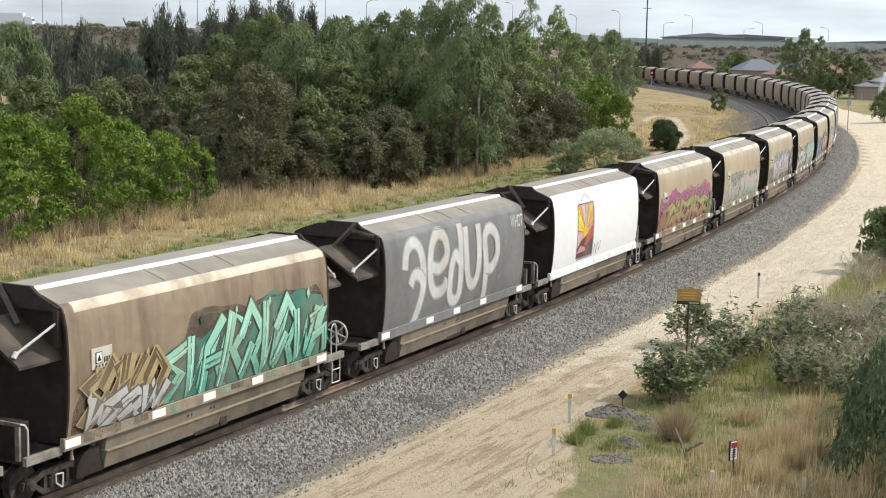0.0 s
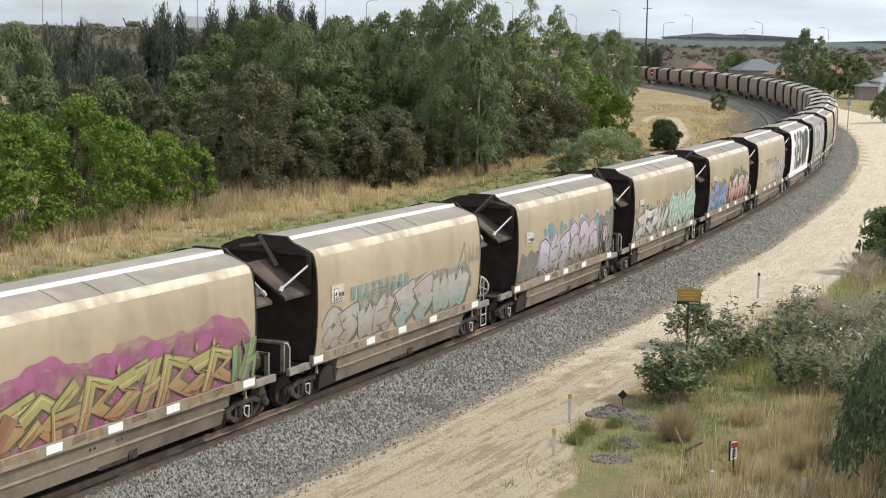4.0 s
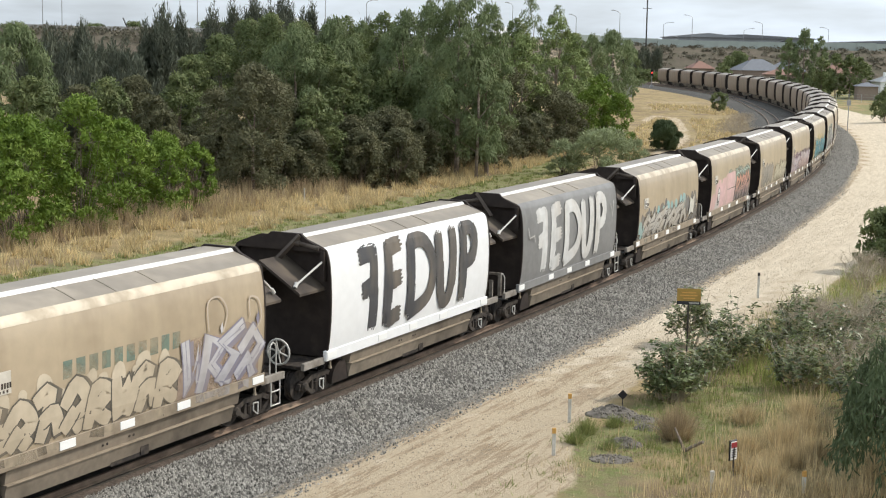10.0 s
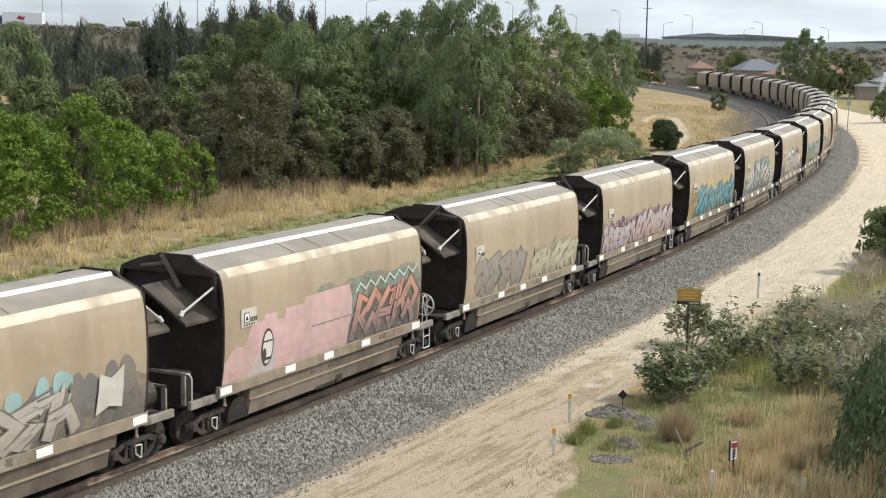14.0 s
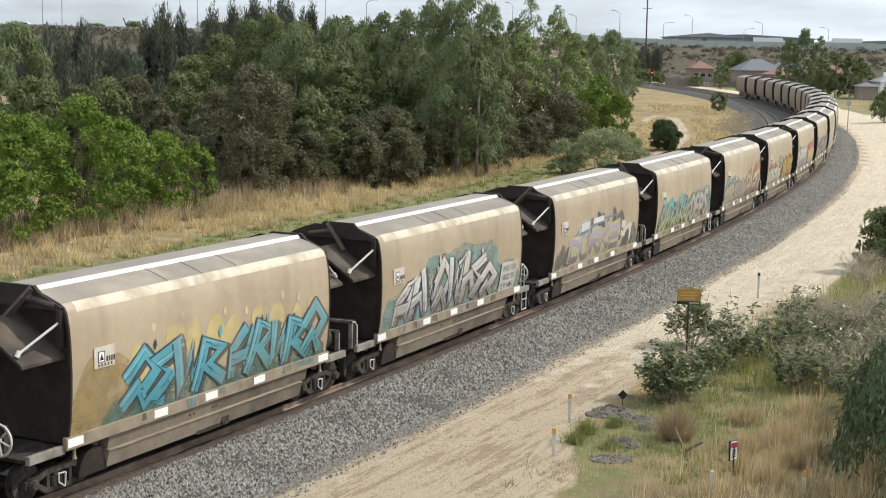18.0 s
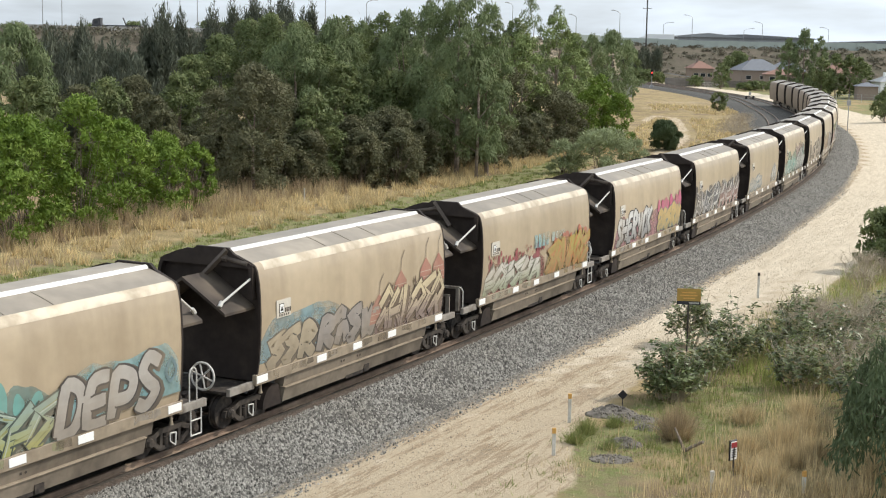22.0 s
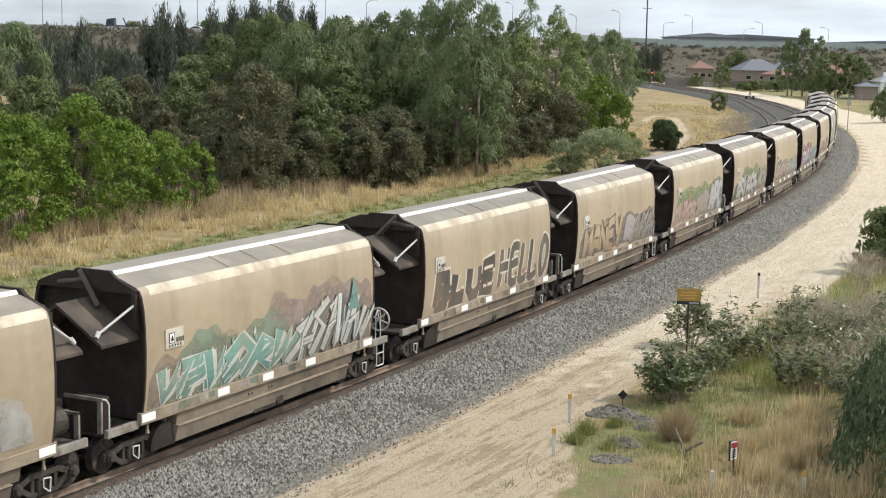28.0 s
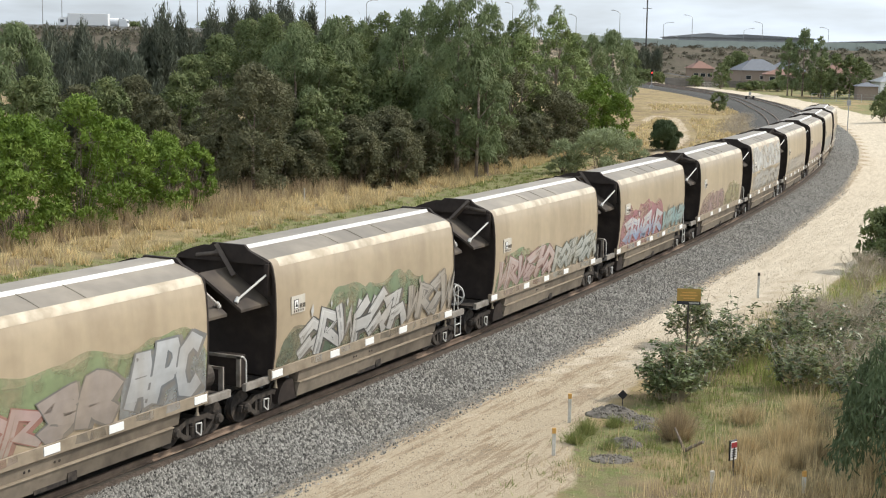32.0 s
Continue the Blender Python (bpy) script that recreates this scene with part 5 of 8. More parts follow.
def rubble(x, y, w_, h_, seed):
    r = random.Random(seed)
    bm = B()
    rings, seg = 9, 26
    vs = [[bm.verts.new((math.cos(6.283 * k / seg) * w_ * 1.05 * q / rings + r.uniform(-0.03, 0.03), math.sin(6.283 * k / seg) * w_ * 0.75 * q / rings + r.uniform(-0.03, 0.03), h_ * (1 - (q / rings) ** 1.6) * r.uniform(0.6, 1.15) - 0.05 * (q == rings))) for k in range(seg)] for q in range(1, rings + 1)]
    tip = bm.verts.new((0, 0, h_))
    for k in range(seg):
        bm.faces.new((tip, vs[0][k], vs[0][(k + 1) % seg]))
        for q in range(rings - 1):
            bm.faces.new((vs[q][k], vs[q + 1][k], vs[q + 1][(k + 1) % seg], vs[q][(k + 1) % seg]))
    for _ in range(120):
        a, q = r.uniform(0, 6.28), math.sqrt(r.random())
        s = r.uniform(0.012, 0.05)
        c = Vector((math.cos(a) * q * w_, math.sin(a) * q * w_ * 0.7, h_ * (1 - q ** 1.6) * r.uniform(0.7, 1.0)))
        res = bmesh.ops.create_icosphere(bm, subdivisions=1, radius=s)
        for vv in res["verts"]:
            vv.co = c + vv.co * r.uniform(0.7, 1.3)
    me = bpy.data.meshes.new("rubble_heap")
    bm.to_mesh(me)
    bm.free()
    me.materials.append(M_RUBBLE)
    at_ground(tagged(new("rubble_heap", me), "low heap of grey rubble in the grass", "rubble", kind="stuff"), x, y)


for k, (x, y, w_, h_) in enumerate(((5.1, 42.9, 0.8, 0.3), (5.8, 42.2, 0.7, 0.14), (5.0, 39.3, 0.55, 0.24), (5.9, 41.2, 0.4, 0.1), (4.5, 37.8, 0.6, 0.12))):
    rubble(x, y, w_, h_, 8 + k)
bm = B()
tube(bm, (0, 0, 0.05), (0.35, -0.75, 0.5), 0.05, 0.04, seg=7)
tube(bm, (0, 0, 0.05), (-0.2, 0.5, 0.55), 0.045, 0.02, seg=6)
me = bpy.data.meshes.new("fallen_branch")
bm.to_mesh(me)
bm.free()
me.materials.append(M_BARK)
at_ground(tagged(new("fallen_branch", me), "bare brown fallen branch in the grass", "branch"), 6.55, 38.6)


def twigs(x, y, h, rad, n, seed):
    r = random.Random(seed)
    rows = []
    for _ in range(n):
        a, q = r.uniform(0, 6.28), rad * r.random()
        b = Vector((math.cos(a) * q * 0.4, math.sin(a) * q * 0.4, 0))
        m_ = Vector((math.cos(a) * q, math.sin(a) * q, h * r.uniform(0.4, 0.8)))
        rows.append((b, m_, 0.014, 0.008))
        for _ in range(4):
            e = m_ + Vector((r.uniform(-0.35, 0.35), r.uniform(-0.35, 0.35), r.uniform(0.05, 0.5)))
            rows.append((m_, e, 0.008, 0.004))
            rows.append((e, e + Vector((r.uniform(-0.2, 0.2), r.uniform(-0.2, 0.2), r.uniform(-0.02, 0.25))), 0.005, 0.003))
    at_ground(tagged(new("dead_shrub", sticks_mesh("dead_shrub", rows, M_DRYWOOD)), "leafless pale dry shrub on the verge", "dead shrub", "dead shrubs"), x, y)


for i, (x, y, h, rad) in enumerate([(13.0, 53.0, 1.7, 1.3), (15.0, 54.5, 1.6, 1.5), (12.0, 48.5, 1.2, 1.0), (19.0, 66.0, 1.0, 1.2), (14.5, 50.0, 1.3, 1.2), (20.0, 69.5, 1.3, 1.2), (18.0, 58.0, 1.2, 1.4), (16.0, 56.0, 1.6, 1.4), (15.2, 52.6, 1.8, 1.3), (14.0, 54.5, 1.7, 1.2), (13.4, 46.5, 1.4, 1.1), (17.0, 55.0, 1.7, 1.4), (21.8, 71.0, 1.0, 1.2)]):
    twigs(x, y, h, rad, 64, 300 + i)

for i, (x, y, h, rad) in enumerate([(36.5, 190.0, 0.9, 2.4), (39.0, 200.0, 1.0, 2.6), (41.5, 211.0, 1.0, 2.4), (44.0, 222.0, 0.9, 2.4), (38.5, 192.0, 0.8, 2.0), (46.5, 234.0, 0.8, 2.2)]):
    twigs(x, y, h, rad, 150, 360 + i)

# dead white stem in the wood and pale trunks
bm = B()
tube(bm, (0, 0, 0), (0.1, 0, 2.2), 0.09, 0.07, seg=7)
tube(bm, (0.1, 0, 2.2), (-0.15, 0, 3.4), 0.07, 0.04, seg=7)
tube(bm, (0.1, 0, 2.2), (0.35, 0, 2.9), 0.04, 0.02, seg=6)
me = bpy.data.meshes.new("dead_tree")
bm.to_mesh(me)
bm.free()
me.materials.append(M_DRYWOOD)
at_ground(tagged(new("dead_tree", me), "bleached dead trunk among olive shrubs", "dead tree"), -5.2, 114.5)


# ---- overhanging tree close to the camera: hanging branchlets with narrow leaves ----
def weeping_tree(x, y, top, rad, n_twigs, seed):
    r = np.random.RandomState(seed)
    t = thing("willow_tree", "dark green weeping tree with narrow hanging leaves", "tree")
    z0 = ground_z(x, y)
    place(t, Matrix.Translation((x, y, z0)))
    bm = B()
    tube(bm, (0, 0, -0.3), (0.1, 0.1, top * 0.5), 0.13, 0.09, seg=9, caps=False)
    tube(bm, (0.1, 0.1, top * 0.5), (0.0, 0.0, top * 0.9), 0.09, 0.03, seg=8, caps=False)
    part("trunk", bm, M_BARK, t)
    P, A, C = [], [], []
    bm = B()
    for i in range(n_twigs):
        a = r.uniform(0, 6.28)
        q = rad * math.sqrt(r.uniform(0.05, 1.0))
        zt = top * (1 - 0.55 * (q / rad) ** 2) * r.uniform(0.55, 1.0)
        c = np.array([math.cos(a) * q, math.sin(a) * q, zt])
        ln = r.uniform(0.5, 1.3)
        out = np.array([math.cos(a), math.sin(a), 0]) * 0.25
        m_ = 22
        u = np.linspace(0, 1, m_)
        line_p = c[None] + out[None] * u[:, None] + np.array([0, 0, -1.0])[None] * (ln * u ** 1.2)[:, None]
        if i % 4 == 0:
            tube(bm, (0.05, 0.05, max(zt * 0.8, 0.4)), c, 0.02, 0.008, seg=4, caps=False)
        p = line_p + r.normal(0, 0.06, (m_, 3))
        al = unit(np.array([0, 0, -1.0])[None] + r.normal(0, 0.38, (m_, 3))) * r.uniform(0.09, 0.17, (m_, 1))
        nor = unit(r.normal(0, 1, (m_, 3)))
        ac = unit(np.cross(al, nor)) * r.uniform(0.017, 0.031, (m_, 1))
        P.append(p + al), A.append(al), C.append(ac)
    part("limb", bm, M_BARK, t)
    part("crown", quads_mesh("crown", np.concatenate(P).astype(np.float32), np.concatenate(A), np.concatenate(C), M_LEAF["willow"]), None, t)
    return t


M_LEAF["willow"] = leaf_material("narrow_dark_leaves", (0.092, 0.125, 0.062), 0.25, (0.150, 0.19, 0.095))
weeping_tree(11.75, 34.5, 4.6, 2.15, 400, 41)
weeping_tree(13.6, 37.5, 5.3, 2.1, 520, 42)
weeping_tree(13.0, 41.5, 3.2, 1.2, 220, 43)

# ---- railway fixtures ----
M_SIGRED = bpy.data.materials.new("lit_red_lens")
M_SIGRED.use_nodes = True
_b = M_SIGRED.node_tree.nodes["Principled BSDF"]
_b.inputs["Base Color"].default_value = (0.6, 0.02, 0.02, 1)
_b.inputs["Emission Color"].default_value = (1.0, 0.06, 0.04, 1)
_b.inputs["Emission Strength"].default_value = 3.0
sg = thing("railway_signal", "colour-light railway signal showing red", "signal")
bm = B()
tube(bm, (0, 0, -0.3), (0, 0, 3.7), 0.09, seg=10)
part("mast", bm, M_GALV, sg)
bm = B()
box(bm, -0.34, 0.34, -0.1, 0.1, 3.5, 5.1, 0.05)
hd = part("signal_head", bm, M_BLACK, sg)
for z, mt in ((4.25, M_SIGRED), (4.75, M_BLACK), (3.8, M_BLACK)):
    bm = B()
    tube(bm, (0, -0.16, z), (0, -0.10, z), 0.19 if mt is M_SIGRED else 0.14, seg=14)
    part("lens", bm, mt, hd)
bm = B()
box(bm, -0.5, 0.5, -0.4, 0.4, -0.1, 0.9, 0.03)
part("base_cabinet", bm, M_GALV, sg)
at_ground(sg, 55.2, 401)

for x, y, h in ((64.0, 314.0, 1.9), (54.2, 200.5, 4.1)):
    t = thing("trackside_marker", "grey post with a small plate beside the track", "marker", "trackside markers")
    bm = B()
    tube(bm, (0, 0, -0.3), (0, 0, h), 0.06, seg=8)
    part("post", bm, M_GALV, t)
    bm = B()
    box(bm, -0.28, 0.28, -0.05, -0.02, h - 0.75, h - 0.05, 0.01)
    part("plate", bm, M_GALV if h > 3 else M_POST, t)
    if h < 3:
        for sx in (-1, 1):
            bm = B()
            box(bm, sx * 0.75 - 0.22, sx * 0.75 + 0.22, -0.2, 0.2, 0.0, 0.95, 0.05)
            part("point_motor", bm, M_BLACK, t)
        bm = B()
        box(bm, -0.75, 0.75, -0.03, 0.03, 0.85, 0.98)
        part("crossbar", bm, M_BLACK, t)
    place(t, Matrix.Translation((x, y, -0.45)))

cab = thing("equipment_cabinet", "grey trackside equipment hut", "cabinet")
bm = B()
box(bm, -1.6, 1.6, -1.2, 1.2, -0.2, 2.5, 0.04)
part("body", bm, M_GALV, cab)
bm = B()
box(bm, -1.75, 1.75, -1.35, 1.35, 2.5, 2.65, 0.03)
part("roof", bm, M_GALV, cab)
at_ground(cab, 39.7, 330)


# ---- motorway, houses and works in the distance ----
M_ASPH = material("asphalt", (0.09, 0.09, 0.09), 0.9, grain=0.2, grain_scale=2.0)
M_WALL = material("grey_green_noise_wall", (0.40, 0.44, 0.40), 0.85, grain=0.08, grain_scale=0.6, stain=(0.33, 0.36, 0.33), stain_scale=0.15)
M_SHED = material("grey_steel_cladding", (0.30, 0.31, 0.32), 0.6, grain=0.06, grain_scale=0.5, stain=(0.24, 0.25, 0.26), stain_scale=0.1)
M_SHEDROOF = material("dark_steel_roof", (0.17, 0.175, 0.185), 0.6, grain=0.08, grain_scale=0.5)
M_TILE_RED = material("red_roof_tiles", (0.24, 0.14, 0.11), 0.85, grain=0.15, grain_scale=2.0)
M_TILE_GREY = material("grey_roof_tiles", (0.16, 0.17, 0.19), 0.8, grain=0.15, grain_scale=2.0)
M_BRICK = material("brown_brick_wall", (0.27, 0.215, 0.18), 0.9, grain=0.12, grain_scale=3.0)
M_GLASS = material("dark_window_glass", (0.03, 0.035, 0.04), 0.1, spec=0.6)
M_FENCE = material("weathered_grey_fence", (0.17, 0.155, 0.14), 0.85, grain=0.2, grain_scale=1.5, spread=0.15)
M_MESHF = material("galvanised_wire", (0.36, 0.38, 0.36), 0.6, metal=0.3)

fwx = np.arange(-260, 300, 6.0)
v, f = [], []
for x in fwx:
    y = float(freeway_y(np.array([x]))[0])
    z = float(ground_height(np.array([x]), np.array([y]), np.array([-60.0]))[0])
    v += [(x, y - 8, z + 0.06), (x, y + 14, z + 0.06)]
for i in range(len(fwx) - 1):
    f.append((2 * i, 2 * i + 2, 2 * i + 3, 2 * i + 1))
tagged(new("motorway", mesh_of("motorway", v, f, M_ASPH)), "grey asphalt motorway on a bank", "road", kind="structure")


def fence_along(name, label, x0, x1, step, off, h, mat, thick=0.3, lift=0.0):
    t = thing(name, label, "barrier", kind="structure")
    xs = np.arange(x0, x1, step)
    for a, b in zip(xs[:-1], xs[1:]):
        ya, yb = (float(freeway_y(np.array([q]))[0]) + off for q in (a, b))
        za = float(ground_height(np.array([a]), np.array([ya]), np.array([-60.0]))[0]) + lift
        bm = B()
        ln = math.hypot(b - a, yb - ya)
        box(bm, 0, ln - 0.06, -thick / 2, thick / 2, -0.5, h)
        o = part("panel", bm, mat, t)
        o.matrix_basis = Matrix.Translation((a, ya, za)) @ Matrix.Rotation(math.atan2(yb - ya, b - a), 4, "Z")
    return t


fence_along("motorway_barrier", "pale concrete crash barrier along the motorway", -230, -10, 8.0, -8.5, 1.0, M_CONC, 0.35)
fence_along("noise_wall", "long grey-green noise wall above the scrub bank", 40, 250, 7.0, -10.0, 2.9, M_WALL, 0.25, -0.4)


def street_lamp(x, y, z, h, arm):
    t = thing("street_lamp", "tall grey motorway street lamp with a curved arm", "street lamp", "motorway lamps")
    bm = B()
    tube(bm, (0, 0, -1), (0, 0, h - 0.8), 0.13, 0.08, seg=8)
    part("pole", bm, M_GALV, t)
    bm = B()
    pts = [(0, h - 0.8), (arm * 0.25, h - 0.25), (arm * 0.6, h + 0.05), (arm, h + 0.15)]
    for (xa, za), (xb, zb) in zip(pts[:-1], pts[1:]):
        tube(bm, (xa, 0, za), (xb, 0, zb), 0.07, seg=6)
    part("arm", bm, M_GALV, t)
    bm = B()
    box(bm, arm - 0.2, arm + 0.9, -0.2, 0.2, h + 0.05, h + 0.25, 0.04)
    part("lamp_head", bm, M_GALV, t)
    place(t, Matrix.Translation((x, y, z)))


for x, y, zt, arm in ((-104.5, 388, 22.5, 2.0), (-99.5, 388, 22.5, -2.0), (-69.0, 388, 23.0, 2.0), (-64.5, 388, 23.0, -2.0), (-32.0, 395, 22.5, 2.0), (-22.0, 410, 21.6, 2.2), (20.5, 470, 23.3, -2.2)):
    street_lamp(x, y, 12.0, zt - 12.0, arm)
for x, y, zt, arm in ((41.3, 480, 20.2, -2.2), (55.2, 480, 21.7, -2.6), (80.8, 560, 19.6, 3.0), (91.5, 560, 22.4, -3.2), (110.8, 560, 17.8, 3.0), (117.7, 560, 20.3, -3.2), (142.4, 560, 18.7, -3.2)):
    street_lamp(x, y, 10.5, zt - 10.5, arm)

mast = thing("power_pole", "tall dark timber power pole with crossarms", "power pole")
bm = B()
tube(bm, (0, 0, -0.5), (0, 0, 27.0), 0.30, 0.19, seg=10)
part("pole", bm, M_DARKPOST, mast)
for z, w_ in ((21.4, 1.5), (25.6, 1.4)):
    bm = B()
    box(bm, -w_, w_, -0.06, 0.06, z, z + 0.14)
    arm_ = part("crossarm", bm, M_DARKPOST, mast)
    for sx in (-0.9, 0.9):
        bm = B()
        tube(bm, (sx * w_, 0, z + 0.14), (sx * w_, 0, z + 0.45), 0.07, 0.05, seg=8)
        part("insulator", bm, M_BLACK, arm_)
at_ground(mast, 66.5, 500)
# leaning boom, gantry sign and distant trees on the skyline
bm = B()
tube(bm, (0, 0, -0.5), (-1.7, 0, 3.4), 0.22, 0.14, seg=8)
me = bpy.data.meshes.new("leaning_boom")
bm.to_mesh(me)
bm.free()
me.materials.append(M_DARKPOST)
place(tagged(new("leaning_boom", me), "dark leaning boom beside the motorway", "boom"), Matrix.Translation((-84.2, 398, 12.2)))
M_SIGNG = material("dark_green_board", (0.04, 0.055, 0.045), 0.6, grain=0.1)
gs = thing("road_sign", "dark green motorway direction sign seen edge on", "road sign")
bm = B()
box(bm, -1.0, 1.0, -0.1, 0.1, 0.9, 2.9, 0.03)
part("board", bm, M_SIGNG, gs)
bm = B()
for x in (-0.8, 0.8):
    tube(bm, (x, 0.2, -3), (x, 0.2, 3.4), 0.1, seg=6)
part("post", bm, M_GALV, gs)
place(gs, Matrix.Translation((-15.0, 400, 12.4)))

wood("dense", [(-92.0, 440, 3.4, 3.0), (-104.5, 445, 2.6, 3.4), (-70.0, 440, 4.2, 3.4), (-66.0, 442, 3.6, 3.0)], False, density=0.5, leaf_scale=2.5, z=11.8)


def house(x, y, w_, dpt, h, roof_h, wall_m, roof_m, label, turn=0.0, lift=1.5, windows=3):
    t = thing("house", label, "house", "houses beyond the line")
    bm = B()
    box(bm, -w_ / 2, w_ / 2, -dpt / 2, dpt / 2, -2.4, h)
    part("wall", bm, wall_m, t)
    bm = B()
    e = 0.5
    base = [bm.verts.new(p) for p in ((-w_ / 2 - e, -dpt / 2 - e, h), (w_ / 2 + e, -dpt / 2 - e, h), (w_ / 2 + e, dpt / 2 + e, h), (-w_ / 2 - e, dpt / 2 + e, h))]
    inset = min(w_, dpt) * 0.45
    ra, rb = bm.verts.new((-w_ / 2 + inset, 0, h + roof_h)), bm.verts.new((w_ / 2 - inset, 0, h + roof_h))
    bm.faces.new((base[0], base[1], rb, ra))
    bm.faces.new((base[2], base[3], ra, rb))
    bm.faces.new((base[1], base[2], rb))
    bm.faces.new((base[3], base[0], ra))
    bm.faces.new(base[::-1])
    part("roof", bm, roof_m, t)
    for k in range(windows):
        xx = -w_ * 0.33 + k * w_ * 0.33
        bm = B()
        box(bm, xx - 0.8, xx + 0.8, -dpt / 2 - 0.05, -dpt / 2 + 0.02, 0.8, 2.0)
        win = part("window", bm, M_CONC, t)
        bm = B()
        box(bm, xx - 0.7, xx + 0.7, -dpt / 2 - 0.06, -dpt / 2 - 0.05, 0.9, 1.9)
        part("pane", bm, M_GLASS, win)
    bm = B()
    box(bm, -w_ * 0.2, -w_ * 0.2 + 0.7, -0.35, 0.35, h + roof_h * 0.4, h + roof_h + 0.6)
    part("chimney", bm, wall_m, t)
    place(t, Matrix.Translation((x, y, ground_z(x, y) + lift)) @ Matrix.Rotation(turn, 4, "Z"))


house(89.6, 432, 12.5, 10, 3.4, 3.2, M_BRICK, M_TILE_GREY, "brick house with a grey hipped roof", 0.15)
house(101.0, 445, 11, 10, 3.2, 3.2, M_BRICK, M_TILE_GREY, "brick house with a blue-grey hipped roof", -0.2)
house(77.6, 458, 6.5, 8, 3.4, 2.2, M_BRICK, M_TILE_RED, "brick house with a red tiled roof", 0.1)
house(94.5, 418, 11, 7, 2.6, 1.4, M_BRICK, M_TILE_RED, "low house with a faded red roof", -0.1)
house(113.0, 430, 12, 10, 2.8, 2.8, M_BRICK, M_TILE_RED, "brick house with a red roof among trees", 0.0)
house(94.0, 334, 4.4, 6, 3.0, 0.9, M_BRICK, M_TILE_GREY, "plain brown hut with a grey roof behind the lawn", -0.15, 0.0, 0)
house(101.2, 342, 6, 6, 4.0, 1.5, M_WHITE, M_SHED, "white shed with a pale steel roof", 0.1, 0.0)


def shed(x, y, w_, dpt, z, h, label, roof_m):
    t = thing("warehouse", label, "warehouse", "warehouses on the skyline")
    bm = B()
    box(bm, -w_ / 2, w_ / 2, -dpt / 2, dpt / 2, -2, h)
    part("wall", bm, M_SHED, t)
    bm = B()
    prism(bm, [(-w_ / 2 - 1, h), (w_ / 2 + 1, h), (w_ / 2 + 1, h + 0.4), (0, h + 1.8), (-w_ / 2 - 1, h + 0.4)], "y", -dpt / 2 - 1, dpt / 2 + 1)
    part("roof", bm, roof_m, t)
    place(t, Matrix.Translation((x, y, z)))


shed(133.0, 690, 62, 40, 10.5, 4.6, "long low grey warehouse beyond the motorway", M_SHEDROOF)
shed(205.0, 700, 60, 40, 9.0, 4.6, "grey steel warehouse on the skyline", M_SHEDROOF)
shed(110.0, 640, 26, 20, 11.0, 4.0, "pale warehouse with a flat roof", M_SHED)

# paling fence, wire fence and lawn edge
pf = thing("paling_fence", "weathered grey timber paling fence", "fence")
for k in range(84):
    bm = B()
    box(bm, -0.24, 0.24, -0.02, 0.02, 0, 1.9 + 0.05 * math.sin(k * 2.3))
    o = part("paling", bm, M_FENCE, pf)
    o.location = (k * 0.5, -0.2 * k, 0)
place(pf, Matrix.Translation((66.5, 430, GROUND)))
wf = thing("wire_fence", "wire mesh fence beside the lawn", "fence")
for k in range(14):
    bm = B()
    tube(bm, (0, 0, 0), (0, 0, 1.9), 0.05, seg=6)
    o = part("post", bm, M_MESHF, wf)
    o.location = (k * 2.4, -k * 0.9, 0)
for z in (0.3, 0.8, 1.3, 1.8):
    bm = B()
    tube(bm, (0, 0, z), (13 * 2.4, -13 * 0.9, z), 0.02, seg=4)
    part("wire", bm, M_MESHF, wf)
place(wf, Matrix.Translation((78.0, 318, GROUND)))

gs = thing("lean_to_shed", "low grey-roofed lean-to shed behind the line", "shed")
bm = B()
box(bm, -3.8, 3.8, -2.0, 2.0, -0.3, 2.2)
part("wall", bm, M_FENCE, gs)
bm = B()
prism(bm, [(-4.1, 3.7), (4.1, 2.5), (4.1, 2.35), (-4.1, 3.55)], "y", -2.4, 2.4)
part("roof", bm, M_SHED, gs)
place(gs, Matrix.Translation((68.6, 440, GROUND)))
gs = thing("yard_gate", "pale steel gate in the fence", "gate")
bm = B()
for z in (0.2, 0.9, 1.6):
    box(bm, -2.2, 2.2, -0.03, 0.03, z, z + 0.08)
for k in range(12):
    box(bm, -2.2 + 0.39 * k, -2.14 + 0.39 * k, -0.03, 0.03, 0.2, 1.7)
part("gate_frame", bm, M_CONC, gs)
place(gs, Matrix.Translation((73.6, 415, GROUND)))

# ---- vehicles on the motorway ----
M_TRUCKW = material("white_truck_body", (0.75, 0.75, 0.75), 0.4, grain=0.04)
M_TRUCKB = material("blue_truck_cab", (0.06, 0.09, 0.22), 0.4)
M_TRUCKD = material("dark_truck", (0.06, 0.06, 0.065), 0.5)
M_TYRE = material("tyre_rubber", (0.025, 0.025, 0.025), 0.9)


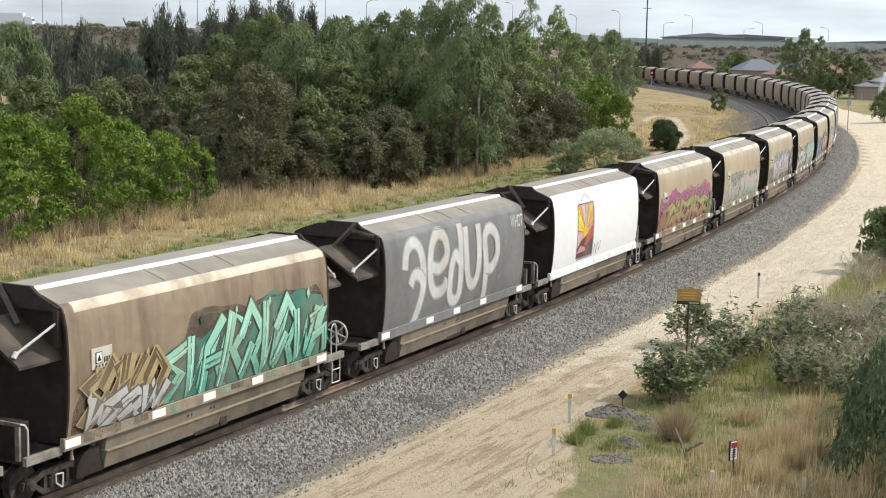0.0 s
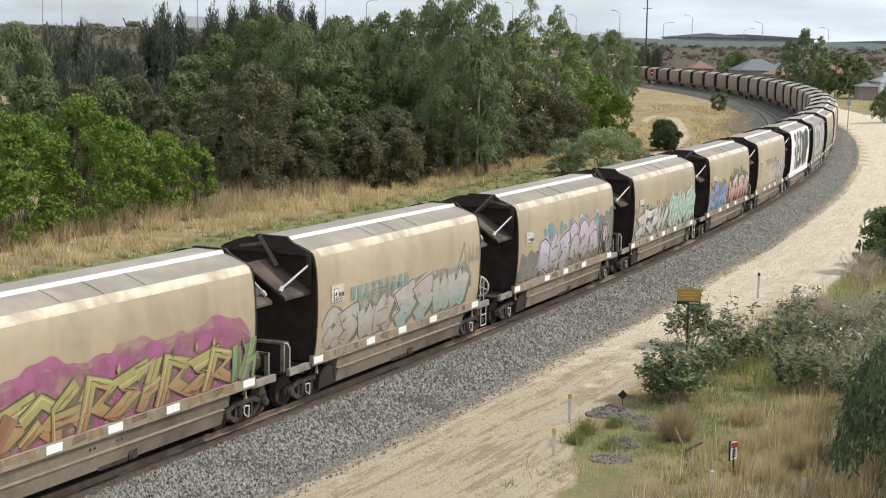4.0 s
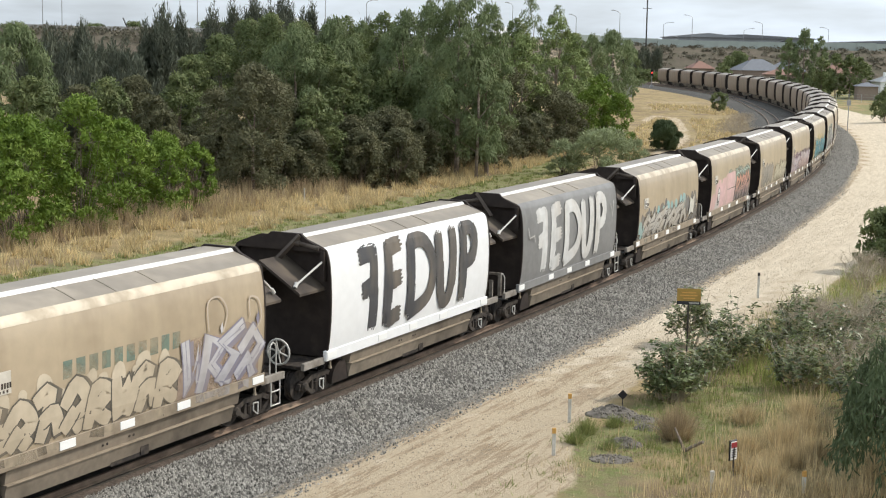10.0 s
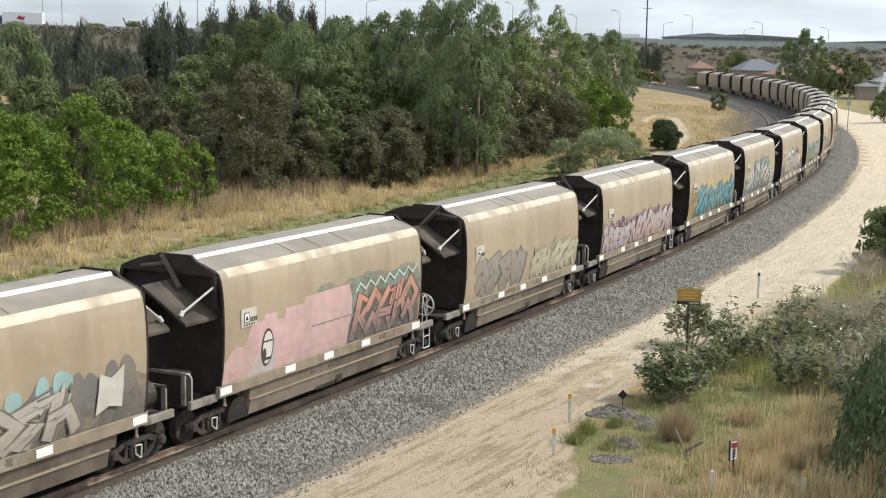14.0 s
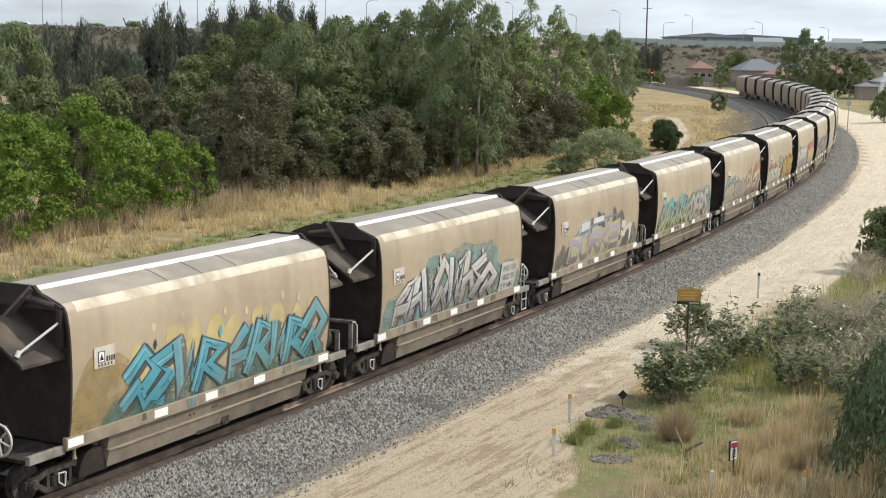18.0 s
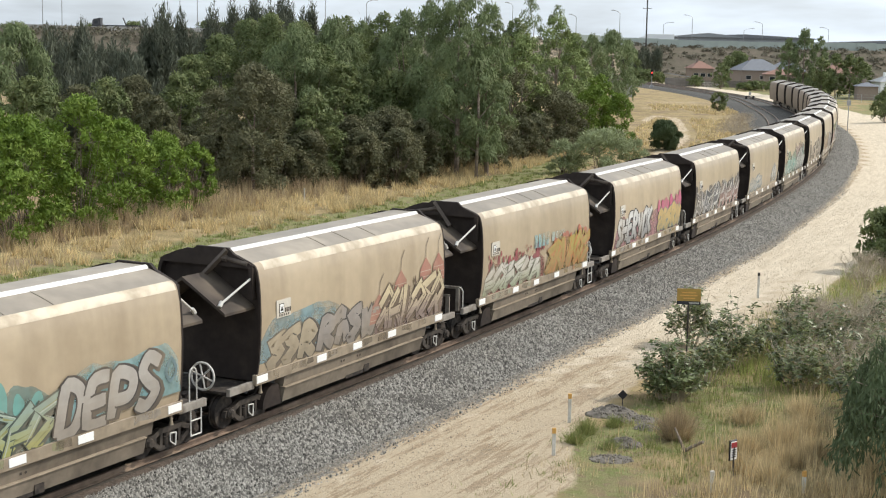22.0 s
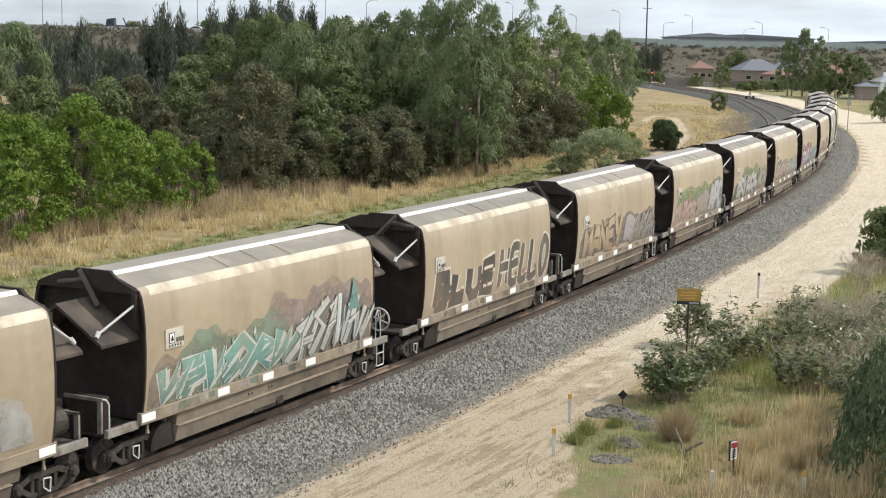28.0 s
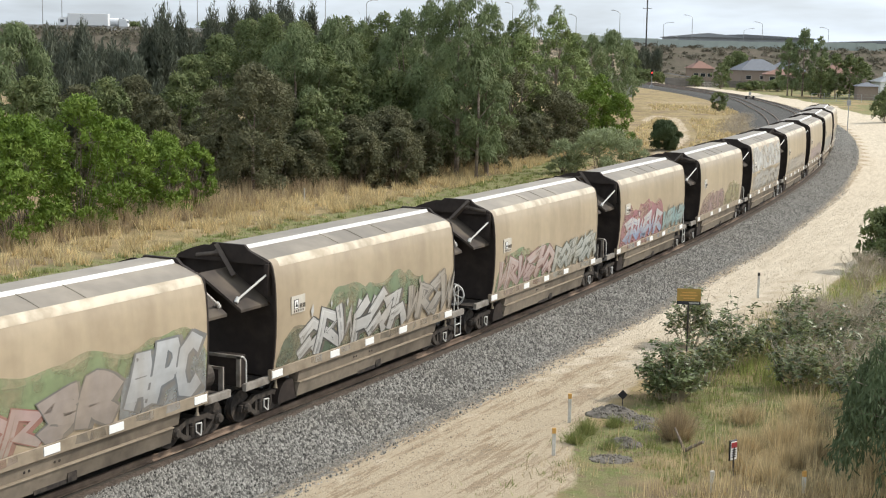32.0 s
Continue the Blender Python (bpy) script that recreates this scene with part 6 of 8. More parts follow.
def truck(cab_m, load, label):
    """Built facing -x, nose at x = 0."""
    t = thing("truck", label, "truck", "motorway traffic")
    bm = B()
    prism(bm, [(0, 0.5), (0, 1.6), (0.35, 2.9), (2.2, 3.2), (2.2, 0.5)], "y", -1.2, 1.2)
    cb = part("cab", bm, cab_m, t)
    bm = B()
    box(bm, 0.1, 0.32, -1.1, 1.1, 1.75, 2.6)
    box(bm, 0.6, 1.5, -1.23, -1.2, 1.75, 2.5)
    part("window", bm, M_GLASS, cb)
    bm = B()
    box(bm, 1.8, 12.6, -0.5, 0.5, 0.8, 1.05)
    part("chassis", bm, M_TRUCKD, t)
    if load == "box":
        bm = B()
        box(bm, 2.5, 12.8, -1.25, 1.25, 1.05, 4.1, 0.05)
        tr = part("trailer", bm, M_TRUCKW, t)
        if cab_m is M_TRUCKB:
            bm = B()
            prism(bm, [(6.2, 2.4), (7.0, 3.3), (7.6, 2.9), (8.6, 3.1), (8.1, 2.5), (8.4, 2.0), (7.2, 2.2)], "y", -1.28, -1.255)
            part("red_mark", bm, M_RED, tr)
    elif load == "tank":
        bm = B()
        tube(bm, (2.6, 0, 2.2), (7.0, 0, 2.2), 1.1, seg=16)
        tube(bm, (7.6, 0, 2.2), (12.4, 0, 2.2), 1.1, seg=16)
        part("tank", bm, M_TRUCKW, t)
    else:
        bm = B()
        box(bm, 2.5, 12.6, -1.25, 1.25, 1.05, 1.4)
        part("flatbed", bm, M_TRUCKD, t)
    for x in (1.0, 3.2, 4.3, 10.0, 11.2):
        for y in (-1.05, 1.05):
            bm = B()
            tube(bm, (x, y - 0.15, 0.5), (x, y + 0.15, 0.5), 0.5, seg=14)
            part("wheel", bm, M_TYRE, t)
    return t


def car(paint, label):
    t = thing("car", label, "car", "motorway traffic")
    bm = B()
    prism(bm, [(0, 0.35), (0.02, 0.75), (1.1, 0.95), (1.9, 1.42), (3.4, 1.45), (4.3, 1.0), (4.5, 0.9), (4.5, 0.35)], "y", -0.85, 0.85)
    bo = part("body", bm, paint, t)
    bm = B()
    prism(bm, [(1.35, 0.98), (1.98, 1.36), (3.3, 1.38), (3.9, 1.0)], "y", -0.865, 0.865)
    part("window", bm, M_GLASS, bo)
    for x in (0.85, 3.6):
        for y in (-0.8, 0.8):
            bm = B()
            tube(bm, (x, y - 0.1, 0.32), (x, y + 0.1, 0.32), 0.32, seg=14)
            part("wheel", bm, M_TYRE, t)
    return t


# each vehicle: place along x at a time, speed along x, lane offset
traffic = [
    (truck(M_TRUCKB, "box", "truck with a blue cab and white box trailer"), 13.0, -99.5, -16.8, -3.0),
    (truck(M_TRUCKD, "flat", "dark flatbed truck on the motorway"), 22.0, -90.8, -17.5, -3.0),
    (truck(M_TRUCKD, "flat", "dark truck with an empty flatbed"), 28.0, -87.3, -17.8, -3.0),
    (truck(M_TRUCKW, "box", "white semi-trailer truck on the motorway"), 32.0, -99.5, -16.8, -3.0),
    (truck(M_TRUCKW, "tank", "white tanker truck on the far carriageway"), 30.0, -112.0, 14.0, 8.0),
    (car(M_TRUCKW, "white car on the motorway"), 17.0, -90.5, -20.0, -5.0),
    (car(M_TRUCKW, "white car on the near carriageway"), 19.0, -90.0, -19.0, -5.0),
    (car(M_TRUCKW, "white car beside the barrier"), 28.9, -81.0, -16.0, -5.0),
    (car(M_TRUCKW, "white car on the far carriageway"), 0.5, -97.0, 16.0, 8.0),
    (truck(M_TRUCKW, "box", "white truck passing behind the noise wall"), 17.0, 112.0, 13.0, 8.0),
]


def vehicle_pose(t0, x0, vx, lane, t):
    x = x0 + vx * (t - t0)
    y = float(freeway_y(np.array([x]))[0])
    y2 = float(freeway_y(np.array([x + 1.0]))[0])
    z = float(ground_height(np.array([x]), np.array([y]), np.array([-60.0]))[0]) + 0.06
    turn = math.atan2(y2 - y, 1.0) + (0.0 if vx < 0 else math.pi)
    return Matrix.Translation((x, y + lane, z)) @ Matrix.Rotation(turn, 4, "Z")


# ---- paint on the wagon sides ----
PAINT = {}
DUST = (0.33, 0.262, 0.182)


def paint(c, rough=0.55, thin=False):
    """Old spray paint under dust; thin paint lets the panel show through in a mottled way."""
    key = (*(round(v, 3) for v in c), thin)
    if key not in PAINT:
        dusty = tuple(0.55 * v + 0.45 * d for v, d in zip(c, DUST))
        m = material("spray_paint", c, rough, grain=0.12, grain_scale=3.0, stain=dusty, stain_scale=1.3, stain_at=(0.40, 0.74), streak=(0.8, 1, 0.25))
        if thin:
            t = m.node_tree
            N, K = t.nodes, t.links
            co = N.new("ShaderNodeTexCoord")
            no = N.new("ShaderNodeTexNoise")
            no.inputs["Scale"].default_value, no.inputs["Detail"].default_value = 1.6, 5.0
            K.new(co.outputs["Object"], no.inputs["Vector"])
            mr = N.new("ShaderNodeMapRange")
            mr.inputs["From Min"].default_value, mr.inputs["From Max"].default_value = 0.32, 0.62
            mr.inputs["To Min"].default_value, mr.inputs["To Max"].default_value = 0.85, 0.25
            K.new(no.outputs[0], mr.inputs[0])
            tr = N.new("ShaderNodeBsdfTransparent")
            mx = N.new("ShaderNodeMixShader")
            K.new(mr.outputs[0], mx.inputs[0])
            K.new(N["Principled BSDF"].outputs[0], mx.inputs[1])
            K.new(tr.outputs[0], mx.inputs[2])
            K.new(mx.outputs[0], N["Material Output"].inputs[0])
        PAINT[key] = m
    return PAINT[key]


class Mural:
    """Layers of paint on one side panel; shapes are drawn in (x, z) and bent to the panel."""

    def __init__(self):
        self.layers, self.lift, self.spans = [], 0.004, []

    def begin(self, name):
        """Starts a new layer of paint, a part of its own."""
        self.bm, self.mats = B(), []
        self.layers.append((name, self.bm, self.mats))

    def fill(self, pts, c, thin=False, rise=0.0003):
        """One flat shape. c is a colour, or rows of (height, colour) for paint that fades from band to band."""
        if not self.layers:
            self.begin("painted_picture")
        bands = c if isinstance(c, list) else [(0.0, c)]
        slots = []
        for _, col in bands:
            m = paint(col, thin=thin)
            if m not in self.mats:
                self.mats.append(m)
            slots.append(self.mats.index(m))
        bm = B()
        vs = [bm.verts.new((min(max(x, -5.43), 5.43), 0, min(max(z, 1.35), 4.22))) for x, z in pts]
        try:
            bm.faces.new(vs)
        except ValueError:
            bm.free()
            return
        zs = [z for _, z in pts]
        for z in [1.65, 1.95, 2.25, 2.55, 2.85, 3.15, 3.45, 3.75, 4.05] + [h for h, _ in bands[1:]]:
            if min(zs) < z < max(zs):
                bmesh.ops.bisect_plane(bm, geom=bm.verts[:] + bm.edges[:] + bm.faces[:], plane_co=(0, 0, z), plane_no=(0, 0, 1))
        bmesh.ops.triangulate(bm, faces=bm.faces[:])
        self.lift += rise
        mp = {v: self.bm.verts.new((v.co.x, -(side_w(v.co.z) + self.lift), v.co.z)) for v in bm.verts}
        for f in bm.faces:
            zc = sum(v.co.z for v in f.verts) / len(f.verts)
            q = self.bm.faces.new([mp[v] for v in f.verts])
            q.material_index = slots[max(i for i, (h, _) in enumerate(bands) if i == 0 or zc >= h)]
            q.normal_update()
            if q.normal.y > 0:
                q.normal_flip()
        bm.free()

    def stroke(self, pts, w, c, taper=1.0, flare=1.0, shift=0.0):
        """A brush stroke along points, cut square, its ends widened by flare."""
        n = len(pts)
        left, right = [], []
        for i, (x, z) in enumerate(pts):
            xa, za = pts[max(i - 1, 0)]
            xb, zb = pts[min(i + 1, n - 1)]
            dx, dz = xb - xa, zb - za
            d = math.hypot(dx, dz) or 1
            k = w / 2 * (1 + (taper - 1) * i / max(n - 1, 1)) * (flare if i in (0, n - 1) else 1.0)
            if 0 < i < n - 1:
                ax, az, bx, bz = x - xa, z - za, xb - x, zb - z
                turn = abs(math.atan2(ax * bz - az * bx, ax * bx + az * bz))
                k *= min(1.0 / max(math.cos(turn / 2), 0.35), 1.7)
            left.append((x - dz / d * (k + shift), z + dx / d * (k + shift)))
            right.append((x + dz / d * (k - shift), z - dx / d * (k - shift)))
        for i in range(n - 1):
            self.fill([left[i], left[i + 1], right[i + 1], right[i]], c, rise=0.0003 if i == 0 else 0.00002)

    def sill(self):
        """Where a piece runs down over the sill: broken patches of its colours."""
        self.begin("sill_paint")
        r = random.Random(len(self.spans))
        for x0, x1, c, line_c, seed in self.spans:
            x = x0
            while x < min(x1, 5.1):
                d = r.uniform(0.15, 0.6)
                if r.random() < 0.72 and not any(abs(x + d / 2 - q) < 0.3 + d / 2 for q in (-5.26, -2.2, -0.15, 2.0, 5.22)):
                    m = paint(blend(c if r.random() < 0.7 else line_c, DUST, 0.35), thin=True)
                    if m not in self.mats:
                        self.mats.append(m)
                    q = self.bm.faces.new([self.bm.verts.new((xx, -1.3645, zz)) for xx, zz in ((x, 1.07 + r.uniform(0, 0.12)), (x + d, 1.07 + r.uniform(0, 0.12)), (x + d * r.uniform(0.8, 1.1), 1.325), (x + d * r.uniform(-0.1, 0.2), 1.325))])
                    q.material_index = self.mats.index(m)
                x += d

    def done(self, wagon, label):
        if self.spans:
            self.sill()
        for name, bm, mats in self.layers:
            me = bpy.data.meshes.new(name)
            bm.to_mesh(me)
            bm.free()
            for m in mats:
                me.materials.append(m)
            if len(me.polygons):
                tagged(part(name, me, None, wagon, label if name not in ("paint_haze", "sill_paint") else ""), kind="stuff" if name in ("painted_piece", "painted_word", "painted_mark", "paint_puff", "sill_paint") else "")


def smooth_line(pts, n=6):
    """A curve through points."""
    out = []
    p = [pts[0], *pts, pts[-1]]
    for i in range(1, len(p) - 2):
        for k in range(n):
            t = k / n
            q = []
            for a in (0, 1):
                p0, p1, p2, p3 = (p[i + j][a] for j in (-1, 0, 1, 2))
                q.append(0.5 * (2 * p1 + (p2 - p0) * t + (2 * p0 - 5 * p1 + 4 * p2 - p3) * t * t + (3 * p1 - p0 - 3 * p2 + p3) * t ** 3))
            out.append(tuple(q))
    return out + [pts[-1]]


def haze(mu, x0, x1, z0, z1, c, seed, spike=0.15, step=0.28):
    """A sprayed cloud behind the letters: a thin lumpy coat with an uneven upper edge."""
    mu.begin("paint_haze")
    r = random.Random(seed)
    for k, grow in ((0, 0.10), (1, -0.06)):
        top = []
        x = x0
        while x < x1:
            e = max(0.0, min(1.0, (x - x0) / 0.7, (x1 - x) / 0.7))
            top.append((x, z0 + (z1 - z0) * (0.45 + 0.55 * math.sqrt(e)) + grow + 0.8 * spike * (math.sin(x * 2.1 + seed) * 0.6 + r.uniform(-0.55, 0.55))))
            x += step * r.uniform(0.8, 1.5)
        top = smooth_line(top, 3) if len(top) > 2 else top
        mu.fill([(x0, z0), *top, (x1, z0)], c, thin=True)


def puffs(mu, x0, x1, z, c, seed, n=9, size=0.3):
    mu.begin("paint_puff")
    r = random.Random(seed)
    for i in range(n):
        cx, s = x0 + (x1 - x0) * (i + r.random() * 0.6) / n, size * r.uniform(0.55, 1.15)
        cz = z + r.uniform(-0.22, 0.16)
        w1, w2 = r.uniform(0, 6), r.uniform(0.05, 0.16)
        low = r.uniform(1.0, 1.9)
        pts = []
        for a in np.linspace(0, 6.283, 19)[:-1]:
            q = 1 + w2 * math.sin(3 * a + w1)
            pts.append((cx + s * 0.8 * q * math.cos(a), cz + s * q * math.sin(a) * (low if math.sin(a) < 0 else 1.0)))
        mu.fill(pts, c)


GLYPH = {  # centre lines of capitals in a unit box
    "A": [[(0, 0), (0.42, 1), (0.6, 1), (1, 0)], [(0.2, 0.36), (0.82, 0.36)]], "B": [[(0, 0), (0, 1), (0.75, 0.92), (0.8, 0.68), (0.3, 0.53), (0.95, 0.38), (0.85, 0.06), (0, 0)]],
    "C": [[(1, 0.86), (0.6, 1), (0.12, 0.8), (0, 0.4), (0.22, 0.06), (0.62, 0), (1, 0.2)]], "D": [[(0, 0), (0.06, 1), (0.7, 0.92), (1, 0.5), (0.72, 0.08), (0, 0)]],
    "E": [[(1, 1), (0.1, 0.94), (0.0, 0.06), (1, 0)], [(0.05, 0.5), (0.85, 0.53)]], "H": [[(0, 0), (0.06, 1)], [(0.94, 0), (1, 1)], [(0, 0.5), (1, 0.53)]],
    "K": [[(0, 0), (0.06, 1)], [(1, 1), (0.12, 0.5), (1, 0)]], "L": [[(0.06, 1), (0, 0.04), (1, 0.08)]], "M": [[(0, 0), (0.12, 1), (0.5, 0.35), (0.88, 1), (1, 0)]],
    "N": [[(0, 0), (0.06, 1), (0.94, 0), (1, 1)]], "O": [[(0.5, 1), (0.1, 0.8), (0, 0.4), (0.3, 0.02), (0.7, 0.02), (1, 0.45), (0.85, 0.85), (0.5, 1), (0.3, 0.95)]],
    "P": [[(0, 0), (0.05, 1), (0.8, 0.95), (0.95, 0.7), (0.75, 0.46), (0.1, 0.42)]], "R": [[(0, 0), (0.05, 1), (0.8, 0.95), (0.92, 0.7), (0.2, 0.45), (1, 0)]],
    "S": [[(1, 0.88), (0.4, 1), (0.04, 0.75), (0.5, 0.53), (0.96, 0.3), (0.6, 0), (0, 0.1)]], "T": [[(0, 1), (1, 0.96)], [(0.5, 0.98), (0.46, 0)]],
    "U": [[(0.04, 1), (0, 0.3), (0.3, 0), (0.75, 0.04), (0.96, 0.35), (1, 1)]], "W": [[(0, 1), (0.2, 0), (0.5, 0.65), (0.78, 0), (1, 1)]],
    "Y": [[(0, 1), (0.3, 0.5), (0.72, 0.5)], [(1, 1), (0.72, 0.5), (0.42, 0)]], "I": [[(0.5, 1), (0.48, 0)]],
}
HOOKS = [  # bent bars and hooks, interlocked as decoration where no letter can be made out
    [[(-0.15, 0.85), (0.45, 1.05), (0.2, 0.05)], [(0.2, 0.45), (0.75, 0.6), (1.05, 0.1)]], [[(0, 0), (0.15, 0.95), (0.85, 0.75), (0.35, 0.45), (1.1, 0.05)]],
    [[(0.95, 1.0), (0.05, 0.75), (0.7, 0.5), (0.1, 0.08), (0.6, -0.02)]], [[(-0.1, 0.6), (0.4, 1.0), (0.95, 0.65), (0.55, 0.3), (0.9, 0.0)], [(0.0, 0.1), (0.45, 0.5)]],
    [[(0.1, 0.0), (0.0, 0.6), (0.55, 1.0)], [(0.95, 0.95), (0.6, 0.3), (1.0, 0.0)], [(0.0, 0.4), (0.75, 0.45)]], [[(0.0, 1.0), (0.3, 0.1), (0.6, 0.75), (0.75, 0.05), (1.1, 0.95)]],
]


def blend(a, b, k):
    return tuple(p * (1 - k) + q * k for p, q in zip(a, b))


def piece(mu, shapes, x0, x1, z0, z1, fill_c, line_c, seed, thick=0.30, edge=0.05, soft=False, lean=0.12, arch=0.0, low=None, halo=None, shine=None, rise=0.0, shadow=True, wide=1.12, veins=0):
    """A row of fat, overlapping, outlined forms, each along its centre lines, fading from fill_c above to low below."""
    mu.begin("painted_piece")
    r = random.Random(seed)
    n = len(shapes)
    lw = (x1 - x0) / n
    w = thick * lw
    low = low or blend(fill_c, line_c, 0.22)
    z0, z1 = min(z0, 1.37), z1 + 0.12
    forms = []
    for i, lines in enumerate(shapes):
        a = x0 + i * lw + r.uniform(-0.04, 0.04) * lw - (wide - 1) * lw * 0.5
        up = rise * (i + 0.5) / n
        zt = z1 + up + arch * (math.sin(math.pi * (i + 0.5) / n) - 0.5) + r.uniform(-0.12, 0.10)
        zb = z0 + up * 0.3 + r.uniform(-0.02, 0.05)
        le = lean * r.uniform(0.2, 1.8)
        k = (w * 0.5) / (lw * wide)
        out = []
        for ln in lines:
            pts = [(a + lw * wide * (k + (1 - 2 * k) * u) + le * (v - 0.3) + r.uniform(-0.025, 0.025), zb + w * 0.42 + (zt - zb - w * 0.84) * v + r.uniform(-0.03, 0.03)) for u, v in ln]
            out.append(smooth_line(pts, 4) if soft else pts)
        forms.append((out, zb, zt))
    flare = 0.9 if soft else 1.25
    dark = blend(line_c, DUST, 0.2)
    if halo:
        for out, _, _ in forms:
            for p in out:
                mu.stroke(p, w + 4.5 * edge, halo, flare=flare)
    if shadow:
        for out, zb, zt in forms:   # the mass behind, in the outline's colour
            for p in out:
                mu.stroke([(x + 0.10, z - 0.06) for x, z in p], w + 3.4 * edge, dark, flare=flare)
    for i, (out, zb, zt) in enumerate(forms):
        h = zt - zb
        bands = [(0.0, low), (zb + h * 0.22, blend(fill_c, low, 0.8)), (zb + h * 0.36, blend(fill_c, low, 0.55)), (zb + h * 0.50, blend(fill_c, low, 0.3)), (zb + h * 0.64, blend(fill_c, low, 0.1)), (zb + h * 0.8, fill_c)]
        for p in out:
            mu.stroke(p, w + 2 * edge, line_c, flare=flare)
            mu.stroke(p, w, bands, flare=flare * (0.98 if soft else 0.93))
        for _ in range(veins):   # facets drawn inside the forms
            p = out[r.randrange(len(out))]
            j = r.randrange(len(p) - 1)
            (xa, za), (xb, zb2) = p[j], p[j + 1]
            u = r.uniform(0.1, 0.5)
            c = (xa + (xb - xa) * u, za + (zb2 - za) * u)
            mu.stroke([(xa, za), c, (c[0] + r.uniform(-0.5, 0.5) * w, c[1] + r.uniform(-0.6, 0.2) * w)], 0.028, line_c, 0.5)
            mu.fill([(c[0], c[1]), (c[0] + w * r.uniform(0.1, 0.3), c[1] - w * 0.3), (xb, zb2), (c[0] - w * r.uniform(0.0, 0.2), c[1] - w * 0.1)], blend(low, line_c, 0.35))
        if shine:
            for p in out[:2]:
                m = max(2, int(len(p) * 0.6))
                mu.stroke(p[:m], 0.035, shine, 0.6, shift=w * 0.27)
    mu.spans.append((x0, x1, blend(fill_c, low, 0.6), line_c, seed))


def wild(mu, x0, x1, z0, z1, n, fill_c, line_c, seed, w=0.3, shine=None, lean=0.12, arch=0.0, inner=None, edge=0.036):
    """Interlocked angular hooks with outlines; no letters."""
    r = random.Random(seed)
    m = max(2, round(n * 0.95))
    order, last = [], -1
    for _ in range(m):
        k = r.randrange(len(HOOKS) - 1)
        last = k if k < last else k + 1
        order.append(HOOKS[last % len(HOOKS)])
    piece(mu, order, x0, x1, z0, z1, fill_c, line_c, seed, 0.30, edge, False, lean + 0.12, arch, inner, None, shine, wide=1.5, veins=3)
    for _ in range(m // 2):   # shards that fly off the row
        x, z = r.uniform(x0, x1), z1 + 0.1 + arch * 0.3 + r.uniform(-0.1, 0.05)
        d = r.uniform(0.08, 0.16)
        mu.fill([(x, z - d), (x + 0.6 * d, z), (x + 0.3 * d, z + 1.4 * d), (x - 0.5 * d, z + 0.2 * d)], r.choice([fill_c, line_c]))


def bubble(mu, x0, x1, z0, z1, n, fill_c, line_c, seed, shade=None, halo=None):
    """A row of swollen rounded forms."""
    r = random.Random(seed)
    piece(mu, [HOOKS[r.randrange(len(HOOKS))] for _ in range(n)], x0, x1, z0, z1, fill_c, line_c, seed, 0.44, 0.042, True, 0.08, 0.0, shade, halo, None, wide=1.3)


def faded_mark(mu, x0, x1, z, h, c):
    """What is left of an old company mark: plain worn bars."""
    mu.begin("painted_mark")
    n = max(2, round((x1 - x0) / 0.42))
    for i in range(n):
        x = x0 + (x1 - x0) * i / n
        mu.fill([(x, z), (x + 0.30, z), (x + 0.32, z + h), (x + 0.02, z + h)], c, thin=True)


def word(mu, text, x0, x1, z0, z1, fill_c, line_c, seed, **kw):
    """A readable word in fat outlined capitals."""
    piece(mu, [GLYPH[ch] for ch in text], x0, x1, z0, z1, fill_c, line_c, seed, **kw)


def lettering(mu, text, x0, x1, z0, z1, c, outline=None, rise=0.0, bold=0.012, edge=0.045, tint=None):
    """Readable words in the built-in face, squeezed into a box on the panel."""
    mu.begin("painted_word")
    cu = bpy.data.curves.new("words", "FONT")
    cu.body, cu.resolution_u = text, 3
    for grow, col in (((bold + edge, outline),) if outline else ()) + ((bold, c),) + (((bold - edge * 0.6, tint),) if tint else ()):
        cu.offset = grow
        tmp = bpy.data.objects.new("words", cu)
        me = bpy.data.meshes.new_from_object(tmp)
        bpy.data.objects.remove(tmp)
        co = np.array([v.co[:] for v in me.vertices])
        lo, hi = co.min(0), co.max(0)
        k = (x1 - x0) / (hi[0] - lo[0]), (z1 - z0) / (hi[1] - lo[1])
        for p in me.polygons:
            pts = [(x0 + (co[i][0] - lo[0]) * k[0], z0 + (co[i][1] - lo[1]) * k[1] + rise * (co[i][0] - lo[0]) / (hi[0] - lo[0])) for i in p.vertices]
            mu.fill(pts, col, rise=0.0)
        mu.lift += 0.001
        bpy.data.meshes.remove(me)
    bpy.data.curves.remove(cu)


def coat(n, mat):
    """Gives a wagon's painted side its own colour."""
    for o in wagons[n].children:
        if o.name.startswith("side_panel"):
            o.data = o.data.copy()
            o.data.materials[0] = mat


def coat_parts(n, names, mat):
    for o in wagons[n].children:
        if any(o.name.startswith(k) for k in names):
            o.data = o.data.copy()
            o.data.materials[0] = mat


def relabel(n, text):
    wagons[n]["label"] = text


def bare(n):
    """Overpainted wagons have lost their data panel."""
    for o in list(wagons[n].children):
        if o.name.startswith("data_panel"):
            for c in list(o.children):
                bpy.data.objects.remove(c)
            bpy.data.objects.remove(o)


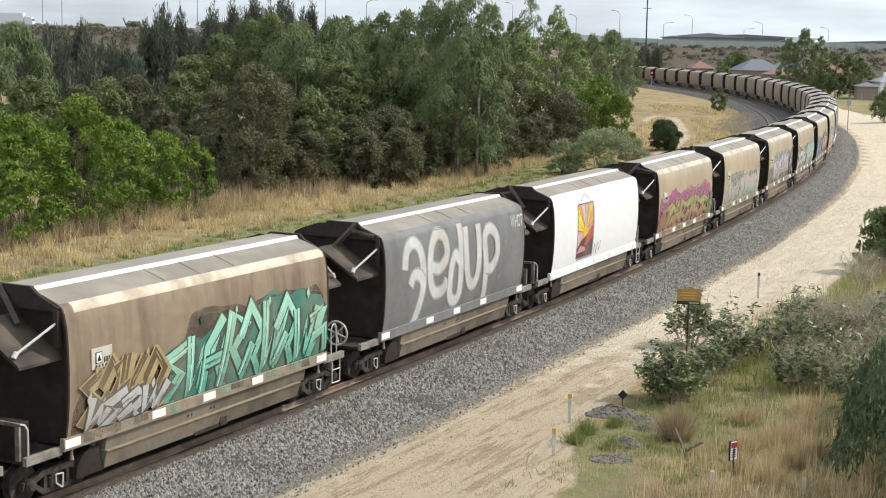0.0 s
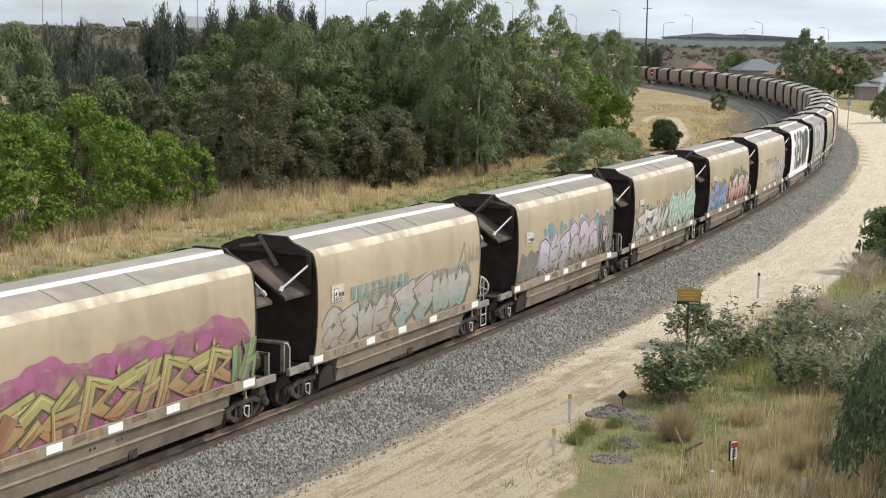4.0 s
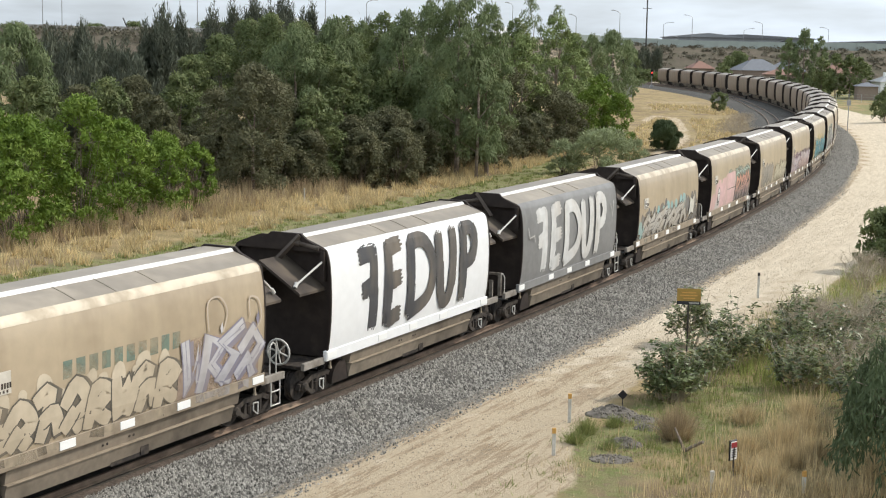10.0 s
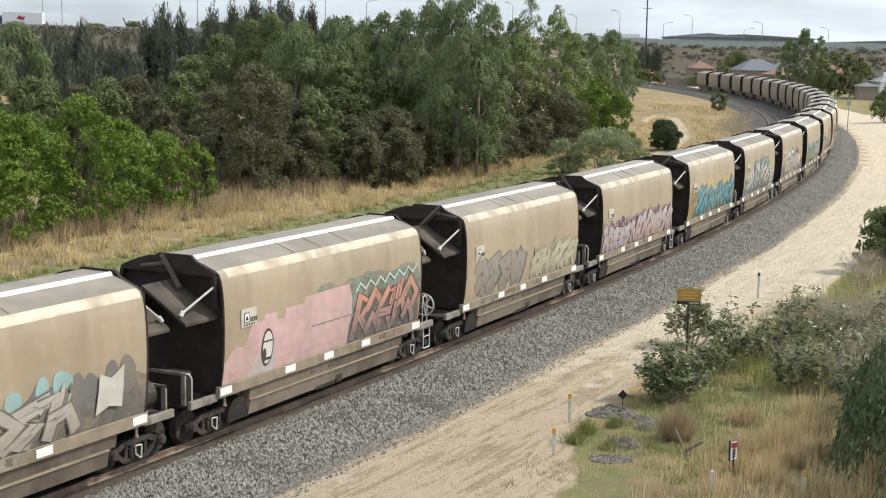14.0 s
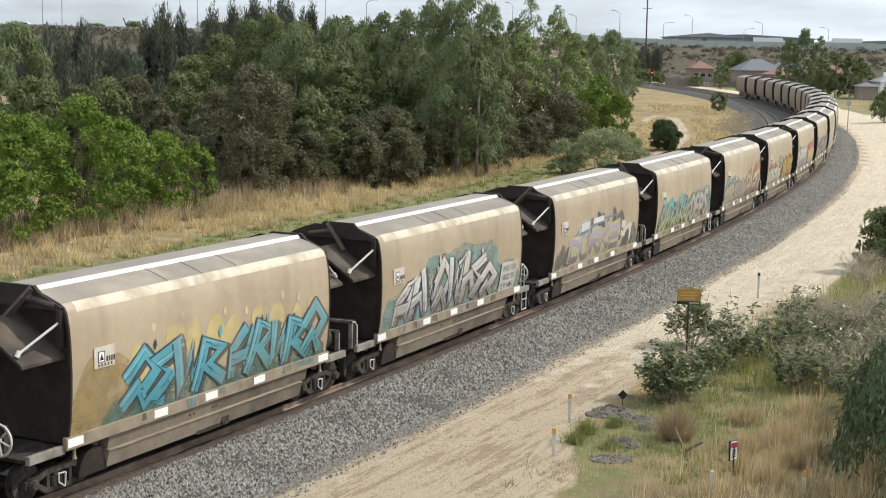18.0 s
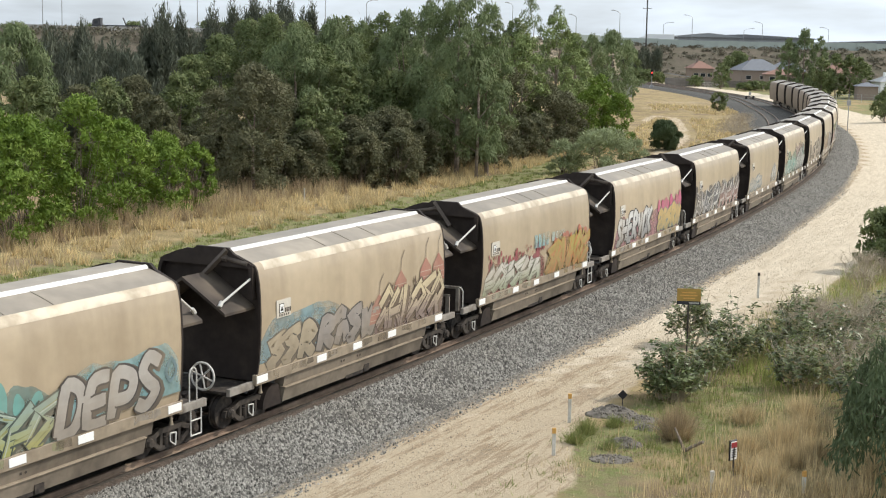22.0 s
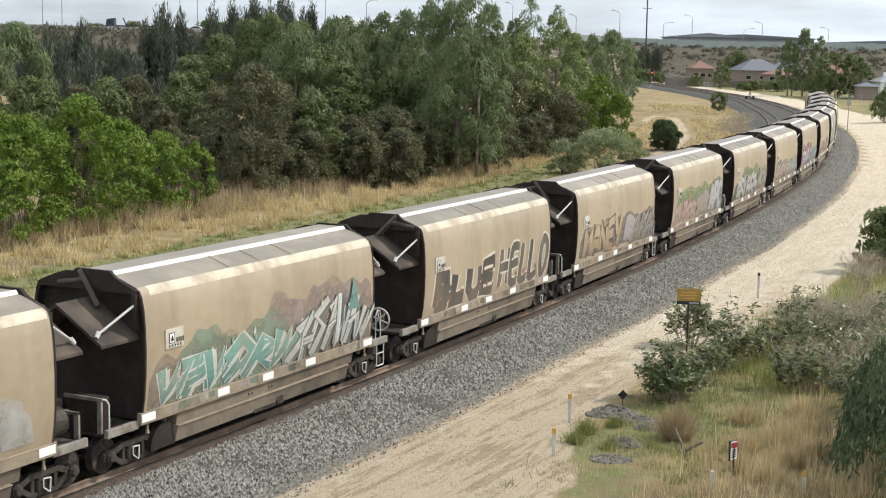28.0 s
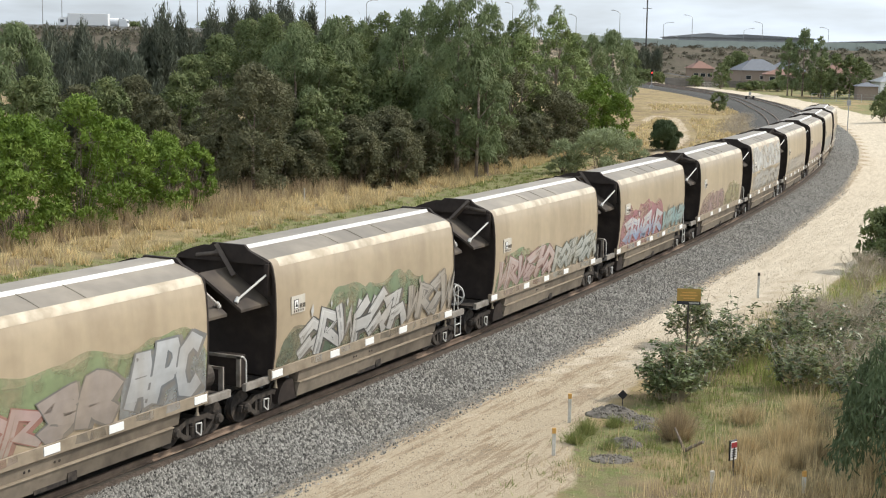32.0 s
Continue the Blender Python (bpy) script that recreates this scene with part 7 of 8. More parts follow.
def big_word(mu, c, w, x0, x1, ztop):
    """Tall brushed capitals with dry-brush edges; the first letter is written back to front."""
    mu.begin("painted_word")
    r = random.Random(7)

    def brush(pts):
        mu.stroke(pts, w, c)
        n = len(pts)
        if n == 2:
            (xa, za), (xb, zb) = pts
            pts = [(xa + (xb - xa) * k / 8, za + (zb - za) * k / 8) for k in range(9)]
            n = 9
        for side in (-0.5, -0.46, 0.46, 0.5, -0.53, 0.53):
            a = r.randrange(0, n - 3)
            b = min(n, a + r.randrange(3, 6))
            q = []
            for k in range(a, b):
                dx, dz = pts[min(k + 1, n - 1)][0] - pts[max(k - 1, 0)][0], pts[min(k + 1, n - 1)][1] - pts[max(k - 1, 0)][1]
                d = math.hypot(dx, dz) or 1
                o = w * (side + r.uniform(-0.03, 0.03))
                q.append((pts[k][0] - dz / d * o, pts[k][1] + dx / d * o))
            mu.stroke(q, 0.06, c, 0.4)
        for xe, ze, d in ((*pts[0], -1), (*pts[-1], 1)):
            ux, uz = pts[-1][0] - pts[-2][0], pts[-1][1] - pts[-2][1]
            if d < 0:
                ux, uz = pts[1][0] - pts[0][0], pts[1][1] - pts[0][1]
            k = math.hypot(ux, uz) or 1
            ux, uz = ux / k, uz / k
            for o in (-0.36, -0.12, 0.14, 0.38):
                l = r.uniform(0.02, 0.14)
                x0_, z0_ = xe - uz * w * o, ze + ux * w * o
                mu.stroke([(x0_ - d * ux * 0.03, z0_ - d * uz * 0.03), (x0_ + d * ux * l, z0_ + d * uz * l)], w * r.uniform(0.14, 0.24), c, 0.5)

    def X(u):
        return x0 + (x1 - x0) * u
    s = [
        [(0.10, 0.0), (0.11, 1.0)], [(0.12, 0.97), (0.0, 0.93)], [(0.11, 0.55), (0.015, 0.50)],
        [(0.215, 0.0), (0.225, 1.0)], [(0.22, 0.97), (0.325, 1.0)], [(0.22, 0.52), (0.32, 0.56)], [(0.215, 0.03), (0.32, 0.08)],
    ]
    for k in s:
        brush([(X(u), 1.62 + (ztop - 1.62) * v) for u, v in k])
    d = smooth_line([(0.40, 0.02), (0.41, 0.5), (0.41, 0.98)]) + smooth_line([(0.41, 0.98), (0.53, 0.95), (0.605, 0.6), (0.56, 0.2), (0.40, 0.03)])
    u_ = smooth_line([(0.66, 1.0), (0.665, 0.4), (0.70, 0.06), (0.76, 0.12), (0.79, 0.6), (0.79, 1.02)])
    p = [(0.885, 0.0), (0.895, 1.02)]
    q = smooth_line([(0.895, 1.0), (0.97, 0.98), (1.0, 0.78), (0.97, 0.56), (0.89, 0.50)])
    for k in (d, u_, p, q):
        brush([(X(u), 1.62 + (ztop - 1.62) * v) for u, v in k])


WHITE, BLK, DGREY, MGREY, LGREY = (0.72, 0.72, 0.70), (0.035, 0.035, 0.04), (0.10, 0.10, 0.105), (0.24, 0.24, 0.245), (0.46, 0.46, 0.45)
TAN = (0.36, 0.30, 0.22)

# wagon by wagon, in the order in which they pass
coat(-1, M_BROWN)
m = Mural()
haze(m, -5.3, -1.4, 1.14, 2.5, (0.13, 0.085, 0.065), 1, 0.25)
haze(m, -1.6, 5.5, 1.14, 3.3, (0.10, 0.075, 0.06), 2, 0.2)
m.begin("painted_piece")
m.fill(smooth_line([(-2.0, 1.36), (-1.7, 2.5), (-1.2, 2.9), (-0.6, 2.75), (0.0, 2.95), (0.6, 2.7), (1.3, 3.0), (2.0, 3.25), (2.7, 3.55), (3.3, 3.2), (3.9, 3.4), (4.6, 3.15), (5.2, 2.9), (5.3, 1.36)], 3), (0.05, 0.19, 0.15))
wild(m, -2.0, 5.3, 1.2, 2.95, 9, (0.33, 0.66, 0.50), (0.02, 0.07, 0.06), 3, 0.42, (0.6, 0.8, 0.7), inner=(0.12, 0.40, 0.31), arch=0.6)
wild(m, -5.0, -2.2, 1.7, 2.7, 5, (0.12, 0.085, 0.05), (0.42, 0.32, 0.16), 4, 0.16)
wild(m, -4.9, -2.3, 1.2, 2.0, 4, (0.50, 0.50, 0.49), DGREY, 5, 0.17)
m.done(wagons[-1], "green crystal-like graffiti with a silver tag")
relabel(-1, "brown grain hopper wagon with large green graffiti")

coat(0, M_GREYP)
coat_parts(0, ("side_sill", "edge_strip"), M_GREYP)
bare(0)
m = Mural()
for pts in (
    smooth_line([(-4.15, 3.1), (-4.0, 3.65), (-3.5, 3.9), (-3.05, 3.6), (-2.85, 2.9), (-2.9, 2.2), (-3.4, 1.2)]),
    smooth_line([(-3.75, 2.55), (-3.5, 2.85), (-3.1, 2.8), (-2.9, 2.6)]),
    smooth_line([(-2.35, 3.0), (-1.7, 2.85), (-1.15, 3.2), (-1.25, 3.8), (-1.8, 4.0), (-2.3, 3.5), (-2.35, 2.6), (-2.0, 2.1), (-1.4, 2.1), (-1.1, 2.4)]),
    smooth_line([(-0.05, 4.15), (-0.05, 3.0), (-0.1, 1.8), (-0.5, 1.6), (-0.85, 1.9), (-0.8, 2.7), (-0.5, 3.15), (-0.1, 2.9)]),
    smooth_line([(0.35, 4.0), (0.4, 2.8), (0.65, 2.1), (1.1, 2.0), (1.4, 2.6), (1.4, 4.0)]),
    smooth_line([(2.0, 1.3), (2.0, 2.5), (1.9, 3.5), (2.4, 3.75), (2.9, 3.4), (2.95, 2.8), (2.5, 2.35), (2.05, 2.4)]),
):
    m.stroke(pts, 0.46, (0.36, 0.36, 0.355))
    m.stroke(pts, 0.33, (0.58, 0.58, 0.57))
lettering(m, "WHOT", 4.2, 5.3, 3.55, 4.0, (0.62, 0.62, 0.6))
m.stroke([(3.3, 2.0), (4.1, 3.0), (4.9, 3.4)], 0.03, MGREY)
m.stroke([(3.1, 1.9), (4.3, 2.6), (4.2, 3.3)], 0.03, MGREY)
m.done(wagons[0], "whitish brushed lettering on grey paint")
relabel(0, "grey overpainted grain hopper wagon with whitish lettering")

coat(1, M_WHITEP)
bare(1)
coat_parts(1, ("side_sill", "edge_strip"), M_WHITEP)
m = Mural()
x0, x1, zb, zt = -2.7, -0.8, 1.55, 3.75
m.fill([(x0 + 0.12, zb - 0.1), (x1 + 0.14, zb - 0.1), (x1 + 0.14, zt - 0.1), (x0 + 0.12, zt - 0.1)], (0.36, 0.33, 0.33))
m.fill([(x0, zb), (x1, zb), (x1, zt), (x0, zt)], (0.62, 0.40, 0.40))
cx, cz = -1.72, 2.55
rays = [((0.82, 0.55, 0.05), 150, 172), ((0.70, 0.30, 0.32), 172, 180), ((0.78, 0.35, 0.08), 118, 138), ((0.85, 0.60, 0.06), 128, 150), ((0.75, 0.55, 0.52), 95, 112), ((0.72, 0.42, 0.42), 72, 90), ((0.85, 0.58, 0.06), 48, 68), ((0.78, 0.36, 0.08), 25, 46), ((0.70, 0.45, 0.42), 8, 24)]
for c, a0, a1 in rays:
    pts = [(cx, cz)]
    for a in (a0, (a0 + a1) / 2, a1):
        ca, sa = math.cos(radians(a)), math.sin(radians(a))
        k = min((x1 - 0.04 - cx) / ca if ca > 0.01 else 9, (x0 + 0.04 - cx) / ca if ca < -0.01 else 9, (zt - 0.04 - cz) / sa if sa > 0.01 else 9)
        pts.append((cx + ca * k, cz + sa * k))
    m.fill(pts, c)
    m.stroke([pts[0], pts[1]], 0.035, DGREY)
m.fill([(cx + 0.3 * math.cos(a), cz + 0.3 * math.sin(a)) for a in np.linspace(0, 6.283, 20)[:-1]], (0.75, 0.52, 0.05))
m.fill([(x0, 1.95), (-2.2, 2.3), (-1.9, 2.35), (-1.4, 2.5), (x1, 2.95), (x1, zb), (x0, zb)], (0.10, 0.055, 0.06))
m.fill([(-1.9, 1.95), (-1.5, 2.45), (x1, 2.95), (x1, 2.3), (-1.5, 2.05)], (0.48, 0.06, 0.06))
m.fill([(x0, 1.75), (-2.3, 2.05), (-1.75, 1.95), (-1.6, 1.8)], (0.60, 0.27, 0.30))
for a, b in (((x0, zb), (x0, zt)), ((x1, zb), (x1, zt)), ((x0, zt), (x1, zt))):
    m.stroke([a, b], 0.05, DGREY)
m.stroke([(x0 + 0.15, zt), (-1.7, 4.15), (x1 - 0.2, zt)], 0.03, DGREY)
m.stroke([(-0.55, 1.6), (-0.5, 1.95), (-0.2, 1.5), (-0.1, 2.0), (0.15, 1.6), (0.3, 2.0)], 0.04, DGREY)
m.done(wagons[1], "painted sunrise picture with orange rays and red hills")
relabel(1, "white overpainted grain hopper wagon with a painted sunrise")

m = Mural()
haze(m, -5.4, 5.4, 1.2, 3.0, (0.42, 0.13, 0.27), 7, 0.22)
wild(m, -4.0, 4.4, 1.2, 2.45, 9, (0.36, 0.33, 0.13), (0.10, 0.09, 0.05), 8, 0.26, (0.5, 0.48, 0.25), inner=(0.38, 0.19, 0.11), arch=0.2)
wild(m, -5.3, -4.0, 1.2, 2.2, 2, (0.22, 0.11, 0.07), (0.30, 0.13, 0.08), 9, 0.25)
wild(m, 4.4, 5.4, 1.2, 2.3, 2, (0.22, 0.33, 0.12), DGREY, 10, 0.2)
m.done(wagons[2], "olive graffiti letters on a magenta cloud")
relabel(2, "dusty grain hopper wagon with olive and magenta graffiti")

m = Mural()
haze(m, -3.5, 4.8, 1.9, 2.7, (0.30, 0.34, 0.31), 11, 0.1)
bubble(m, -5.0, -1.0, 1.2, 2.4, 4, (0.42, 0.40, 0.36), (0.13, 0.12, 0.11), 12, (0.34, 0.30, 0.26))
bubble(m, -0.6, 4.3, 1.2, 2.6, 4, (0.45, 0.40, 0.37), DGREY, 13, (0.28, 0.37, 0.33), (0.50, 0.46, 0.38))
faded_mark(m, -3.6, 0.2, 2.62, 0.42, (0.20, 0.34, 0.33))
m.stroke([(3.8, 2.9), (4.2, 3.5), (4.3, 2.8)], 0.05, MGREY)
for x in (4.5, 4.8, 5.1, 5.35):
    m.stroke([(x, 2.75), (x + 0.08, 3.3), (x + 0.2, 2.8)], 0.045, MGREY)
m.done(wagons[3], "pastel bubble graffiti with a black scrawl")

m = Mural()
haze(m, -5.4, -2.6, 1.2, 2.3, (0.17, 0.165, 0.155), 14, 0.15, 0.4)
haze(m, -3.2, 3.6, 1.2, 1.8, (0.25, 0.235, 0.21), 12, 0.1, 0.5)
haze(m, 2.9, 5.6, 1.2, 2.85, (0.165, 0.16, 0.15), 17, 0.12, 0.4)
puffs(m, -5.0, -3.3, 2.1, (0.15, 0.145, 0.135), 16, 5, 0.5)
puffs(m, 3.2, 5.6, 2.75, (0.165, 0.16, 0.15), 13, 4, 0.45)
puffs(m, -3.0, 3.6, 2.95, (0.13, 0.27, 0.31), 15, 11, 0.34)
m.begin("painted_piece")
for x, z in ((1.1, 3.2), (3.05, 3.25)):
    m.stroke(smooth_line([(x, z - 0.15), (x + 0.12, z + 0.06), (x + 0.38, z + 0.08), (x + 0.55, z - 0.14)]), 0.10, (0.52, 0.55, 0.53), 0.5)
for x in (-4.9, -4.3, -3.7, 4.75, 5.0):
    m.stroke([(x, 1.45), (x + 0.35, 2.0), (x + 0.75, 1.75)], 0.05, (0.28, 0.36, 0.36), 0.4)
    m.stroke([(x + 0.1, 1.4), (x + 0.5, 1.7), (x + 0.75, 1.5)], 0.04, (0.36, 0.37, 0.34), 0.4)
piece(m, [HOOKS[k % len(HOOKS)] for k in (1, 4, 2, 6, 3, 0)], -3.2, 3.3, 1.36, 2.62, (0.50, 0.44, 0.53), (0.05, 0.035, 0.045), 18, 0.46, 0.05, True, 0.06, 0.12, (0.31, 0.295, 0.275), (0.50, 0.42, 0.40), None, 0.28, False, 1.2)
m.stroke(smooth_line([(3.95, 1.45), (4.0, 2.2), (4.25, 2.6), (4.55, 2.55), (4.62, 2.15), (4.4, 1.85), (4.75, 1.4)]), 0.30, (0.05, 0.04, 0.045))
m.stroke(smooth_line([(4.28, 1.95), (4.2, 2.25), (4.3, 2.48), (4.48, 2.42), (4.46, 2.1)]), 0.2, (0.44, 0.37, 0.40))
m.stroke(smooth_line([(3.85, 1.45), (3.9, 2.25), (4.2, 2.72), (4.62, 2.65), (4.74, 2.15), (4.55, 1.85), (4.85, 1.45)]), 0.05, (0.52, 0.42, 0.41))
m.done(wagons[4], "lilac bubble graffiti over dark grey clouds")
relabel(4, "dusty grain hopper wagon with lilac bubble graffiti")

m = Mural()
haze(m, -5.3, 0.6, 1.2, 2.5, (0.36, 0.375, 0.30), 20, 0.12)
haze(m, 0.2, 5.55, 1.2, 2.85, (0.33, 0.31, 0.345), 19, 0.1)
puffs(m, -5.2, 0.2, 2.75, (0.12, 0.12, 0.11), 21, 22, 0.10)
puffs(m, -5.2, 0.2, 2.3, (0.13, 0.15, 0.135), 11, 16, 0.09)
m.begin("painted_piece")
for x, z, h in ((2.85, 2.9, 0.5), (3.6, 2.9, 0.45), (4.55, 3.0, 0.55), (0.4, 2.8, 0.45)):
    m.stroke(smooth_line([(x, z), (x + 0.06, z + h), (x + 0.3, z + h * 0.8), (x + 0.4, z + 0.05)]), 0.05, (0.53, 0.48, 0.39), 0.5)
wild(m, -4.9, -0.3, 1.35, 2.55, 4, (0.58, 0.57, 0.54), (0.07, 0.07, 0.07), 22, 0.36, None)
puffs(m, -4.8, -0.4, 2.0, (0.22, 0.22, 0.2), 10, 14, 0.045)
wild(m, 0.5, 5.2, 1.4, 2.85, 6, (0.23, 0.43, 0.37), (0.60, 0.60, 0.54), 23, 0.22, inner=(0.15, 0.30, 0.265), arch=0.25, edge=0.075)
m.done(wagons[5], "white and sea-green graffiti letters")
relabel(5, "dusty grain hopper wagon with white and sea-green graffiti")

m = Mural()
haze(m, -5.4, -0.6, 1.2, 2.7, (0.25, 0.36, 0.12), 24, 0.28)
puffs(m, -5.2, -0.8, 2.75, (0.05, 0.06, 0.05), 25, 7, 0.1)
haze(m, -0.7, 5.4, 1.2, 2.9, (0.20, 0.13, 0.12), 26, 0.2)
puffs(m, 0.8, 4.6, 2.9, (0.13, 0.16, 0.10), 27, 6, 0.35)
wild(m, -5.0, -1.0, 1.3, 2.6, 5, (0.24, 0.26, 0.48), (0.07, 0.08, 0.16), 28, 0.42, (0.5, 0.5, 0.7), inner=(0.20, 0.36, 0.55))
haze(m, -5.2, -0.6, 1.14, 1.45, (0.15, 0.36, 0.55), 29, 0.04)
wild(m, -0.3, 5.0, 1.3, 2.7, 6, (0.66, 0.58, 0.55), (0.26, 0.08, 0.08), 30, 0.34, WHITE, inner=(0.40, 0.14, 0.14))
m.done(wagons[6], "blue-green and red-white graffiti pieces side by side")
relabel(6, "dusty grain hopper wagon with blue and red graffiti")

m = Mural()
faded_mark(m, -2.4, 1.9, 2.7, 0.4, (0.16, 0.24, 0.20))
puffs(m, -4.8, 1.4, 2.5, (0.58, 0.50, 0.38), 32, 12, 0.30)
bubble(m, -4.9, 1.7, 1.2, 2.45, 8, (0.54, 0.46, 0.345), (0.11, 0.10, 0.085), 31, (0.50, 0.42, 0.31))
haze(m, 1.7, 5.2, 1.35, 2.7, (0.44, 0.33, 0.26), 35, 0.2)
wild(m, 1.9, 5.1, 1.3, 2.75, 4, (0.52, 0.51, 0.53), (0.22, 0.21, 0.28), 33, 0.34, inner=(0.42, 0.41, 0.44))
m.stroke(smooth_line([(2.9, 2.9), (2.9, 3.6), (3.4, 3.7), (3.7, 3.3), (3.5, 2.8)]), 0.05, (0.52, 0.44, 0.36))
m.stroke(smooth_line([(4.7, 3.0), (4.7, 3.5), (5.1, 3.4), (5.2, 2.9), (4.9, 2.6)]), 0.05, (0.52, 0.44, 0.36))
m.done(wagons[7], "sand-coloured graffiti with thin black lines")

coat(8, M_WHITEP)
bare(8)
coat_parts(8, ("side_sill", "edge_strip"), M_WHITEP)
m = Mural()
big_word(m, (0.07, 0.07, 0.075), 0.50, -3.75, 4.15, 4.0)
m.done(wagons[8], "tall dark brushed capitals on white paint")
relabel(8, "white overpainted grain hopper wagon with dark capitals")
coat(9, M_GREYL)
coat_parts(9, ("side_sill", "edge_strip"), M_GREYL)
bare(9)
m = Mural()
big_word(m, (0.60, 0.595, 0.58), 0.50, -3.95, 3.7, 3.85)
m.stroke([(-5.0, 3.4), (-4.85, 3.0), (-4.4, 3.05), (-4.3, 2.8)], 0.05, (0.5, 0.5, 0.49))
m.stroke([(4.5, 3.5), (4.7, 2.9), (4.9, 3.6)], 0.05, (0.5, 0.5, 0.49))
m.done(wagons[9], "tall pale brushed capitals on grey paint")
relabel(9, "grey overpainted grain hopper wagon with pale capitals")

m = Mural()
haze(m, -5.4, 5.6, 1.2, 2.35, (0.20, 0.195, 0.185), 41, 0.25, 0.5)
puffs(m, -5.1, 5.3, 2.4, (0.17, 0.165, 0.16), 42, 16, 0.42)
puffs(m, -2.2, 3.0, 2.5, (0.30, 0.48, 0.48), 43, 7, 0.36)
puffs(m, -5.2, -4.2, 1.8, (0.30, 0.45, 0.44), 44, 3, 0.36)
wild(m, -4.4, 2.8, 1.25, 2.35, 8, (0.47, 0.44, 0.39), (0.14, 0.13, 0.12), 45, 0.28, LGREY)
m.fill([(3.6, 1.65), (3.7, 2.6), (4.1, 2.45), (4.55, 2.7), (4.5, 1.7), (4.05, 1.8)], (0.58, 0.56, 0.50))
m.done(wagons[10], "silver graffiti over dark and turquoise puffs")
relabel(10, "dusty grain hopper wagon with silver and turquoise graffiti")

m = Mural()
haze(m, -1.2, 5.4, 2.2, 3.2, (0.28, 0.33, 0.28), 48, 0.15)
m.begin("painted_piece")
top = [(-5.4, 1.9), (-4.9, 2.3), (-4.5, 2.2), (-4.2, 2.75), (-3.6, 2.8), (-3.55, 2.95), (-3.0, 2.9), (-2.95, 2.7), (-2.6, 2.72), (-2.55, 2.95), (-1.6, 2.95), (-1.55, 3.12), (0.9, 3.15), (1.05, 2.6), (1.0, 1.36)]
m.fill([(-5.4, 1.36), *top], (0.60, 0.40, 0.39))
m.fill([(-4.2, 1.36), (-3.9, 1.9), (-3.4, 1.8), (-3.1, 2.1), (-3.0, 1.36)], (0.56, 0.50, 0.49))
haze(m, 0.9, 5.4, 1.35, 2.6, (0.19, 0.17, 0.175), 47, 0.1)
m.begin("painted_eye")
for k, (a_, b_, c) in enumerate(((0.30, 0.52, (0.04, 0.035, 0.035)), (0.235, 0.45, (0.68, 0.65, 0.62)))):
    m.fill([(-3.42 + 0.02 * k + a_ * math.cos(q), 2.02 + b_ * math.sin(q)) for q in np.linspace(0, 6.283, 21)[:-1]], c)
m.fill([(-3.55 + 0.1 * math.cos(q), 1.82 + 0.2 * math.sin(q)) for q in np.linspace(0, 6.283, 15)[:-1]], (0.04, 0.035, 0.035))
wild(m, 1.3, 5.0, 1.35, 2.75, 5, (0.60, 0.29, 0.21), (0.06, 0.05, 0.055), 49, 0.32, inner=(0.24, 0.19, 0.20))
m.stroke([(1.2 + 0.3 * k, 2.85 + (0.22 if k % 2 else 0.0) + 0.012 * k) for k in range(14)], 0.06, (0.50, 0.64, 0.58))
m.done(wagons[11], "pink overpaint and orange graffiti")
relabel(11, "dusty grain hopper wagon with pink and orange graffiti")

m = Mural()
bubble(m, -4.6, -0.4, 1.3, 2.7, 4, (0.31, 0.28, 0.24), (0.13, 0.12, 0.11), 50, (0.26, 0.24, 0.20))
haze(m, 0.4, 5.2, 1.4, 2.5, (0.46, 0.42, 0.30), 51, 0.25)
wild(m, 0.6, 5.1, 1.4, 2.4, 6, (0.50, 0.46, 0.34), (0.30, 0.27, 0.20), 52, 0.26)
m.done(wagons[12], "grey-brown and straw-yellow graffiti")

m = Mural()
haze(m, -5.4, 5.5, 1.14, 2.4, (0.28, 0.20, 0.25), 53, 0.2)
puffs(m, -5.2, 5.3, 2.35, (0.15, 0.075, 0.11), 54, 20, 0.34)
puffs(m, -5.0, 5.3, 2.55, (0.46, 0.40, 0.43), 154, 26, 0.10)
puffs(m, -5.0, 5.3, 1.95, (0.46, 0.22, 0.13), 155, 14, 0.22)
bubble(m, -5.3, -0.6, 1.2, 2.3, 6, (0.46, 0.40, 0.42), (0.12, 0.07, 0.11), 55, (0.36, 0.30, 0.33))
bubble(m, -0.5, 5.3, 1.2, 2.55, 7, (0.47, 0.41, 0.42), (0.12, 0.07, 0.11), 56, (0.40, 0.28, 0.25))
puffs(m, -4.6, 5.0, 2.0, (0.48, 0.25, 0.15), 156, 9, 0.11)
m.done(wagons[13], "purple-grey graffiti with dark red bubbles")
relabel(13, "dusty grain hopper wagon with purple graffiti")

m = Mural()
haze(m, -5.4, -3.0, 1.14, 2.9, (0.42, 0.31, 0.13), 56, 0.12)
puffs(m, -3.2, 5.3, 2.75, (0.52, 0.42, 0.20), 57, 9, 0.5)
puffs(m, -3.0, 5.0, 3.35, (0.55, 0.48, 0.30), 58, 6, 0.13)
haze(m, -4.4, 5.3, 1.14, 1.75, (0.10, 0.23, 0.20), 59, 0.1)
wild(m, -3.5, 0.2, 1.35, 2.8, 4, (0.10, 0.34, 0.42), (0.03, 0.05, 0.06), 60, 0.40, (0.25, 0.5, 0.55))
wild(m, 0.7, 5.0, 1.35, 2.75, 5, (0.10, 0.33, 0.41), (0.03, 0.05, 0.06), 61, 0.38, (0.25, 0.5, 0.55), inner=(0.08, 0.26, 0.29))
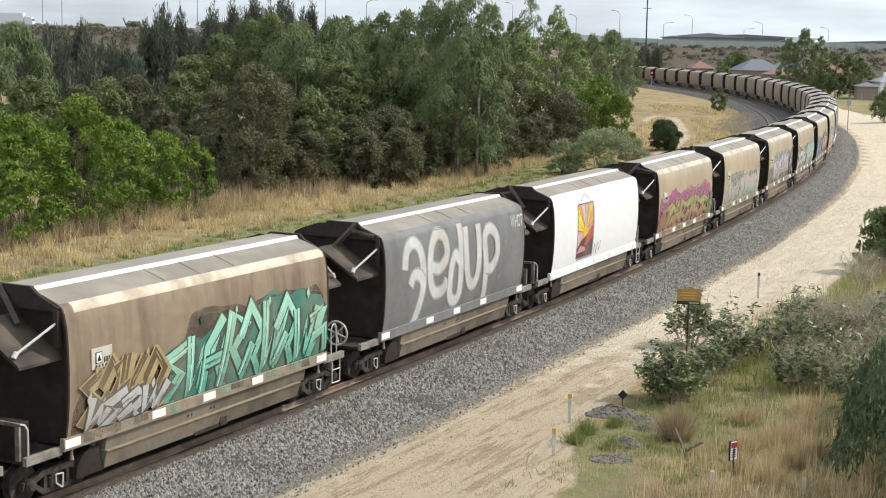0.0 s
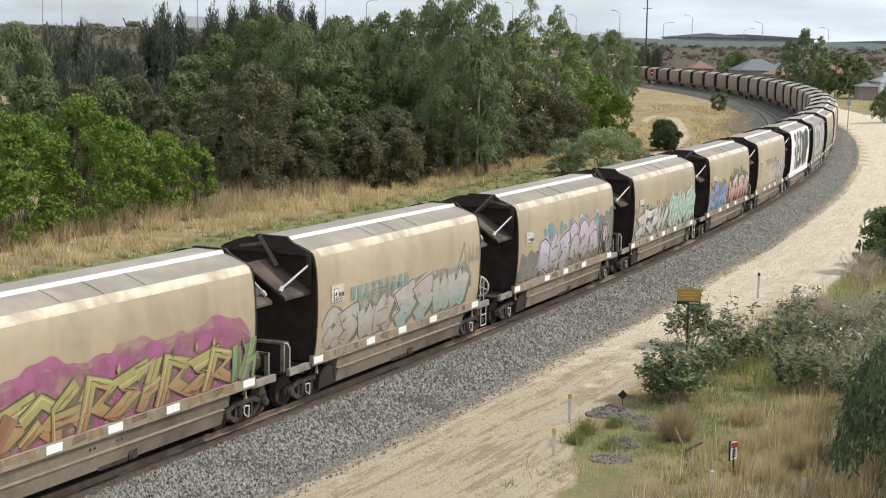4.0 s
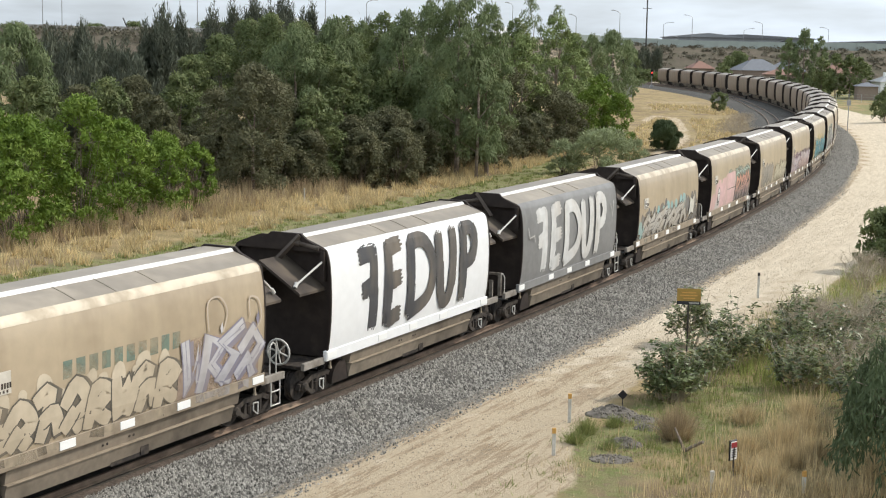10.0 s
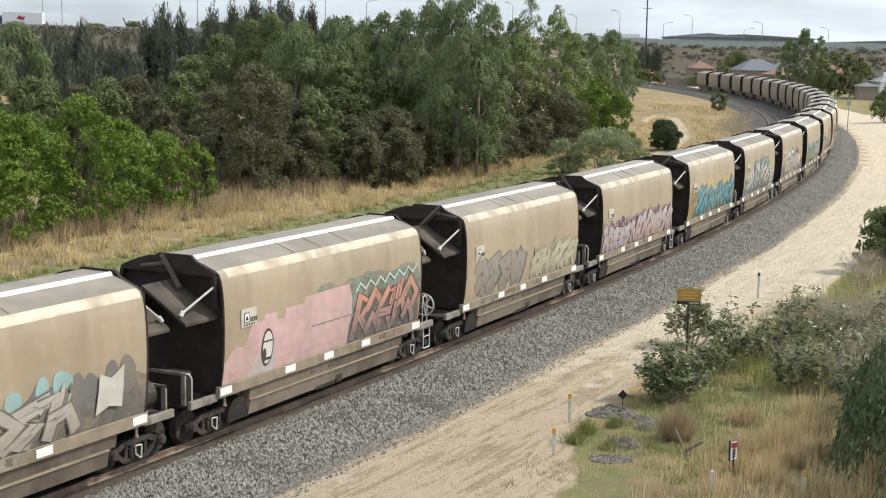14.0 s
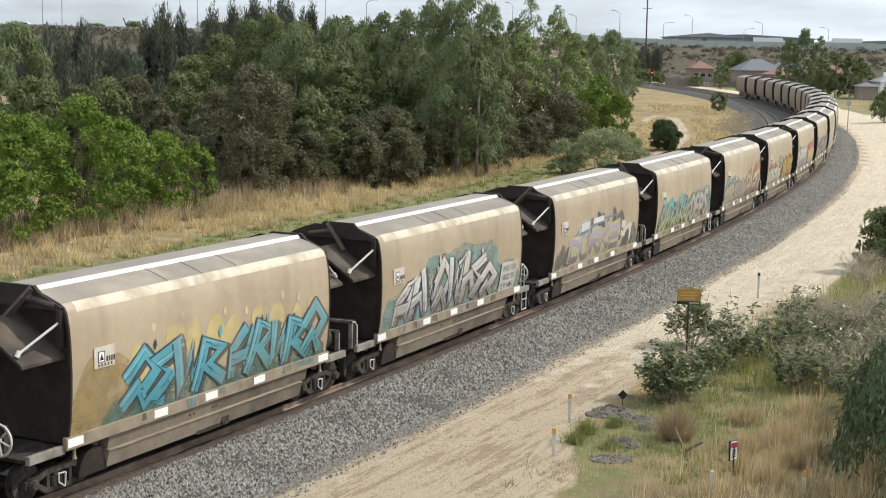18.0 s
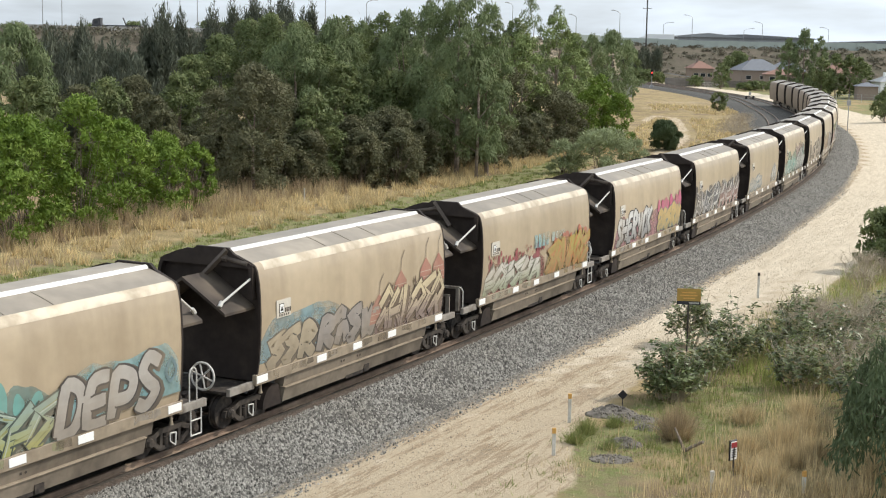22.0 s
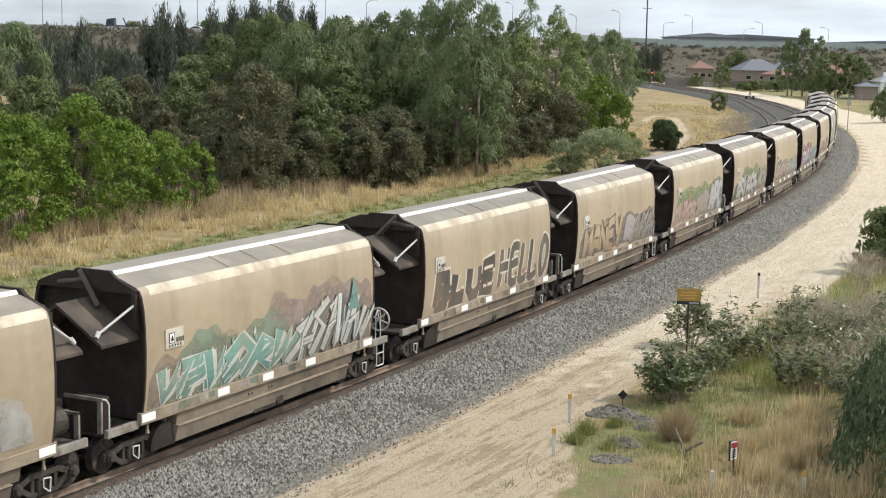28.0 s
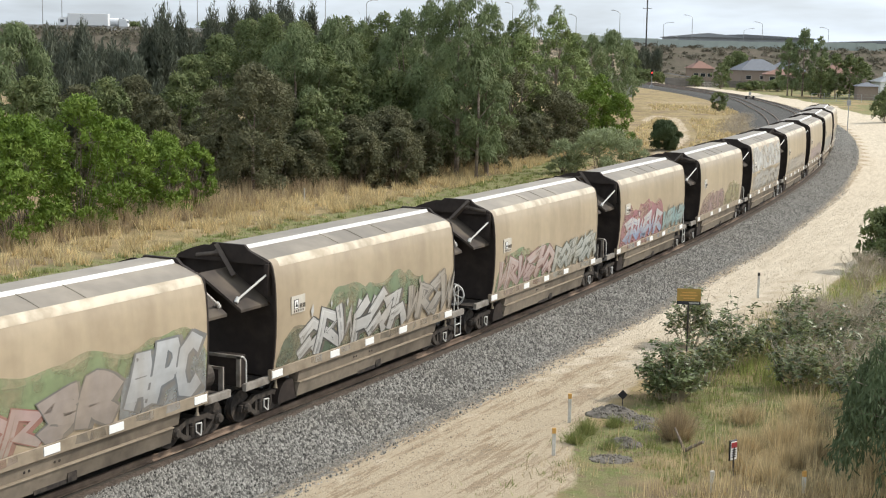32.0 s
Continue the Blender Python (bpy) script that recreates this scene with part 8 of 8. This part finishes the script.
m.done(wagons[14], "blue block graffiti on a mustard background")
relabel(14, "dusty grain hopper wagon with blue and mustard graffiti")

m = Mural()
haze(m, -5.3, 5.4, 1.14, 2.25, (0.22, 0.36, 0.34), 62, 0.2)
haze(m, -2.6, 3.4, 1.8, 3.25, (0.23, 0.36, 0.34), 63, 0.15)
wild(m, -4.4, 2.9, 1.25, 2.75, 8, (0.55, 0.545, 0.53), (0.03, 0.03, 0.035), 64, 0.34, (0.7, 0.7, 0.68), inner=(0.20, 0.20, 0.21), arch=0.7)
m.fill([(3.45, 1.3), (3.6, 2.4), (5.1, 2.35), (4.8, 1.25)], (0.50, 0.48, 0.45))
lettering(m, "WASH YOUR", 3.72, 4.9, 2.03, 2.26, DGREY)
lettering(m, "HANDS YOU", 3.68, 4.8, 1.72, 1.94, DGREY)
lettering(m, "FILTHY ANIMAL", 3.62, 4.75, 1.41, 1.63, DGREY)
m.done(wagons[15], "silver and black graffiti on turquoise with a written panel")
relabel(15, "dusty grain hopper wagon with silver and turquoise graffiti")

m = Mural()
haze(m, -5.4, -3.4, 1.14, 2.1, (0.46, 0.42, 0.35), 65, 0.1)
puffs(m, -4.9, -3.5, 1.75, (0.075, 0.073, 0.075), 66, 4, 0.42)
haze(m, -2.9, 0.4, 2.3, 2.95, (0.56, 0.56, 0.57), 67, 0.1)
puffs(m, -1.2, 2.6, 2.85, (0.08, 0.08, 0.085), 64, 5, 0.32)
puffs(m, 2.4, 3.1, 2.4, (0.085, 0.082, 0.082), 63, 3, 0.5)
haze(m, 4.3, 5.5, 1.2, 2.3, (0.22, 0.205, 0.18), 62, 0.2)
m.begin("painted_piece")
m.stroke([(3.2, 1.5), (3.3, 2.55)], 0.62, (0.55, 0.51, 0.43))
m.stroke([(3.3, 1.8), (4.0, 1.9)], 0.85, (0.55, 0.51, 0.43))
m.stroke([(4.1, 1.6), (4.2, 2.35)], 0.48, (0.55, 0.51, 0.43))
puffs(m, 3.1, 4.1, 1.75, (0.085, 0.082, 0.08), 69, 2, 0.4)
m.begin("painted_piece")
m.stroke([(-3.6, 2.45), (-2.6, 2.6), (-2.5, 2.5), (-1.2, 2.62), (-1.1, 2.75), (0.6, 2.78), (0.7, 2.9), (2.6, 2.92)], 0.07, (0.14, 0.21, 0.30))
m.fill([(-2.4, 2.62), (-2.3, 2.95), (-1.3, 2.98), (-1.3, 2.66)], (0.60, 0.59, 0.57))
m.fill([(-0.9, 2.8), (-0.85, 3.02), (0.5, 3.05), (0.5, 2.82)], (0.60, 0.59, 0.57))
word(m, "DURKE", -3.7, 2.6, 1.40, 2.3, (0.36, 0.31, 0.385), (0.42, 0.405, 0.22), 70, thick=0.22, edge=0.10, lean=0.16, rise=0.25, low=(0.18, 0.135, 0.15))
m.done(wagons[16], "violet graffiti with yellow outlines")
relabel(16, "dusty grain hopper wagon with violet and yellow graffiti")

m = Mural()
haze(m, -5.2, 1.2, 1.14, 2.6, (0.20, 0.27, 0.24), 71, 0.25)
puffs(m, -4.0, 1.0, 2.5, (0.15, 0.33, 0.30), 72, 8, 0.36)
wild(m, -4.6, 1.0, 1.2, 2.4, 8, (0.27, 0.35, 0.30), (0.07, 0.09, 0.08), 73, 0.22, (0.45, 0.5, 0.44), inner=(0.38, 0.38, 0.14))
haze(m, 1.2, 5.4, 1.6, 2.75, (0.24, 0.42, 0.44), 74, 0.12)
word(m, "DEPS", 1.0, 4.5, 1.3, 2.5, (0.40, 0.375, 0.345), (0.06, 0.055, 0.055), 75, thick=0.36, edge=0.05, soft=True, low=(0.33, 0.30, 0.265), rise=0.15)
m.stroke(smooth_line([(4.75, 2.2), (4.95, 2.5), (5.15, 2.2), (4.95, 1.95), (4.75, 2.2)]), 0.09, (0.10, 0.20, 0.24))
m.done(wagons[17], "green and grey graffiti with a blue edge")
relabel(17, "dusty grain hopper wagon with green graffiti")

m = Mural()
haze(m, -5.4, -1.0, 1.6, 2.7, (0.24, 0.36, 0.39), 76, 0.12)
bubble(m, -5.0, -2.6, 1.25, 2.3, 3, (0.38, 0.32, 0.23), (0.09, 0.08, 0.07), 77)
bubble(m, -2.4, 0.8, 1.25, 2.45, 4, (0.30, 0.27, 0.245), (0.08, 0.075, 0.07), 78, (0.27, 0.24, 0.21))
haze(m, 0.9, 5.4, 1.35, 2.3, (0.30, 0.22, 0.20), 79, 0.15)
m.begin("painted_piece")
for bx_, bz_ in ((0.9, 2.2), (2.3, 2.75), (4.0, 2.95), (4.9, 3.0)):
    m.fill([(bx_ - 0.4, bz_ - 0.5), (bx_ + 0.5, bz_ - 0.5), (bx_ + 0.45, bz_ + 0.05), (bx_ + 0.1, bz_ + 0.4), (bx_ - 0.3, bz_ + 0.05)], (0.36, 0.17, 0.13))
    for k in range(3):
        m.stroke([(bx_ - 0.35, bz_ - 0.4 + 0.18 * k), (bx_ + 0.45, bz_ - 0.4 + 0.18 * k)], 0.02, (0.45, 0.36, 0.29))
    m.stroke([(bx_ + 0.1, bz_ + 0.4), (bx_ + 0.15, bz_ + 0.75), (bx_ + 0.4, bz_ + 1.0)], 0.025, (0.12, 0.10, 0.085))
wild(m, 1.1, 5.2, 1.35, 2.65, 6, (0.58, 0.49, 0.32), (0.11, 0.08, 0.06), 80, 0.26, None, inner=(0.27, 0.21, 0.19))
m.done(wagons[18], "cream graffiti on rust with grey letters")
relabel(18, "dusty grain hopper wagon with cream and rust graffiti")

m = Mural()
haze(m, -5.2, 0.6, 1.14, 2.3, (0.26, 0.09, 0.09), 81, 0.25)
puffs(m, -4.8, 0.2, 2.4, (0.26, 0.085, 0.09), 82, 9, 0.25)
wild(m, -5.0, -0.1, 1.2, 2.2, 6, (0.55, 0.52, 0.47), (0.20, 0.19, 0.15), 83, 0.28, inner=(0.34, 0.38, 0.26))
puffs(m, -5.0, 0.6, 2.62, (0.28, 0.08, 0.085), 182, 26, 0.09)
faded_mark(m, -0.7, 0.9, 2.55, 0.5, (0.25, 0.42, 0.44))
faded_mark(m, 1.1, 2.6, 2.62, 0.36, (0.38, 0.45, 0.42))
puffs(m, 1.4, 5.3, 2.55, (0.42, 0.14, 0.10), 186, 9, 0.26)
haze(m, 0.7, 5.4, 1.35, 2.55, (0.35, 0.25, 0.09), 85, 0.12)
wild(m, 0.8, 5.3, 1.2, 2.55, 6, (0.36, 0.285, 0.085), (0.45, 0.19, 0.07), 87, inner=(0.33, 0.22, 0.09))
m.done(wagons[19], "white and crimson graffiti beside an ochre one")
relabel(19, "dusty grain hopper wagon with crimson and ochre graffiti")

m = Mural()
haze(m, -5.2, 5.5, 1.14, 2.45, (0.44, 0.24, 0.27), 86, 0.22)
word(m, "SHERYOK", -5.0, 0.3, 1.5, 2.55, (0.58, 0.575, 0.56), (0.03, 0.03, 0.035), 70, thick=0.40, edge=0.05, soft=True, lean=0.1, rise=0.25, low=(0.30, 0.295, 0.29))
puffs(m, 1.4, 5.4, 2.6, (0.46, 0.12, 0.20), 87, 8, 0.4)
bubble(m, 1.4, 5.3, 1.3, 2.45, 5, (0.50, 0.36, 0.15), (0.16, 0.22, 0.20), 88)
m.done(wagons[20], "silver letters and pink clouds with mustard graffiti")
relabel(20, "dusty grain hopper wagon with silver and pink graffiti")

m = Mural()
puffs(m, -5.2, 5.4, 2.55, (0.075, 0.07, 0.072), 89, 16, 0.34)
haze(m, -5.3, 5.5, 1.14, 2.4, (0.12, 0.115, 0.115), 90, 0.2)
wild(m, -5.1, 0.0, 1.25, 2.6, 5, (0.07, 0.07, 0.075), (0.60, 0.585, 0.56), 91, 0.5)
wild(m, 0.6, 5.3, 1.25, 2.8, 5, (0.09, 0.088, 0.09), (0.60, 0.585, 0.56), 92, 0.42, inner=(0.33, 0.17, 0.15))
m.done(wagons[21], "black graffiti letters with white outlines")
relabel(21, "dusty grain hopper wagon with black and white graffiti")

m = Mural()
wild(m, -4.9, -1.0, 1.25, 2.2, 4, (0.46, 0.44, 0.40), (0.16, 0.22, 0.25), 93, 0.24)
haze(m, 2.6, 4.8, 1.5, 2.5, (0.50, 0.49, 0.46), 94, 0.12)
m.done(wagons[22], "silver-blue graffiti and a pale patch")

m = Mural()
haze(m, -5.3, 5.4, 1.14, 2.5, (0.30, 0.25, 0.21), 95, 0.25)
haze(m, -0.5, 5.4, 1.8, 3.2, (0.36, 0.29, 0.27), 96, 0.3)
haze(m, -4.6, 0.8, 1.3, 2.75, (0.27, 0.33, 0.25), 140, 0.3)
wild(m, -4.9, 0.9, 1.2, 2.4, 6, (0.20, 0.36, 0.30), (0.60, 0.58, 0.55), 141, 0.3, lean=0.3, inner=(0.10, 0.20, 0.18))
wild(m, 0.9, 5.0, 1.25, 2.6, 7, (0.55, 0.54, 0.50), (0.08, 0.12, 0.12), 97, 0.36, (0.7, 0.7, 0.68), lean=0.35, arch=0.6)
m.fill([(3.9, 2.4), (4.2, 3.4), (4.5, 2.4)], (0.12, 0.28, 0.25))
m.done(wagons[23], "sea-green and silver graffiti")
relabel(23, "dusty grain hopper wagon with sea-green and silver graffiti")

m = Mural()
word(m, "BLUE", -4.6, 0.3, 1.5, 2.6, (0.075, 0.066, 0.06), (0.66, 0.60, 0.50), 71, thick=0.36, edge=0.075, lean=0.1, shadow=False, low=(0.14, 0.115, 0.095))
word(m, "HELLO", 0.6, 5.2, 1.45, 2.85, (0.075, 0.07, 0.066), (0.70, 0.64, 0.54), 72, thick=0.36, edge=0.075, soft=True, lean=0.1, rise=0.15, shadow=False, low=(0.12, 0.105, 0.09))
puffs(m, -4.6, 5.2, 1.8, (0.33, 0.14, 0.10), 98, 12, 0.1)
m.done(wagons[24], "dark letters with cream outlines and red dots")
relabel(24, "dusty grain hopper wagon with dark cream-edged letters")

m = Mural()
haze(m, -5.0, 5.4, 1.5, 2.6, (0.21, 0.20, 0.185), 99, 0.2)
word(m, "MANEY", -4.5, 0.5, 1.5, 2.6, (0.46, 0.36, 0.24), (0.07, 0.065, 0.06), 73, thick=0.34, edge=0.055, lean=0.12, rise=0.1, low=(0.34, 0.23, 0.15))
bubble(m, 1.0, 2.3, 1.3, 2.7, 1, (0.37, 0.35, 0.35), (0.11, 0.10, 0.11), 111)
wild(m, 2.3, 5.3, 1.35, 2.5, 6, (0.35, 0.31, 0.28), (0.13, 0.12, 0.115), 112, 0.22)
m.done(wagons[25], "tan and grey graffiti with dark outlines")
relabel(25, "dusty grain hopper wagon with tan and grey graffiti")

m = Mural()
haze(m, -4.9, 5.5, 1.6, 2.95, (0.27, 0.33, 0.18), 113, 0.2, 0.5)
wild(m, -5.0, -0.6, 1.2, 2.3, 5, (0.43, 0.31, 0.29), (0.30, 0.14, 0.12), 114, inner=(0.36, 0.30, 0.26))
bubble(m, -0.5, 1.9, 1.2, 2.5, 2, (0.33, 0.28, 0.25), (0.16, 0.15, 0.14), 115)
haze(m, 2.1, 5.5, 1.2, 2.7, (0.33, 0.345, 0.35), 116, 0.1)
word(m, "APC", 2.3, 5.2, 1.5, 2.8, (0.44, 0.45, 0.46), (0.15, 0.16, 0.17), 74, thick=0.36, edge=0.06, lean=0.15)
m.done(wagons[26], "pink and silver graffiti on a green haze")
relabel(26, "dusty grain hopper wagon with pink, silver and green graffiti")

m = Mural()
haze(m, -5.3, 1.8, 1.14, 2.2, (0.13, 0.17, 0.12), 117, 0.2)
haze(m, -3.0, 3.4, 2.0, 2.95, (0.22, 0.29, 0.18), 118, 0.2)
wild(m, -4.1, 1.9, 1.2, 2.5, 6, (0.50, 0.49, 0.47), (0.08, 0.08, 0.08), 119, 0.34, (0.6, 0.6, 0.58), arch=0.3)
wild(m, 2.2, 5.3, 1.4, 2.6, 4, (0.36, 0.33, 0.29), (0.15, 0.14, 0.13), 120, 0.26)
m.done(wagons[27], "silver graffiti on a dark green haze")
relabel(27, "dusty grain hopper wagon with silver and green graffiti")

m = Mural()
haze(m, -5.2, 0.4, 1.2, 2.5, (0.24, 0.31, 0.19), 121, 0.2)
wild(m, -5.0, 0.3, 1.25, 2.4, 6, (0.46, 0.36, 0.33), (0.20, 0.11, 0.10), 122, 0.26, LGREY)
wild(m, 0.6, 5.2, 1.3, 2.4, 6, (0.40, 0.41, 0.38), (0.14, 0.16, 0.14), 123, 0.24)
m.done(wagons[28], "pinkish and silver graffiti on green")

m = Mural()
haze(m, -5.2, 1.6, 1.2, 2.9, (0.40, 0.20, 0.22), 124, 0.25)
wild(m, -4.6, 1.2, 1.3, 2.5, 6, (0.50, 0.50, 0.50), (0.28, 0.10, 0.13), 125, 0.3, inner=(0.22, 0.30, 0.44))
wild(m, 1.6, 5.2, 1.3, 2.3, 4, (0.25, 0.36, 0.36), (0.14, 0.17, 0.17), 126, 0.3)
m.done(wagons[29], "red, blue and teal graffiti")
m = Mural()
haze(m, -5.0, 0.8, 1.2, 2.3, (0.37, 0.27, 0.25), 127, 0.2)
haze(m, 0.8, 5.0, 1.3, 2.4, (0.36, 0.33, 0.20), 128, 0.3)
m.done(wagons[30], "faded pink and olive graffiti")
m = Mural()
haze(m, -5.5, 5.5, 2.6, 3.9, (0.60, 0.60, 0.585), 129, 0.3)
wild(m, -4.8, 5.0, 1.3, 2.4, 10, (0.40, 0.38, 0.35), (0.26, 0.25, 0.22), 130, 0.26)
m.done(wagons[31], "white overpaint above faded graffiti")
relabel(31, "dusty grain hopper wagon with a white overpainted band")
for k, n in enumerate((32, 33, 34, 35)):
    m = Mural()
    wild(m, -4.6, 4.6, 1.3, 2.3, 8, ((0.42, 0.38, 0.33), (0.40, 0.31, 0.30), (0.37, 0.36, 0.33), (0.43, 0.40, 0.36))[k], (0.26, 0.235, 0.20), 131 + k, 0.26)
    m.done(wagons[n], "faded pale graffiti")


def motions():
    """The train runs by, each wagon on its two bogies; the motorway traffic passes far behind."""
    for n, w in wagons.items():
        walk(w, [(t, wagon_pose(n, t)) for t in range(0, 33)])
    for ob, t0, x0, vx, lane in traffic:
        walk(ob, [(t, vehicle_pose(t0, x0, vx, lane, t)) for t in range(0, 33)])


motions()
